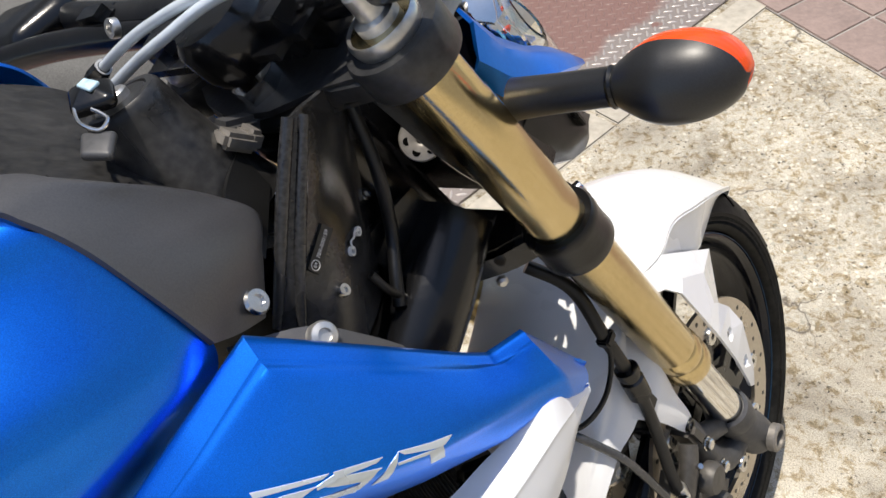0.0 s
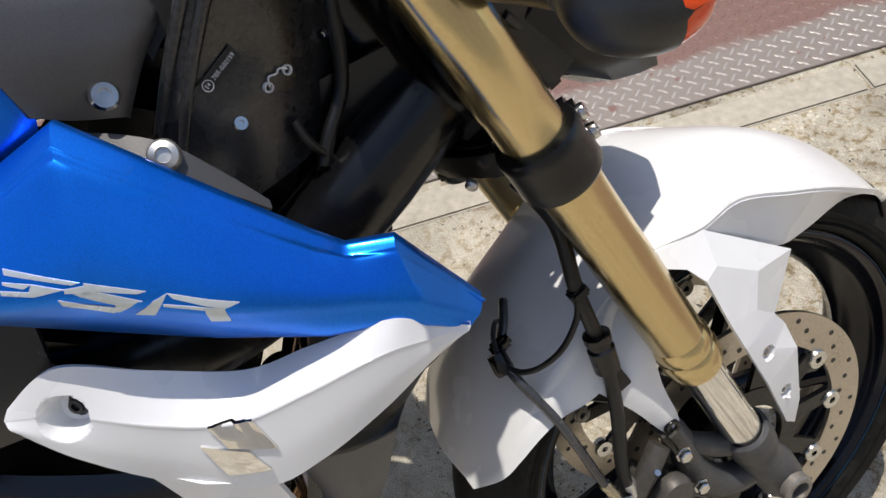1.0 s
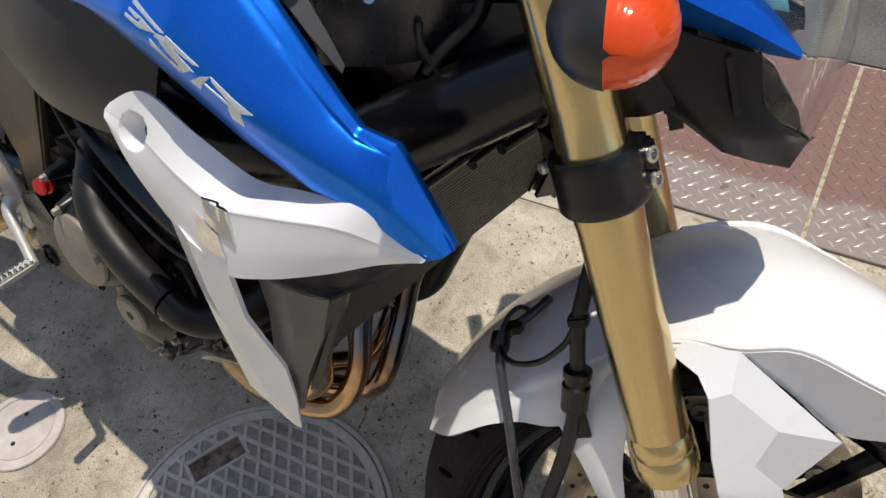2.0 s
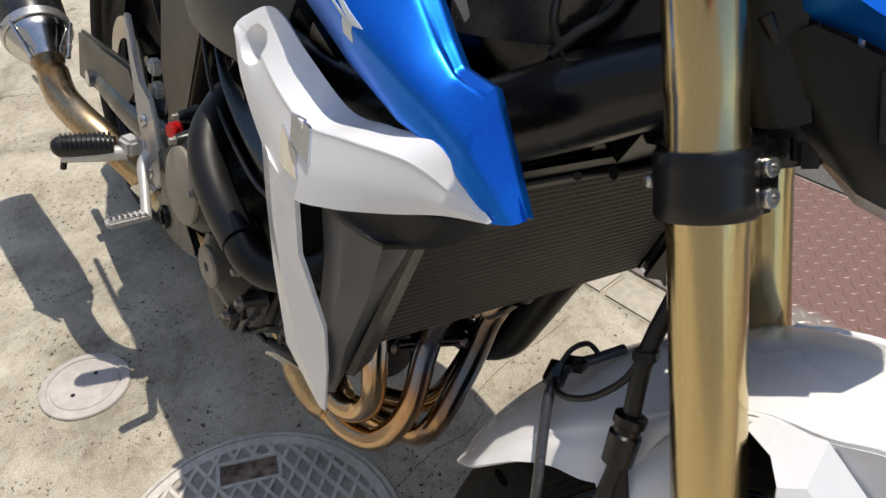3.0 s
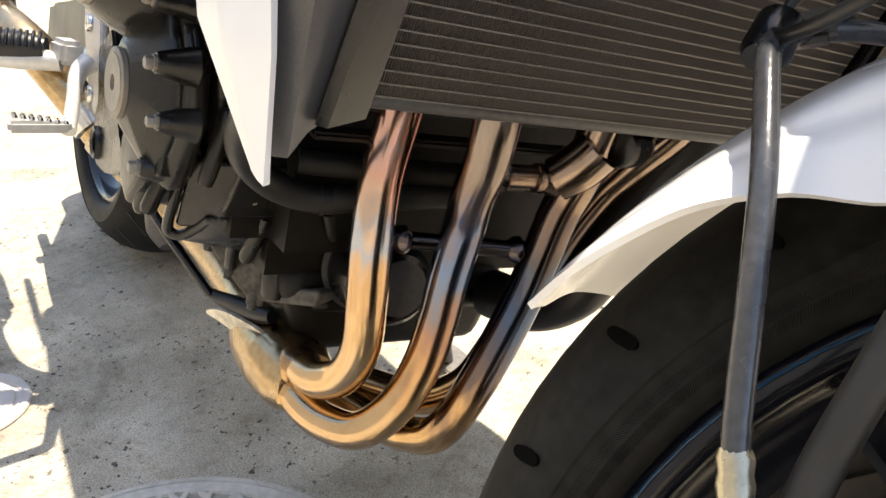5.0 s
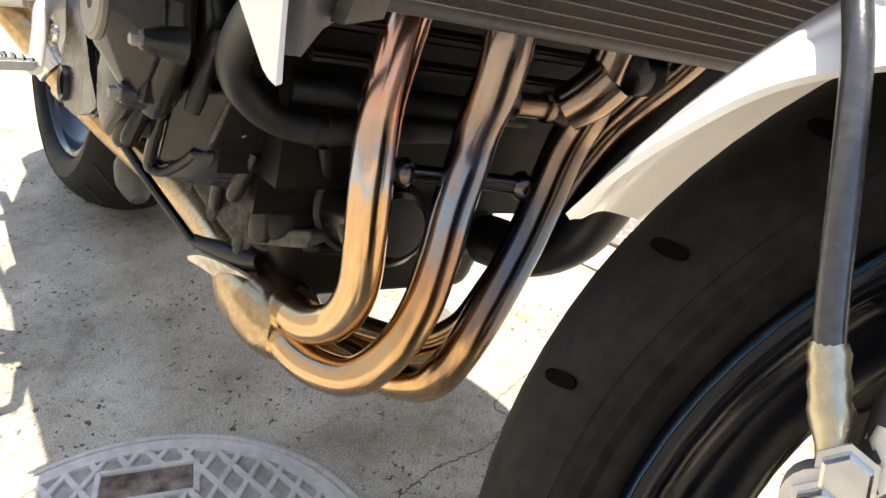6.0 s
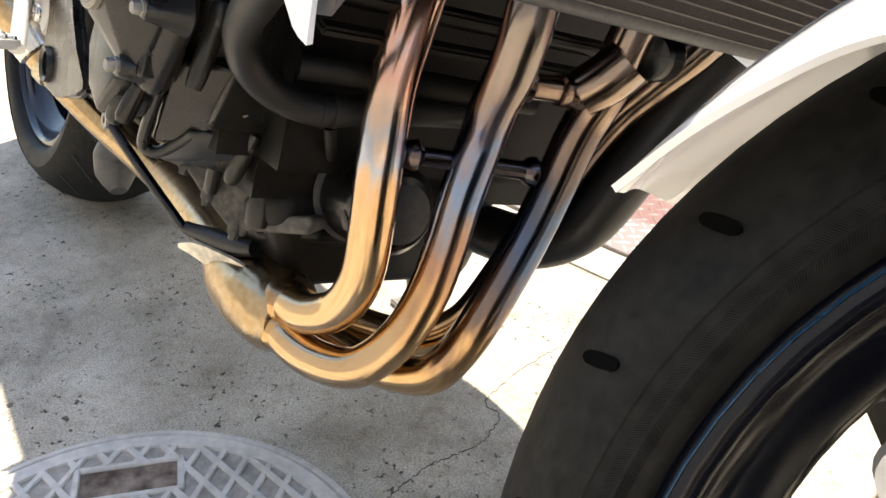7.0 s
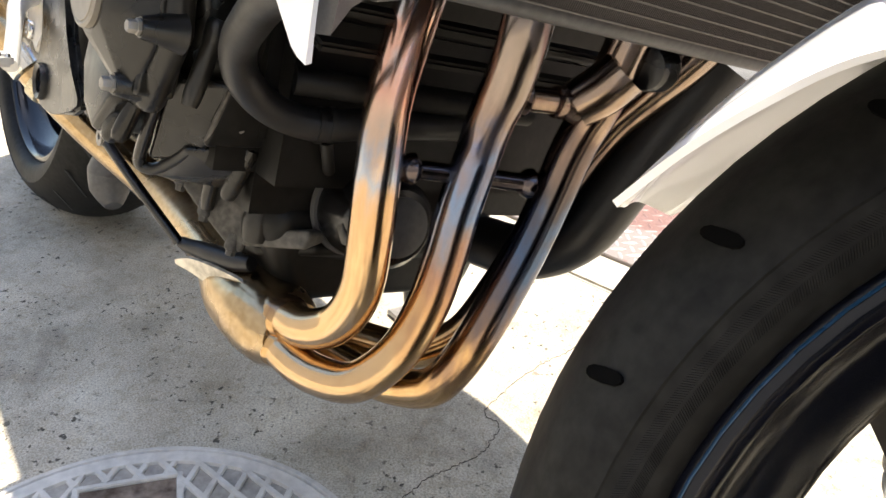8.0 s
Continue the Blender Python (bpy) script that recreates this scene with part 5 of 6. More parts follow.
def engine():
    ob = part("engine", box((0.40, 0.33, 0.17), pose(-.12, .01, .385), 0.03), ENGINE, bike, "black painted four cylinder engine")
    part("cylinder_block", box((0.17, 0.33, 0.27), pose(.045, 0.01, .58, 0, 20, 0), 0.02), ENGINE, ob)
    part("oil_pan", casting((-.160, -.090, .300, .020), (-.140, -.060, .240, .020), (.020, -.060, .238, .020), (.035, -.090, .290, .020), back=.09), ENGINE, ob)
    part("cylinder_head", box((0.15, 0.34, 0.10), pose(.115, 0.01, .66, 0, 20, 0), 0.02), SATIN, ob)
    for k in range(6):
        part("cooling_rib", box((0.012, 0.30, 0.006), pose(.125 + .006 * k, .01, .43 + .022 * k, 0, 20, 0), 0.002), ENGINE, ob)
    part("crankcase_front", join(box((.075, .27, .12), pose(.035, .005, .40), .015), box((.05, .10, .10), pose(.050, -.085, .42), .012)), ENGINE, ob)
    part("side_case", casting((-.130, -.170, .500, .020), (.030, -.175, .480, .020), (.040, -.165, .420, .018), (.018, -.150, .360, .018), (-.040, -.140, .320, .018), (-.110, -.140, .350, .018), back=-.06), CASE, ob)
    # pickup cover: a flared casting that narrows to a bare round plate
    disc = [(.017 + .026 * math.cos(a), -.226, .428 + .026 * math.sin(a), .004) for a in (2 * math.pi * k / 10 for k in range(10))]
    part("pickup_cover", casting((.060, -.205, .458, .007), (.066, -.205, .418, .007), (.050, -.206, .392, .007), (.041, -.208, .379, .008), (.020, -.206, .378, .007), (-.030, -.203, .402, .007), (-.042, -.203, .440, .007), (-.025, -.203, .478, .007), (.030, -.204, .484, .007), *disc), CASE, ob, "black pickup cover with a bare plate")
    part("cover_rim", casting((.064, -.196, .460, .009), (.070, -.196, .416, .009), (.044, -.198, .373, .010), (.018, -.197, .371, .009), (-.036, -.194, .398, .009), (-.048, -.194, .440, .009), (-.028, -.194, .485, .009), (.032, -.195, .491, .009)), CASE, ob)
    part("cover_plate", lathe([(.0235, 0), (.0235, .0035), (.0215, .0045), (.0200, .0040), (.0195, .0048), (.0055, .0048), (.0050, .0010), (.0, .0010)], V(.0175, -.2305, .428), (0.05, -1, 0), 40), FACE, ob)
    part("clutch_cover", lathe([(.060, -.03), (.058, .006), (.052, .020), (.046, .030), (.043, .034), (.0, .035)], V(-.012, -.214, .512), (0.03, -1, .04), 48), CASE, ob)
    part("clutch_plate", lathe([(.041, .0), (.0405, .005), (.038, .007), (.0, .0075)], V(-.011, -.2465, .513), (0.03, -1, .04), 44), FACE, ob)
    for x, y, z, r in ((.069, -.2215, .452, .0052), (.075, -.219, .417, .0046), (.043, -.220, .378, .0050), (.030, -.2515, .5255, .0046), (-.0295, -.2495, .5545, .0046), (.055, -.222, .488, .0042), (-.060, -.218, .468, .0042), (-.105, -.222, .545, .0042)):
        part("case_bolt", bolt(V(x, y, z), (0.05, -1, 0), r * .85, .007, False), GREY, ob)
        part("bolt_boss", lathe([(r * 2.7, -.024), (r * 2.1, -.015), (r * 1.7, -.007), (r * 1.45, -.002), (r * 1.3, .0), (.0, .0)], V(x, y, z), (0.05, -1, 0), 18), CASE, ob)
    part("lower_wing", casting((-.070, -.196, .396, .007), (-.052, -.204, .372, .007), (-.022, -.210, .352, .007), (-.004, -.211, .343, .006), (.018, -.208, .366, .007), (-.010, -.204, .400, .007), back=-.185), CASE, ob)
    part("wing_lug", join(casting((.002, -.207, .350, .006), (.006, -.207, .338, .006), (.013, -.205, .352, .006)), lathe([(.0062, -.012), (.0062, .010), (.0045, .014), (.0, .014)], V(.022, -.203, .352), (-.1, -.3, -1), 16)), CASE, ob)
    part("case_block", join(casting((.040, -.209, .378, .003), (.054, -.209, .378, .003), (.052, -.206, .402, .003), (.034, -.205, .402, .003), (.052, -.190, .377, .003), (.050, -.186, .404, .003), (.034, -.186, .402, .003), (.036, -.190, .378, .003)), casting((.054, -.1985, .380, .0012), (.0535, -.1985, .400, .0012), (.0565, -.193, .380, .0012), (.0555, -.193, .400, .0012))), CASE, ob)
    part("case_post", join(tube([V(.0690, -.1835, .375), V(.0690, -.1815, .384), V(.0694, -.176, .408), V(.0695, -.174, .4146)], [.0048, .0060, .0060, .0066], 18, 4), lathe([(.0066, -.001), (.0075, .003), (.0075, .010), (.0060, .013)], V(.0695, -.174, .4146), V(.0, .2, 1), 18), tube([V(.058, -.176, .402), V(.066, -.174, .406)], .0055, 12, 2)), CASE, ob)
    part("case_post", tube([V(.078, -.166, .420), V(.083, -.160, .440), V(.086, -.156, .458)], [.0055, .0062, .0068], 16, 3), CASE, ob)
    part("gear_case", casting((.029, -.180, .366, .004), (.008, -.178, .328, .004), (.030, -.160, .336, .004), (.052, -.150, .370, .005), (.058, -.150, .386, .005), (.040, -.180, .384, .004), (.010, -.11, .325, .005), (.048, -.10, .366, .005), (-.03, -.12, .34, .005)), CASE, ob)
    part("case_lip", tube([V(.034, -.187, .374), V(.027, -.188, .363), V(.017, -.188, .345), V(.006, -.187, .325), V(.002, -.184, .317), V(.007, -.177, .316), V(.018, -.170, .325), V(.032, -.165, .337)], [.0035, .0040, .0042, .0042, .0045, .0042, .0040, .0035], 12, 5), CASE, ob)
    part("case_panel", casting((.0595, -.154, .384, .003), (.047, -.159, .348, .003), (.050, -.126, .350, .003), (.064, -.118, .388, .003), (.02, -.10, .35, .003), (.03, -.10, .39, .003)), ENGINE, ob)
    part("panel_ridge", tube([V(.0605, -.1555, .385), V(.0545, -.159, .365), V(.0470, -.1605, .348)], [.0016, .0020, .0016], 8, 3), SUMP, ob)
    for x, y, z in ((.0505, -.1500, .3590), (.0545, -.1425, .3620), (.0540, -.1422, .3580)):
        part("paint_chip", casting((x, y, z, .0010), (x + .0008, y + .0022, z + .0006, .0008), (x, y + .0008, z - .0010, .0006)), GREY, ob, "bare metal chip in the paint")
    part("case_step", casting((.033, -.166, .338, .003), (.048, -.129, .343, .003), (.041, -.131, .325, .003), (-.010, -.160, .307, .003), (.003, -.172, .313, .003), (.020, -.125, .310, .003), (-.02, -.12, .31, .003)), CASE, ob)
    part("case_post", tube([V(.0475, -.1285, .345), V(.043, -.131, .330), V(.036, -.134, .311), V(.034, -.135, .306)], [.0055, .0066, .0062, .0046], 16, 4), CASE, ob)
    part("case_post", tube([V(.014, -.137, .322), V(.006, -.135, .300), V(.001, -.133, .287)], [.0050, .0056, .0050], 16, 3), CASE, ob)
    part("lower_dome", lathe([(.0125, -.02), (.0125, .0), (.0105, .006), (.0, .009)], V(-.017, -.150, .308), (.1, -.1, -1), 22), CASE, ob)
    part("sump_flange", casting((-.030, -.142, .300, .0035), (-.006, -.132, .284, .0035), (.012, -.117, .266, .0040), (.019, -.112, .262, .0035), (.022, -.105, .285, .0035), (.010, -.118, .300, .0035), (-.014, -.128, .307, .0035)), SUMP, ob, "dusty grey sump flange")
    part("sump_ledge", casting((.018, -.111, .266, .003), (.020, -.109, .275, .003), (.068, -.088, .283, .003), (.068, -.086, .291, .003), (.05, -.05, .286, .003), (.0, -.06, .268, .003)), SUMP, ob)
    for x, y, z in ((-.0285, -.1425, .294), (-.004, -.132, .279), (.0150, -.116, .259)):
        part("sump_bolt", join(lathe([(.0062, -.012), (.0058, .0), (.0, .0)], V(x, y, z), (.1, -.2, -1), 14), bolt(V(x, y, z), (.1, -.2, -1), .0040, .005, False)), SUMP, ob)
    part("oil_sensor", lathe([(.011, -.010), (.0115, .006), (.0095, .010), (.0085, .018), (.0, .018)], V(.030, -.106, .284), (.1, -.1, 1), 20), CASE, ob)
    part("oil_pan_front", casting((.02, -.095, .262, .006), (.055, -.07, .275, .006), (.055, .08, .275, .008), (.02, .09, .25, .008), (-.02, -.09, .25, .008), (-.02, .09, .24, .008)), ENGINE, ob)
    part("frame_plate", prism([(-.318, .400), (-.262, .430), (-.232, .395), (-.222, .362), (-.200, .337), (-.168, .322), (-.166, .312), (-.190, .300), (-.225, .292), (-.262, .282), (-.292, .280), (-.318, .292), (-.322, .318), (-.300, .345)], V(0, -.172, 0), V(1, 0, 0), V(0, 0, 1), .010, .003), CASE, ob, "black frame plate with a hollow pivot")
    part("pivot_tube", lathe([(.012, -.03), (.012, .006), (.0165, .008), (.0175, .004), (.0175, -.01)], V(-.291, -.179, .306), (0, -1, 0), 28, True), CASE, ob)
    part("sump_plug", lathe([(.012, 0), (.012, .01), (0, .01)], V(-.05, -.03, .25), (0, 0, -1), 6), STEEL, ob)
    part("oil_filter", lathe([(.034, -.045), (.034, .010), (.032, .022), (.026, .029), (.0, .031)], V(.088, -.045, .312), (1, -.05, .12), 40), SATIN, ob, "black spin-on oil filter")
    part("filter_end", lathe([(.0215, .0), (.0215, .0022), (.019, .0030), (.0, .0030)], V(.1178, -.0465, .3157), (1, -.05, .12), 32), LEG, ob, "worn grey filter end")
    part("filter_ring", lathe([(.0365, -.003), (.0372, .0), (.0365, .003), (.0335, .003), (.0335, -.003)], V(.058, -.0435, .3085), (1, -.05, .12), 40, True), LEG, ob)
    part("filter_seat", lathe([(.044, -.02), (.044, .0), (.040, .004), (.0, .004)], V(.046, -.043, .307), (1, -.05, .12), 40), ENGINE, ob)
    part("dust_patch", casting((.094, -.0790, .3060, .0012), (.104, -.0785, .3010, .0012), (.108, -.0770, .2990, .0010), (.100, -.0780, .2980, .0010), (.097, -.0795, .3100, .0008)), SUMP, ob, "scuffed patch of dust")
    part("coolant_hose", tube([V(.215, -.205, .462), V(.180, -.198, .452), V(.150, -.190, .4395), V(.122, -.182, .425), V(.107, -.175, .412), V(.098, -.165, .399), V(.092, -.148, .386), V(.091, -.128, .378), V(.095, -.107, .376), V(.100, -.085, .380), V(.108, -.05, .385), V(.11, .0, .388)], .0105, 22, 7), HOSE, ob, "black coolant hose")
    for k in (0, 1):
        part("hose_clamp", lathe([(.0106, -.0018), (.0117, -.0018), (.0117, .0018), (.0106, .0018)], V(.0945, -.110, .376) + V(.001, .008, .001) * k, V(.004, .021, .001), 26, True), CASE, ob)
    part("bracket_stem", tube([V(.097, -.103, .366), V(.094, -.098, .354), V(.085, -.09, .344)], .0042, 12, 4), ENGINE, ob)
    part("upper_pipe", tube([V(.092, -.13, .402), V(.112, -.06, .404), V(.112, .05, .402)], .009, 16, 4), ENGINE, ob)
    part("drain_pipe", tube([V(.200, .135, .47), V(.186, .125, .43), V(.170, .112, .375), V(.150, .102, .322), V(.11, .095, .290), V(.06, .09, .28)], .022, 22, 6), HOSE, ob)
    return ob


eng = engine()


def air_pipe():
    """Fat moulded black pipe down the right side of the engine."""
    a = part("air_pipe", tube([V(-.045, -.190, .590), V(-.012, -.208, .595), V(.013, -.230, .583), V(.038, -.241, .565), V(.085, -.247, .546), V(.140, -.248, .534)], [.017, .0185, .0185, .0185, .018, .018], 26, 6), PLASTIC, bike, "fat matt black moulded pipe")
    part("pipe_elbow", tube([V(.138, -.248, .5345), V(.156, -.245, .526), V(.176, -.232, .521), V(.200, -.210, .530), V(.215, -.19, .55)], [.0168, .0168, .0165, .016, .015], 26, 6), PLASTIC, a)
    part("frame_cover", sheet([[V(-.105, -.178, .655), V(-.085, -.192, .645), V(-.065, -.19, .632)], [V(-.035, -.196, .632), V(-.012, -.210, .620), V(.005, -.206, .602)], [V(.045, -.206, .618), V(.065, -.222, .605), V(.080, -.218, .588)], [V(.125, -.215, .615), V(.145, -.231, .600), V(.155, -.226, .582)], [V(.185, -.22, .62), V(.20, -.232, .605), V(.205, -.226, .59)]], .004, 6, 5, inward=(0, 0, .6)), SATIN, bike, "black side frame cover")
    part("cover_piping", tube([V(-.090, -.200, .640), V(-.018, -.2165, .611), V(.062, -.2285, .597), V(.142, -.2375, .592), V(.198, -.238, .598)], .0022, 8, 6), PLASTIC, bike)
    c = part("filler_cap", lathe([(.0095, 0), (.0115, .001), (.0115, .004), (.0095, .005), (.0100, .011), (.0085, .013), (0, .013)], V(-.149, -.206, .508), (.25, -1, .1), 20), RED, bike, "red anodised oil filler cap")
    part("cap_neck", lathe([(.012, -.07), (.010, -.03), (.010, .0)], V(-.149, -.206, .508), (.25, -1, .1), 16), SATIN, c)


air_pipe()


def foot_controls():
    """Alloy heel plate with footrest and brake pedal on the right side."""
    u, v = V(1, 0, 0), V(0, 0, 1)
    plate = prism([(-.097, .132), (-.084, .136), (-.058, .085), (-.035, .052), (.012, .045), (.034, .020), (.048, -.030), (.054, -.066), (.032, -.088), (.004, -.076), (-.024, -.042), (-.048, -.012), (-.056, .022), (-.074, .065)], V(-.375, -.170, .410), u, v, .008, .002)
    ob = part("heel_plate", plate, CAST, bike, "bare aluminium heel plate")
    for x, z in ((-.382, .415), (-.393, .368), (-.359, .342)):
        part("plate_bolt", bolt(V(x, -.178, z), (0, -1, 0), .0095, .006), STEEL, ob)
    for k in range(2):
        part("switch_body", box((.022, .018, .022), pose(-.405 + .012 * k, -.155, .485 - .03 * k), .004), CAST, ob)
    peg = part("footrest", tube([V(-.382, -.222, .381), V(-.390, -.242, .380), V(-.402, -.275, .377), V(-.408, -.292, .375), V(-.411, -.299, .373)], [.0130, .0160, .0165, .0150, .008], 22, 6), HOSE, bike, "black rubber footrest with ribs")
    for k in range(11):
        t = k / 10
        p = V(-.385, -.228, .381).lerp(V(-.406, -.288, .376), t)
        part("rubber_rib", tube([p + V(.0165, -.003, .003), p + V(.012, -.002, .0135), p + V(0, 0, .0172), p + V(-.012, .002, .0135), p + V(-.0165, .003, .003)], .0018, 8, 3), HOSE, peg)
    part("peg_base", tube([V(-.374, -.208, .372), V(-.388, -.245, .367), V(-.404, -.290, .361)], [.011, .011, .008], 14, 4), CAST, peg)
    part("peg_joint", box((.030, .026, .026), pose(-.373, -.203, .383, 0, 0, 20), .005), CAST, peg)
    part("peg_feeler", tube([V(-.402, -.286, .362), V(-.404, -.289, .343)], .0045, 10, 2), SATIN, peg)
    ped = part("brake_pedal", tube([V(-.345, -.185, .378), V(-.335, -.197, .368), V(-.310, -.204, .350), V(-.285, -.210, .330), V(-.272, -.214, .321)], [.012, .009, .007, .007, .008], 14, 5), CAST, bike, "bare aluminium brake pedal")
    part("pedal_pad", box((.018, .056, .012), pose(-.269, -.240, .325, 4, 0, 3), .003), CAST, ped)
    for i in range(7):
        for j in range(2):
            part("pad_stud", lathe([(.003, 0), (.002, .003), (0, .003)], V(-.274 + .009 * j, -.217 - .0075 * i, .330 + .0004 * i), (0, 0, 1), 8), STEEL, ped)
    return ob


foot_controls()


def frame_parts():
    for mir in (False, True):
        f = (lambda b: mirrored(b)) if mir else (lambda b: b)
        part("frame_spar", f(tube([V(.385, -.050, .770), V(.335, -.078, .735), V(.285, -.102, .700), V(.235, -.120, .672), V(.15, -.145, .655), V(.0, -.160, .655), V(-.12, -.150, .645), V(-.22, -.135, .61), V(-.26, -.125, .55)], [.030, .034, .034, .034, .036, .036, .034, .028, .026], 22, 6)), SATIN, bike, "satin black tubular frame spar")
        part("pivot_plate", f(prism([(-.055, .13), (.066, .165), (.092, .125), (.034, -.008), (.0, -.10), (-.05, -.11), (-.028, -.024), (-.063, .03)], V(-.28, -.155, .48), V(1, 0, 0), V(0, 0, 1), .012, .004)), material("dark bronze frame casting", (.09, .075, .06), .4, .5, .2, 150, 10), bike, "dark bronze pivot plate")
        part("subframe_tube", f(tube([V(-.27, -.135, .62), V(-.5, -.13, .70), V(-.8, -.11, .80)], .014, 14, 4)), SATIN, bike)
        part("swingarm", f(tube([V(-.26, -.09, .36), V(-.36, -.12, .36), V(-.6, -.135, .335), V(-.80, -.13, .315)], [.03, .032, .028, .024], 16, 5)), SATIN, bike, "black swingarm")
    part("air_box", join(box((.20, .15, .13), pose(.215, 0, .765, 0, 25, 0), .03), box((.10, .10, .10), pose(.30, .0, .72, 0, 25, 0), .025)), SATIN, bike, "black air box")
    part("head_tube", lathe([(.036, -.055), (.038, -.05), (.034, -.03), (.034, .11), (.038, .13), (.036, .135)], S(-.030, 0, .275), ZS, 36), SATIN, bike)
    for mir in (False, True):
        f = (lambda b: mirrored(b)) if mir else (lambda b: b)
        part("knee_panel", f(sheet([[V(-.16, -.150, .83), V(-.15, -.195, .76), V(-.13, -.215, .70), V(-.11, -.212, .672)], [V(-.03, -.165, .83), V(-.03, -.215, .76), V(-.03, -.233, .705), V(-.02, -.232, .672)], [V(.06, -.175, .82), V(.06, -.210, .76), V(.06, -.230, .71), V(.07, -.231, .676)], [V(.14, -.185, .80), V(.14, -.205, .76), V(.14, -.218, .72), V(.14, -.222, .690)]], .004, 5, 5, inward=(0, 0, .74))), SHELL, bike, "dark grey knee panel below the tank")
        part("side_cover", f(sheet([[V(-.62, -.12, .84), V(-.62, -.16, .80), V(-.60, -.175, .76), V(-.58, -.15, .72)], [V(-.40, -.13, .83), V(-.40, -.185, .79), V(-.38, -.190, .74), V(-.36, -.165, .70)], [V(-.15, -.145, .83), V(-.14, -.190, .79), V(-.13, -.200, .74), V(-.12, -.180, .69)]], .004, 5, 5, inward=(-.4, 0, .75))), PLASTIC, bike, "black side cover below the seat")
        part("passenger_bracket", f(prism([(-.50, .56), (-.52, .72), (-.60, .76), (-.70, .70), (-.74, .60), (-.70, .57), (-.62, .64), (-.56, .60)], V(0, -.178, 0), V(1, 0, 0), V(0, 0, 1), .010, .003)), SATIN, bike, "black passenger footrest bracket")
    part("tail_unit", casting((-.52, -.12, .80, .03), (-.54, -.13, .86, .03), (-.82, -.11, .80, .03), (-1.05, -.05, .90, .02), (-.80, -.11, .90, .03), (-.52, .12, .80, .03), (-.54, .13, .86, .03), (-.82, .11, .80, .03), (-1.05, .05, .90, .02), (-.80, .11, .90, .03)), PLASTIC, bike, "black tail unit with the rear seat")
    part("seat_front", box((.30, .22, .10), pose(-.42, 0, .80, 0, -6, 0), .03), PLASTIC, bike, "black seat")
    return None


frame_parts()


def head_cover():
    """Ribbed black plastic cover beside the steering head with the approval sticker."""
    rows = [
        [V(.216, -.120, .748), V(.232, -.124, .750), V(.266, -.110, .755), V(.298, -.080, .760), V(.312, -.050, .765)],
        [V(.218, -.120, .800), V(.233, -.122, .806), V(.269, -.1115, .811), V(.306, -.074, .806), V(.322, -.040, .806)],
        [V(.236, -.113, .845), V(.252, -.113, .850), V(.280, -.096, .850), V(.313, -.066, .845), V(.332, -.030, .840)],
        [V(.262, -.102, .890), V(.276, -.100, .892), V(.298, -.085, .888), V(.326, -.052, .882), V(.344, -.020, .876)],
        [V(.285, -.090, .925), V(.297, -.086, .926), V(.315, -.070, .922), V(.338, -.042, .915), V(.352, -.015, .910)],
    ]
    bm = sheet(rows, .004, 6, 5, inward=(.2, 0, .8))
    ob = part("head_cover", bm, GLOSSY, bike, "black plastic steering head cover")
    part("cover_rib", tube([V(.221, -.119, .815), V(.240, -.113, .850), V(.264, -.102, .892), V(.286, -.090, .926)], [.003, .0042, .0045, .004], 14, 6), GLOSSY, ob)
    part("cover_rib", tube([V(.231, -.1235, .800), V(.250, -.1145, .842), V(.273, -.1015, .884), V(.296, -.087, .922)], [.003, .0042, .0045, .004], 14, 6), GLOSSY, ob)
    for p in (V(.3215, -.053, .829), V(.270, -.1130, .810)):
        part("cover_screw", lathe([(.0045, -.003), (.0050, .001), (.0042, .0025), (.002, .0025), (.0016, .001), (0, .001)], p, V(.54, -.67, .5), 16), STEEL, ob)
    along = V(.0207, .0144, .0136).normalized()
    n = along.cross(V(-.0055, -.001, .0074)).normalized()
    up = n.cross(along)
    o = V(.2672, -.1051, .8434) + n * .0030
    st = part("approval_sticker", prism([(-.0155, -.0048), (.0155, -.0048), (.0155, .0048), (-.0155, .0048)], o - n * .006, along, up, .006), LABEL, ob, "black approval sticker with white print")
    m = Matrix((along, up, n)).transposed().to_4x4()
    m.translation = o + n * .0002 + along * .0035
    part("print", letters("78R-030159", .0040, m, .0001, 0, 1.0), PRINT, st)
    m2 = m.copy()
    m2.translation = o + n * .0002 - along * .0112
    part("print", letters("E4", .0036, m2, .0001), PRINT, st)
    part("print_ring", lathe([(.0031, 0), (.0036, 0), (.0036, .0003), (.0031, .0003)], o - along * .0112, n, 28, True), PRINT, st)
    a2, n2 = V(.0163, .0172, .0003).normalized(), V(.72, -.69, .08).normalized()
    u2 = n2.cross(a2)
    q = V(.294, -.0877, .8222) + n2 * .0022
    for d, r0 in ((a2 * .0085 + u2 * .002, .0034), (a2 * -.0085 - u2 * .001, .0034)):
        part("print_ring", lathe([(r0 - .0010, -.004), (r0, -.004), (r0, .0002), (r0 - .0010, .0002)], q + d, n2, 24, True), PRINT, ob)
    part("print_mark", tube([q - a2 * .008 - u2 * .001, q - a2 * .006 + u2 * .005, q + u2 * .004, q + a2 * .003 + u2 * .006, q + a2 * .0085 + u2 * .003], .0007, 6, 4), PRINT, ob)
    return ob


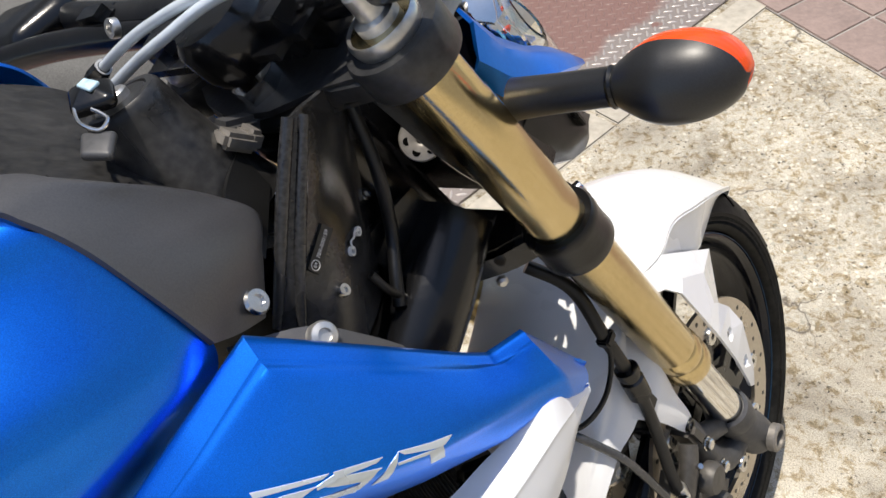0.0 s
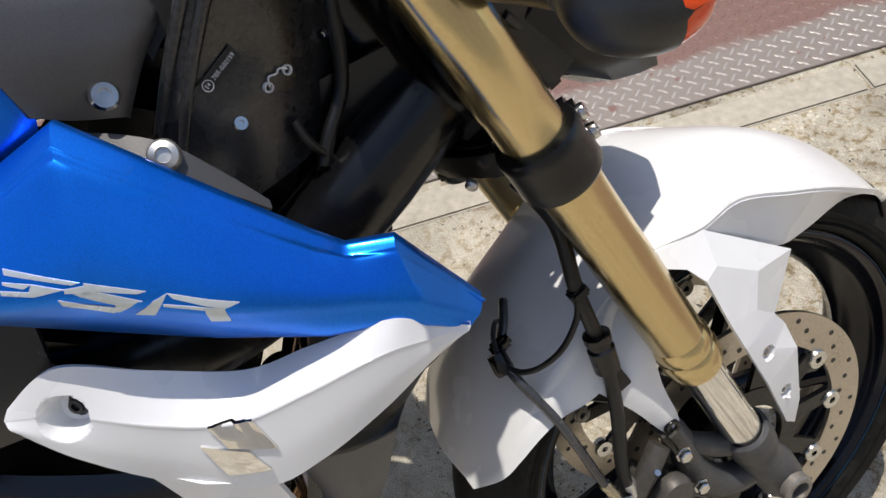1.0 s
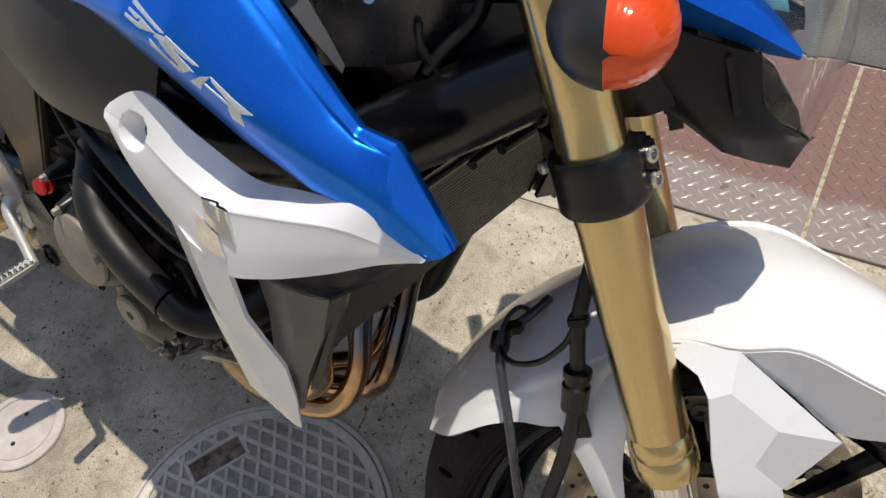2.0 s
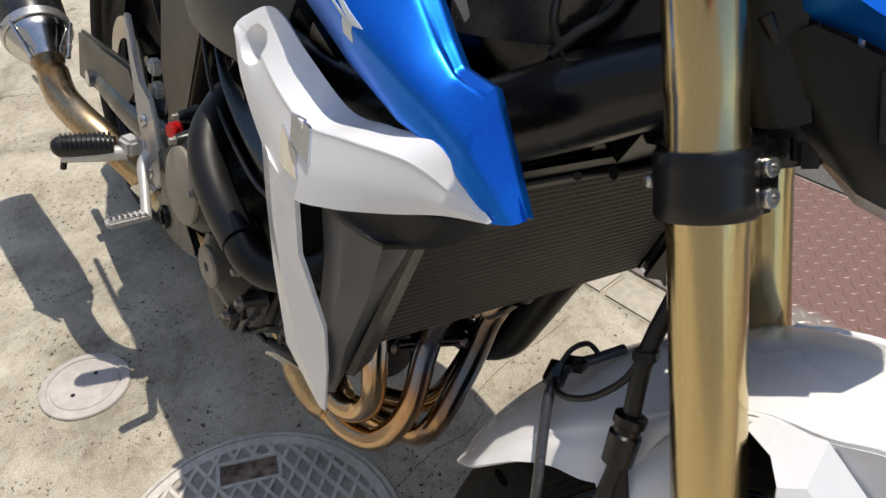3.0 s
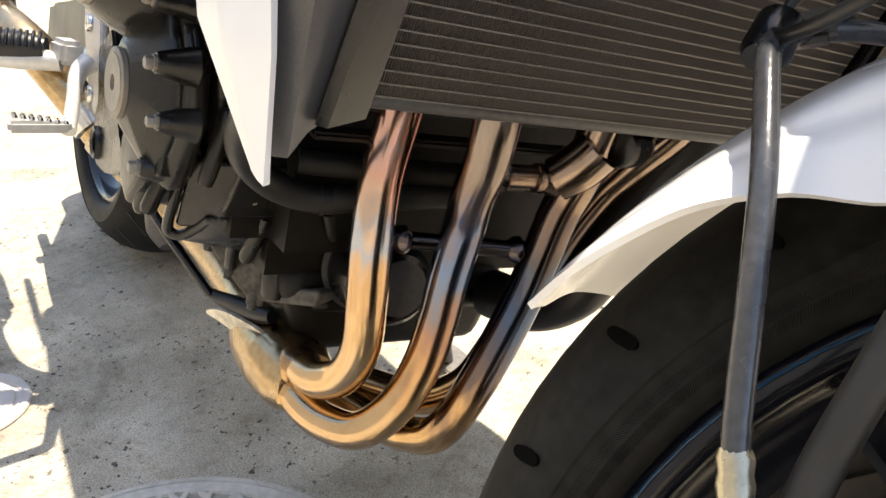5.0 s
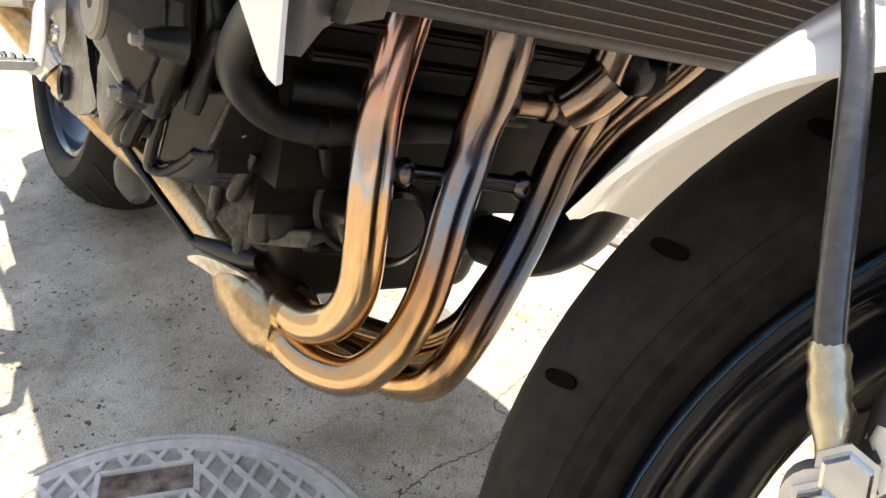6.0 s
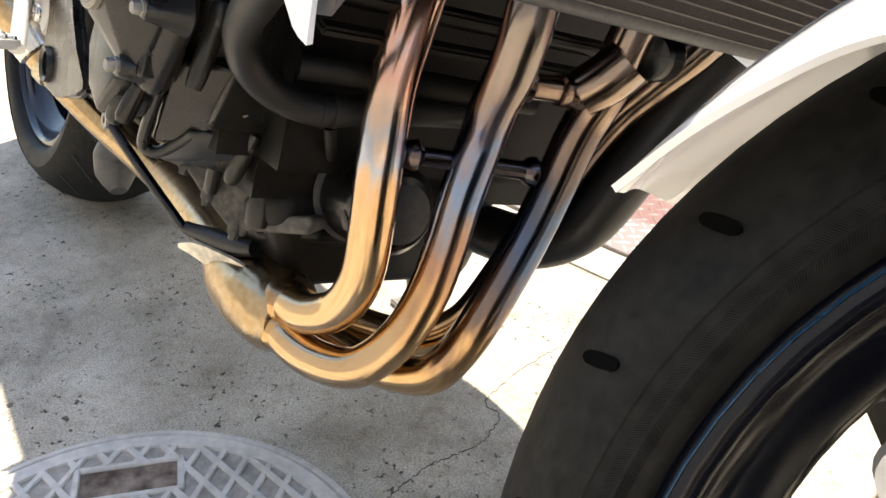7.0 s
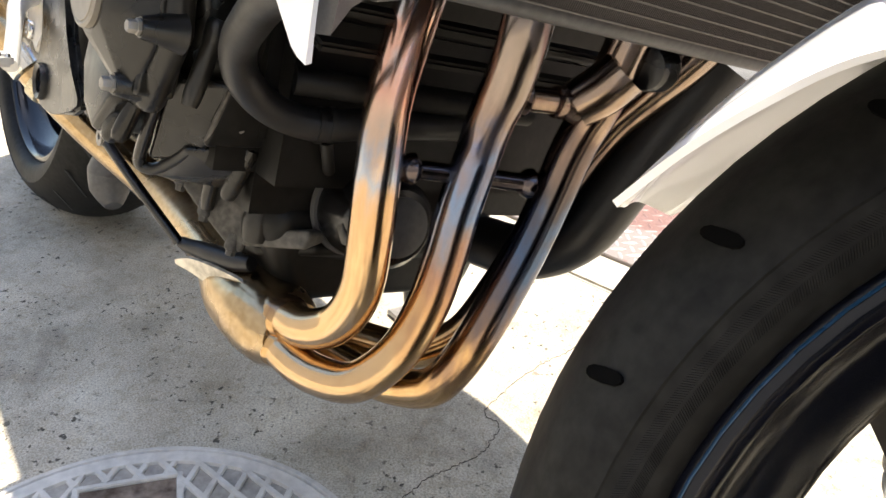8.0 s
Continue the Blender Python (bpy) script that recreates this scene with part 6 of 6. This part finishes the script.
head_cover()
part("panel_bolt", lathe([(.0095, -.006), (.0095, .001), (.0082, .0032), (.0045, .0042), (.004, .0018), (0, .0018)], V(.240, -.163, .827), V(.3, -.75, .6), 28), ALLOY, bike, "bright domed bolt")
part("bolt_bracket", sheet([[V(.190, -.168, .832), V(.190, -.150, .845)], [V(.235, -.168, .822), V(.236, -.154, .832)], [V(.265, -.164, .796), V(.264, -.154, .804)], [V(.285, -.158, .775), V(.284, -.154, .779)]], .004, 5, 3, inward=(.2, 0, .7)), COVER, bike)


# ---- tank and its front cover ----
def tank():
    vs = ((.772, .100, -.150), (.795, .125, -.170), (.822, .150, -.176), (.850, .180, -.172), (.868, .186, -.166), (.886, .181, -.165), (.905, .173, -.164), (.945, .157, -.154), (.972, .132, -.140))
    cols = []
    for k, (dx, bulge) in enumerate(((0, 0), (.03, (.018, .012, .006, .014, .019, .019, .015, .004, .004)), (.09, (.034, .030, .028, .034, .038, .039, .034, .006, .008)), (.20, (.030, .032, .034, .040, .044, .046, .042, .014, .010)), (.34, (-.03,) * 9))):
        col = [V(x - dx, y - (bulge[i] if dx else 0), z + dx * .04) for i, (z, x, y) in enumerate(vs)]
        col += [V(col[-1].x, col[-1].y * .55, col[-1].z + .024), V(col[-1].x, 0, col[-1].z + .032)]
        col += [V(p.x, -p.y, p.z) for p in col[-2::-1]]
        cols.append(col)
    return part("fuel_tank", sheet(cols, .004, 6, 5, inward=(0, 0, .8)), BLUE, bike, "metallic blue fuel tank")


tank()


def tank_cover():
    """Matt black cover between tank and steering head, with the ignition dome."""
    side = [
        [V(.187, -.172, .868), V(.200, -.158, .855), V(.217, -.141, .843), V(.214, -.128, .835)],
        [V(.178, -.171, .897), V(.205, -.152, .885), V(.233, -.124, .872), V(.229, -.110, .860)],
        [V(.167, -.165, .926), V(.205, -.138, .908), V(.243, -.103, .887), V(.236, -.092, .872)],
        [V(.160, -.160, .942), V(.194, -.132, .925), V(.226, -.100, .908), V(.220, -.090, .892)],
        [V(.152, -.156, .956), V(.180, -.132, .943), V(.2065, -.108, .929), V(.201, -.096, .910)],
        [V(.143, -.151, .967), V(.165, -.134, .960), V(.1837, -.120, .951), V(.180, -.104, .932)],
        [V(.132, -.146, .977), V(.147, -.134, .974), V(.1626, -.122, .967), V(.160, -.105, .950)],
        [V(.10, -.142, .988), V(.12, -.130, .985), V(.140, -.112, .977), V(.138, -.094, .962)],
        [V(.04, -.14, .998), V(.06, -.120, .996), V(.08, -.10, .990), V(.08, -.085, .980)],
    ]
    ob = part("tank_cover", sheet(side, .004, 6, 5, inward=(.15, 0, .85)), COVER, bike, "matt dark grey tank cover")
    part("cover_screw", lathe([(.0075, -.003), (.0085, .001), (.0070, .003), (.004, .003), (.0035, .001), (0, .001)], V(.2165, -.1475, .861), V(.55, -.65, .5), 20), STEEL, ob)
    top = [
        [V(.240, -.100, .868), V(.252, -.060, .862), V(.255, 0, .860), V(.252, .060, .862), V(.240, .100, .868)],
        [V(.205, -.098, .905), V(.212, -.055, .908), V(.215, 0, .910), V(.212, .055, .908), V(.205, .098, .905)],
        [V(.165, -.106, .942), V(.168, -.05, .940), V(.168, 0, .940), V(.168, .05, .940), V(.165, .106, .942)],
        [V(.10, -.095, .972), V(.10, -.05, .974), V(.10, 0, .975), V(.10, .05, .974), V(.10, .095, .972)],
        [V(-.05, -.085, .995), V(-.05, -.05, 1.0), V(-.05, 0, 1.002), V(-.05, .05, 1.0), V(-.05, .085, .995)],
    ]
    part("top_cover", sheet(top, .004, 6, 4, inward=(.15, 0, .85)), DUSTY, ob)
    up = V(-.20, .10, 1).normalized()
    dome = part("ignition_dome", lathe([(.050, -.095), (.0385, -.062), (.0325, -.034), (.0305, -.030), (.0275, -.008), (.0262, -.002), (.0240, .0005), (.0195, .0005), (.0185, -.0015), (.0175, .0), (.0, .0)], V(.2075, -.030, .957), up, 40), DUSTY, ob, "black ignition switch surround")
    part("lock_face", lathe([(.0095, -.004), (.0095, .004), (.008, .0055), (.0, .0055)], V(.206, -.029, .957), up, 20), ALLOY, dome)
    for a in (.5, 2.2):
        d = V(math.cos(a), math.sin(a), 0)
        part("lock_mark", box((.004, .0012, .0006), axes(V(.2075, -.030, .9578) + d * .0135, d, up), 0), PRINT, dome)
    for a in (-1.9, -1.3, -.7):
        line = []
        for h, r in ((-.006, .0273), (-.030, .0307), (-.062, .0387)):
            line.append(V(.2075, -.030, .957) + up * h + V(math.cos(a) * r, math.sin(a) * r, 0))
        part("dome_seam", tube(line, .0009, 6, 4), DUSTY, dome)
    key = part("ignition_key", casting((.188, -.038, .972, .005), (.204, -.044, .972, .005), (.202, -.064, .971, .005), (.186, -.058, .971, .005), (.195, -.050, .977, .005)), SATIN, bike, "black-headed key with a pale blue tag in the ignition")
    part("key_badge", casting((.196, -.050, .9815, .0015), (.201, -.056, .9795, .0015), (.196, -.060, .9790, .0012), (.192, -.052, .9810, .0012)), material("pale blue print", (.45, .62, .72), .4, 0, .4, 300, 60), key, "pale blue printed patch")
    part("key_blade", box((.030, .0030, .009), pose(.202, -.034, .962, 20, 60, 20), .0006), CAST, key)
    part("key_ring", tube([V(.184, -.058, .974), V(.183, -.072, .969), V(.190, -.083, .965), V(.197, -.078, .967), V(.192, -.066, .971)], .0013, 8, 6), STEEL, key)
    part("key_tag", casting((.182, -.078, .962, .003), (.194, -.086, .960, .003), (.188, -.100, .957, .003), (.178, -.092, .959, .003)), LEG, key)
    part("mirror_mount", box((.03, .02, .02), pose(.262, -.030, .905, 0, 20, 20), .004), LEG, bike)
    part("connector", join(box((.026, .018, .012), pose(.257, -.052, .910, 10, 40, 20), .003), box((.012, .020, .014), pose(.266, -.046, .905, 10, 40, 20), .003)), GREY, bike, "pale grey wiring connector")
    part("side_wing", sheet([[V(.255, -.055, .905), V(.262, -.07, .880)], [V(.235, -.085, .900), V(.245, -.10, .870)], [V(.225, -.10, .885), V(.235, -.112, .860)]], .004, 4, 3, inward=(.2, 0, .85)), PLASTIC, bike)


tank_cover()


def handlebar():
    bar = part("handlebar", tube([S(-.06, -.36, .52), S(-.02, -.25, .500), S(.008, -.13, .470), S(.008, -.05, .464), S(.008, .05, .464), S(.008, .13, .470), S(-.02, .25, .500), S(-.06, .36, .52)], .0125, 18, 6), SATIN, bike, "black tubular handlebar")
    part("clutch_bracket", box((.03, .05, .03), axes(S(.01, .20, .488), FS, ZS), .008), SATIN, bar)
    m = part("master_cylinder", lathe([(.012, -.03), (.016, -.02), (.016, .02), (.012, .03)], S(.02, .14, .47), LS, 20), SATIN, bar)
    pale = material("pale translucent hose", (.62, .68, .74), .16, .1, .1, 100, 20, coat=.6)
    for pts in ([S(-.054, .102, .499), S(-.045, .068, .506), S(-.036, .037, .510), S(-.022, -.014, .512), S(-.004, -.07, .505), S(.03, -.10, .48)], [S(-.069, .078, .494), S(-.058, .045, .501), S(-.047, .012, .506), S(-.020, -.032, .507), S(.0, -.09, .498), S(.03, -.12, .47)]):
        part("clear_hose", tube(pts, .0040, 16, 7), pale, bar, "pale silvery clear hose")
    part("hose_nut", join(lathe([(.0062, -.010), (.0068, -.008), (.0068, .008), (.0060, .010)], S(-.058, .110, .497), S(-.045, .068, .506) - S(-.054, .102, .499), 6), box((.012, .016, .010), axes(S(-.056, .122, .494), FS, ZS), .002)), SATIN, bar)
    part("hose_ring", lathe([(.0046, -.004), (.0060, -.004), (.0060, .004), (.0046, .004)], S(-.055, .104, .4985), S(-.045, .068, .506) - S(-.054, .102, .499), 18, True), CAST, bar)
    part("reservoir_hose", tube([S(.050, .085, .478), S(.023, .056, .475), S(.003, .030, .473), S(-.016, .007, .470), S(-.027, -.012, .463), S(-.030, -.022, .452)], [.0062, .0062, .0062, .0064, .0066, .0060], 18, 6), pale, bar, "pale silvery clear hose")
    part("hose_clip", tube([S(-.024, -.018, .470), S(-.030, -.016, .466), S(-.034, -.008, .464), S(-.032, .002, .464)], .0014, 8, 5), STEEL, bar)
    part("clamp_bolt", lathe([(.0125, -.010), (.0130, .0), (.0120, .006), (.0095, .008), (.009, .014), (.0075, .016), (.0, .016)], S(-.016, .036, .440), ZS, 28), CHROME, bar, "chrome domed bolt")
    part("bar_bolt", bolt(S(-.011, .135, .497), ZS * .6 - FS * .7, .008, .006), ALLOY, bar)
    part("switch_block", casting((.030, .30, 0, .02), (.030, .40, 0, .02), (-.01, .30, .01, .016), (-.01, .40, .01, .016)), SATIN, bar).matrix_local = Matrix.Translation(MID + ZS * .495) @ Matrix((FS, LS, ZS)).transposed().to_4x4()
    for l in (.30, .345, .375):
        part("switch_screw", bolt(S(-.022, l, .505), ZS * .7 - FS * .7, .0055, .004), GREY, bar)
    part("loom_sleeve", tube([S(.03, .09, .47), S(.02, .17, .48), S(.03, .30, .49), S(.02, .40, .49)], .014, 14, 5), HOSE, bar)
    part("bar_riser", join(box((.050, .19, .034), axes(S(-.012, .02, .468), FS, ZS), .014), lathe([(.030, -.02), (.034, -.01), (.034, .012), (.028, .02), (0, .021)], S(-.02, -.005, .478), ZS, 28)), SATIN, bar, "black handlebar riser block")
    part("instrument_cup", lathe([(.045, -.03), (.050, -.01), (.048, .01), (.0, .012)], S(.065, .02, .475), ZS, 28), PLASTIC, bar)
    return bar


handlebar()


def looms():
    """Cables and wires round the steering head."""
    for pts, r in (
        ([S(-.02, -.05, .40), S(-.045, -.055, .36), S(-.070, -.048, .318), S(-.100, -.055, .300), S(-.116, -.058, .288)], .0050),
        ([V(.296, -.090, .792), V(.303, -.094, .775), V(.316, -.086, .752), V(.322, -.078, .744), V(.335, -.070, .752), V(.345, -.06, .765)], .0032),
        ([V(.330, -.060, .668), V(.321, -.046, .662), V(.315, .015, .655), V(.316, .06, .652), V(.316, .115, .644)], .0035),
        ([V(.340, .015, .70), V(.338, .03, .685), V(.325, .05, .670), V(.322, .09, .664)], .006),
        ([S(.03, -.10, .30), S(.045, -.085, .26), S(.055, -.06, .235), S(.06, -.03, .24)], .005),
        ([S(.02, -.08, .32), S(.05, -.075, .27), S(.06, -.05, .25)], .004),
    ):
        part("cable", tube(pts, r, 12, 6), HOSE, bike, "black wiring loom or cable")
    part("cable_clip", box((.012, .010, .008), pose(.378, -.020, .680), .002), PLASTIC, bike)
    part("frame_screw", lathe([(.0060, -.003), (.0065, .002), (.0052, .005), (0, .006)], V(.334, -.067, .760), V(.4, -.8, .4), 18), STEEL, bike)
    part("head_gusset", sheet([[V(.30, -.065, .80), V(.36, -.045, .81)], [V(.315, -.065, .76), V(.375, -.05, .765)], [V(.30, -.085, .72), V(.37, -.055, .73)]], .006, 4, 4, inward=(.3, 0, .76)), SATIN, bike)
    part("horn", lathe([(.02, -.02), (.034, -.01), (.038, 0), (.036, .006), (.0, .010)], V(.375, .02, .84), V(.6, -.8, .1), 28), SATIN, bike)
    rosette = part("horn_rosette", lathe([(.004, -.003), (.016, -.003), (.0175, .0), (.0165, .002), (.006, .003), (.004, .002)], V(.384, -.030, .834), V(-.35, -.75, .55), 32, True), GREY, bike, "grey pressed rosette with round holes")
    ax = V(-.35, -.75, .55).normalized()
    side = ax.orthogonal().normalized()
    for k in range(6):
        a = math.pi * k / 3
        part("rosette_hole", lathe([(.0032, .0), (.0032, .0026), (.0, .0026)], V(.384, -.030, .834) + (side * math.cos(a) + ax.cross(side) * math.sin(a)) * .0108, ax, 12), VOID, rosette)


looms()


# ---- headlamp and indicators ----
def headlamp():
    """Headlamp with black side cheeks and chin, a blue blade above each cheek and a bulging clear lens."""
    cheek = [[S(.036, -.098, .285), S(.055, -.103, .292), S(.084, -.101, .275), S(.098, -.099, .266), S(.110, -.094, .258)],
             [S(.041, -.092, .250), S(.058, -.099, .252), S(.084, -.099, .242), S(.097, -.095, .236), S(.107, -.090, .224)],
             [S(.050, -.080, .228), S(.066, -.094, .222), S(.094, -.096, .210), S(.108, -.090, .207), S(.126, -.078, .194)],
             [S(.058, -.068, .214), S(.078, -.080, .194), S(.098, -.078, .182), S(.119, -.066, .168), S(.134, -.052, .180)]]
    shell = part("headlamp", sheet(cheek, .004, 3, 3, inward=S(.06, 0, .25), facets=True), PLASTIC, bike, "black headlamp housing with clear lens and blue cowl")
    part("cheek", sheet([[S((p - MID).dot(FS), -(p - MID).dot(LS), (p - MID).dot(ZS)) for p in r] for r in cheek], .004, 3, 3, inward=S(.06, 0, .25), facets=True), PLASTIC, shell)
    part("chin", sheet([[S(.058, -.068, .214), S(.078, -.080, .194), S(.098, -.078, .182), S(.119, -.066, .168), S(.134, -.052, .180)],
                        [S(.055, -.03, .205), S(.075, -.035, .180), S(.100, -.035, .165), S(.118, -.032, .157), S(.140, -.030, .172)],
                        [S(.055, .03, .205), S(.075, .035, .180), S(.100, .035, .165), S(.118, .032, .157), S(.140, .030, .172)],
                        [S(.058, .068, .214), S(.078, .080, .194), S(.098, .078, .182), S(.119, .066, .168), S(.134, .052, .180)]], .004, 3, 3, inward=S(.06, 0, .25), facets=True), SATIN, shell)
    part("lamp_back", box((.05, .14, .16), axes(S(.050, 0, .285), FS, ZS), .02), SATIN, shell)
    for s in (-1, 1):
        part("cowl_side", sheet([[S(.030, .092 * s, .345), S(.034, .119 * s, .372), S(.050, .120 * s, .392), S(.062, .103 * s, .395)],
                                 [S(.038, .094 * s, .315), S(.047, .118 * s, .340), S(.060, .115 * s, .356), S(.075, .100 * s, .352)],
                                 [S(.047, .097 * s, .298), S(.065, .118 * s, .313), S(.079, .112 * s, .326), S(.091, .100 * s, .323)],
                                 [S(.076, .097 * s, .284), S(.083, .118 * s, .298), S(.095, .110 * s, .308), S(.103, .100 * s, .309)],
                                 [S(.096, .097 * s, .271), S(.099, .116 * s, .285), S(.108, .108 * s, .293), S(.113, .100 * s, .295)],
                                 [S(.113, .097 * s, .259), S(.114, .112 * s, .271), S(.120, .106 * s, .278), S(.123, .098 * s, .279)],
                                 [S(.130, .096 * s, .251), S(.131, .102 * s, .254), S(.132, .102 * s, .258), S(.131, .098 * s, .260)]], .003, 4, 3, inward=S(.06, 0, .30), facets=True), BLUE, shell, "metallic blue headlamp cowl blade")
        part("side_shroud", sheet([[S(-.012, .060 * s, .400), S(-.020, .085 * s, .335), S(-.012, .092 * s, .285), S(.010, .090 * s, .238)],
                                   [S(.030, .085 * s, .395), S(.020, .100 * s, .335), S(.022, .100 * s, .285), S(.035, .096 * s, .235)],
                                   [S(.066, .104 * s, .385), S(.060, .106 * s, .330), S(.052, .098 * s, .290), S(.055, .096 * s, .238)]], .006, 5, 4, inward=S(.03, 0, .3)), SATIN, shell, "black inner shroud")
        part("side_slot", box((.004, .010, .040), axes(S(.091, .099 * s, .245), FS, ZS), .001), LABEL, shell)
        part("lamp_bracket", tube([S(.012, .085 * s, .36), S(.03, .08 * s, .33), S(.05, .07 * s, .30)], .009, 10, 4), SATIN, shell)
    part("lens", sheet([[S(.109, -.088, .216), S(.108, -.089, .236), S(.110, -.090, .258), S(.112, -.082, .335)],
                        [S(.130, -.078, .196), S(.136, -.082, .236), S(.148, -.068, .290), S(.140, -.062, .352)],
                        [S(.136, -.046, .178), S(.160, -.045, .226), S(.170, -.042, .290), S(.160, -.040, .360)],
                        [S(.142, 0, .170), S(.172, 0, .222), S(.184, 0, .290), S(.172, 0, .365)],
                        [S(.136, .046, .178), S(.160, .045, .226), S(.170, .042, .290), S(.160, .040, .360)],
                        [S(.130, .078, .196), S(.136, .082, .236), S(.148, .068, .290), S(.140, .062, .352)],
                        [S(.109, .088, .216), S(.108, .089, .236), S(.110, .090, .258), S(.112, .082, .335)]], .0025, 6, 6, inward=S(.08, 0, .28)), GLASS, shell, "clear headlamp lens").visible_shadow = False
    part("reflector", lathe([(.052, .046), (.049, .046), (.042, .026), (.030, .010), (.012, .002), (.0, .0)], S(.092, -.028, .300), FS, 36), CHROME, shell, "bright headlamp reflector")
    part("bulb", lathe([(.008, 0), (.009, .03), (.006, .038), (0, .040)], S(.098, -.028, .300), FS, 16), glass_material("blue bulb glass", (.55, .8, 1.0)), shell)
    part("side_lamp", lathe([(.010, 0), (.011, .012), (.008, .018), (0, .02)], S(.118, -.055, .268), FS, 16), SATIN, shell)
    part("inner_bezel", sheet([[S(.100, -.085, .330), S(.112, -.085, .262)], [S(.118, -.060, .300), S(.122, -.062, .250)]], .003, 4, 4, inward=S(.06, 0, .3)), material("pale blue lamp trim", (.15, .45, .65), .2, .6, .1, 100, 20), shell)
    return shell


lamp = headlamp()


def indicator(side):
    """Turn signal on a rubber stalk: black shell with an orange lens facing ahead."""
    ax = (LS * side * .97 + FS * .20 - ZS * .10).normalized()
    c = S(.042, .236 * side, .331)
    base = S(.030, .128 * side, .335)
    fwd = (FS - ax * FS.dot(ax)).normalized()
    up = ax.cross(fwd) * side
    if up.dot(ZS) < 0:
        up = -up
    st = part("indicator", tube([base, base.lerp(c, .3), c - ax * .022], [.0150, .0135, .0128], 20, 5), SHELL, bike, "black indicator with orange lens")
    bm = bmesh.new()
    bm2 = bmesh.new()
    for target in (bm, bm2):
        rings = []
        for i in range(49):
            t = i / 48
            x = -.030 + .080 * t
            k = max(.03, (.50 + .50 * math.sin(math.pi / 2 * min(1, t / .42))) * max(0.0, 1 - max(0, (t - .42) / .58) ** 2.4) ** .55)
            open_to = math.acos(max(-.9995, min(.97, (.007 - .23 * (x + .030)) / (.030 * k))))
            a0, a1 = (open_to - .24, 2 * math.pi - open_to - .24) if target is bm else (-open_to - .24, open_to - .24)
            n = 14 if target is bm else 72
            rings.append([target.verts.new(c + ax * (x - (0 if target is bm else .0005)) + (fwd * math.cos(a) * .030 + up * math.sin(a) * .0270) * k * (1.0 if target is bm else .966 + .006 * math.cos(j * math.pi / 2)) ) for j, a in ((j, a0 + (a1 - a0) * j / n) for j in range(n + 1))])
        for p, q in zip(rings, rings[1:]):
            for j in range(n):
                target.faces.new((p[j], p[j + 1], q[j + 1], q[j]))
        for i in range(48):
            target.faces.new((rings[i][0], rings[i + 1][0], rings[i + 1][-1], rings[i][-1]))
        for r in (rings[0], rings[-1]):
            target.faces.new(r)
    part("shell", bm, SHELL, st)
    part("lens", bm2, ORANGE, st, "ribbed orange lens")
    part("stalk_ring", lathe([(.0132, -.002), (.0142, 0), (.0132, .002)], c - ax * .034, ax, 20), SATIN, st)
    return st


indicator(-1), indicator(1)

# ---- rear wheel and stand ----
RAX = V(-.80, 0, .315)
rear = wheel(RAX, V(0, 1, 0), tyre_profile(0.315, 0.090, 0.231, 0.073), 0.231, 0.076, RIM, 5, "rear_wheel", V(1, 0, 0))
for k in range(26):
    for s in (-1, 1):
        a = 2 * math.pi * (k + .25 * s) / 26
        d, t = V(math.cos(a), 0, math.sin(a)), V(-math.sin(a), 0, math.cos(a))
        c = radians(38)
        o = RAX + d * (.315 - .09 * (1 - math.cos(c))) + V(0, s, 0) * .09 * math.sin(c) / math.sin(radians(64))
        part("tread_groove", box((.055, .004, .0012), axes(o, V(0, s, 0) * .7 - d * .45 + t * .8, d * math.cos(c) + V(0, s, 0) * math.sin(c)), .0004), LABEL, rear)
part("rear_disc", lathe([(.07, -.0025), (.11, -.0025), (.11, .0025), (.07, .0025)], RAX + V(0, -.085, 0), (0, 1, 0), 48, True), DISC, rear)
part("rear_axle_nut", lathe([(.016, 0), (.016, .012), (.008, .014), (0, .014)], RAX + V(0, -.15, 0), (0, -1, 0), 6), STEEL, bike)

part("swingarm_plate", prism([(-.90, .375), (-.56, .428), (-.52, .40), (-.60, .325), (-.92, .270)], V(0, -.135, 0), V(1, 0, 0), V(0, 0, 1), .016, .006), OLIVE, bike, "olive grey plate over the swingarm")
stand = part("side_stand", tube([V(-.12, .13, .30), V(-.16, .20, .16), V(-.19, .255, .052)], .011, 14, 4), SATIN, bike, "black side stand")
part("stand_foot", prism([(-.045, -.022), (.030, -.024), (.045, 0), (.030, .024), (-.045, .020)], V(-.19, .262, .060), V(1, 0, 0), V(0, .97, .21), .006, .002), GREY, stand)
rod = part("linkage_rod", tube([V(-.126, -.171, .299), V(-.095, -.157, .277), V(-.058, -.126, .235)], .0042, 14, 4), SATIN, bike, "thin black rod with rubber boot")
part("rod_boot", tube([V(-.060, -.124, .235), V(-.052, -.119, .234), V(-.030, -.111, .237), V(-.002, -.101, .241), V(.012, -.096, .245)], [.0048, .0062, .0080, .0080, .0060], 16, 4), HOSE, rod)
part("rod_eye", join(lathe([(.003, -.004), (.0075, -.004), (.0075, .004), (.003, .004)], V(-.127, -.171, .300), (0, 1, 0), 16, True), tube([V(-.127, -.168, .301), V(-.105, -.176, .312), V(-.085, -.180, .318)], .0045, 10, 3)), GREY, rod)
part("rubber_pad", tube([V(-.478, -.05, .190), V(-.487, -.05, .160), V(-.480, -.05, .138), V(-.462, -.05, .120)], [.018, .028, .026, .010], 20, 4), LEG, bike, "grey plastic guard ahead of the rear wheel")
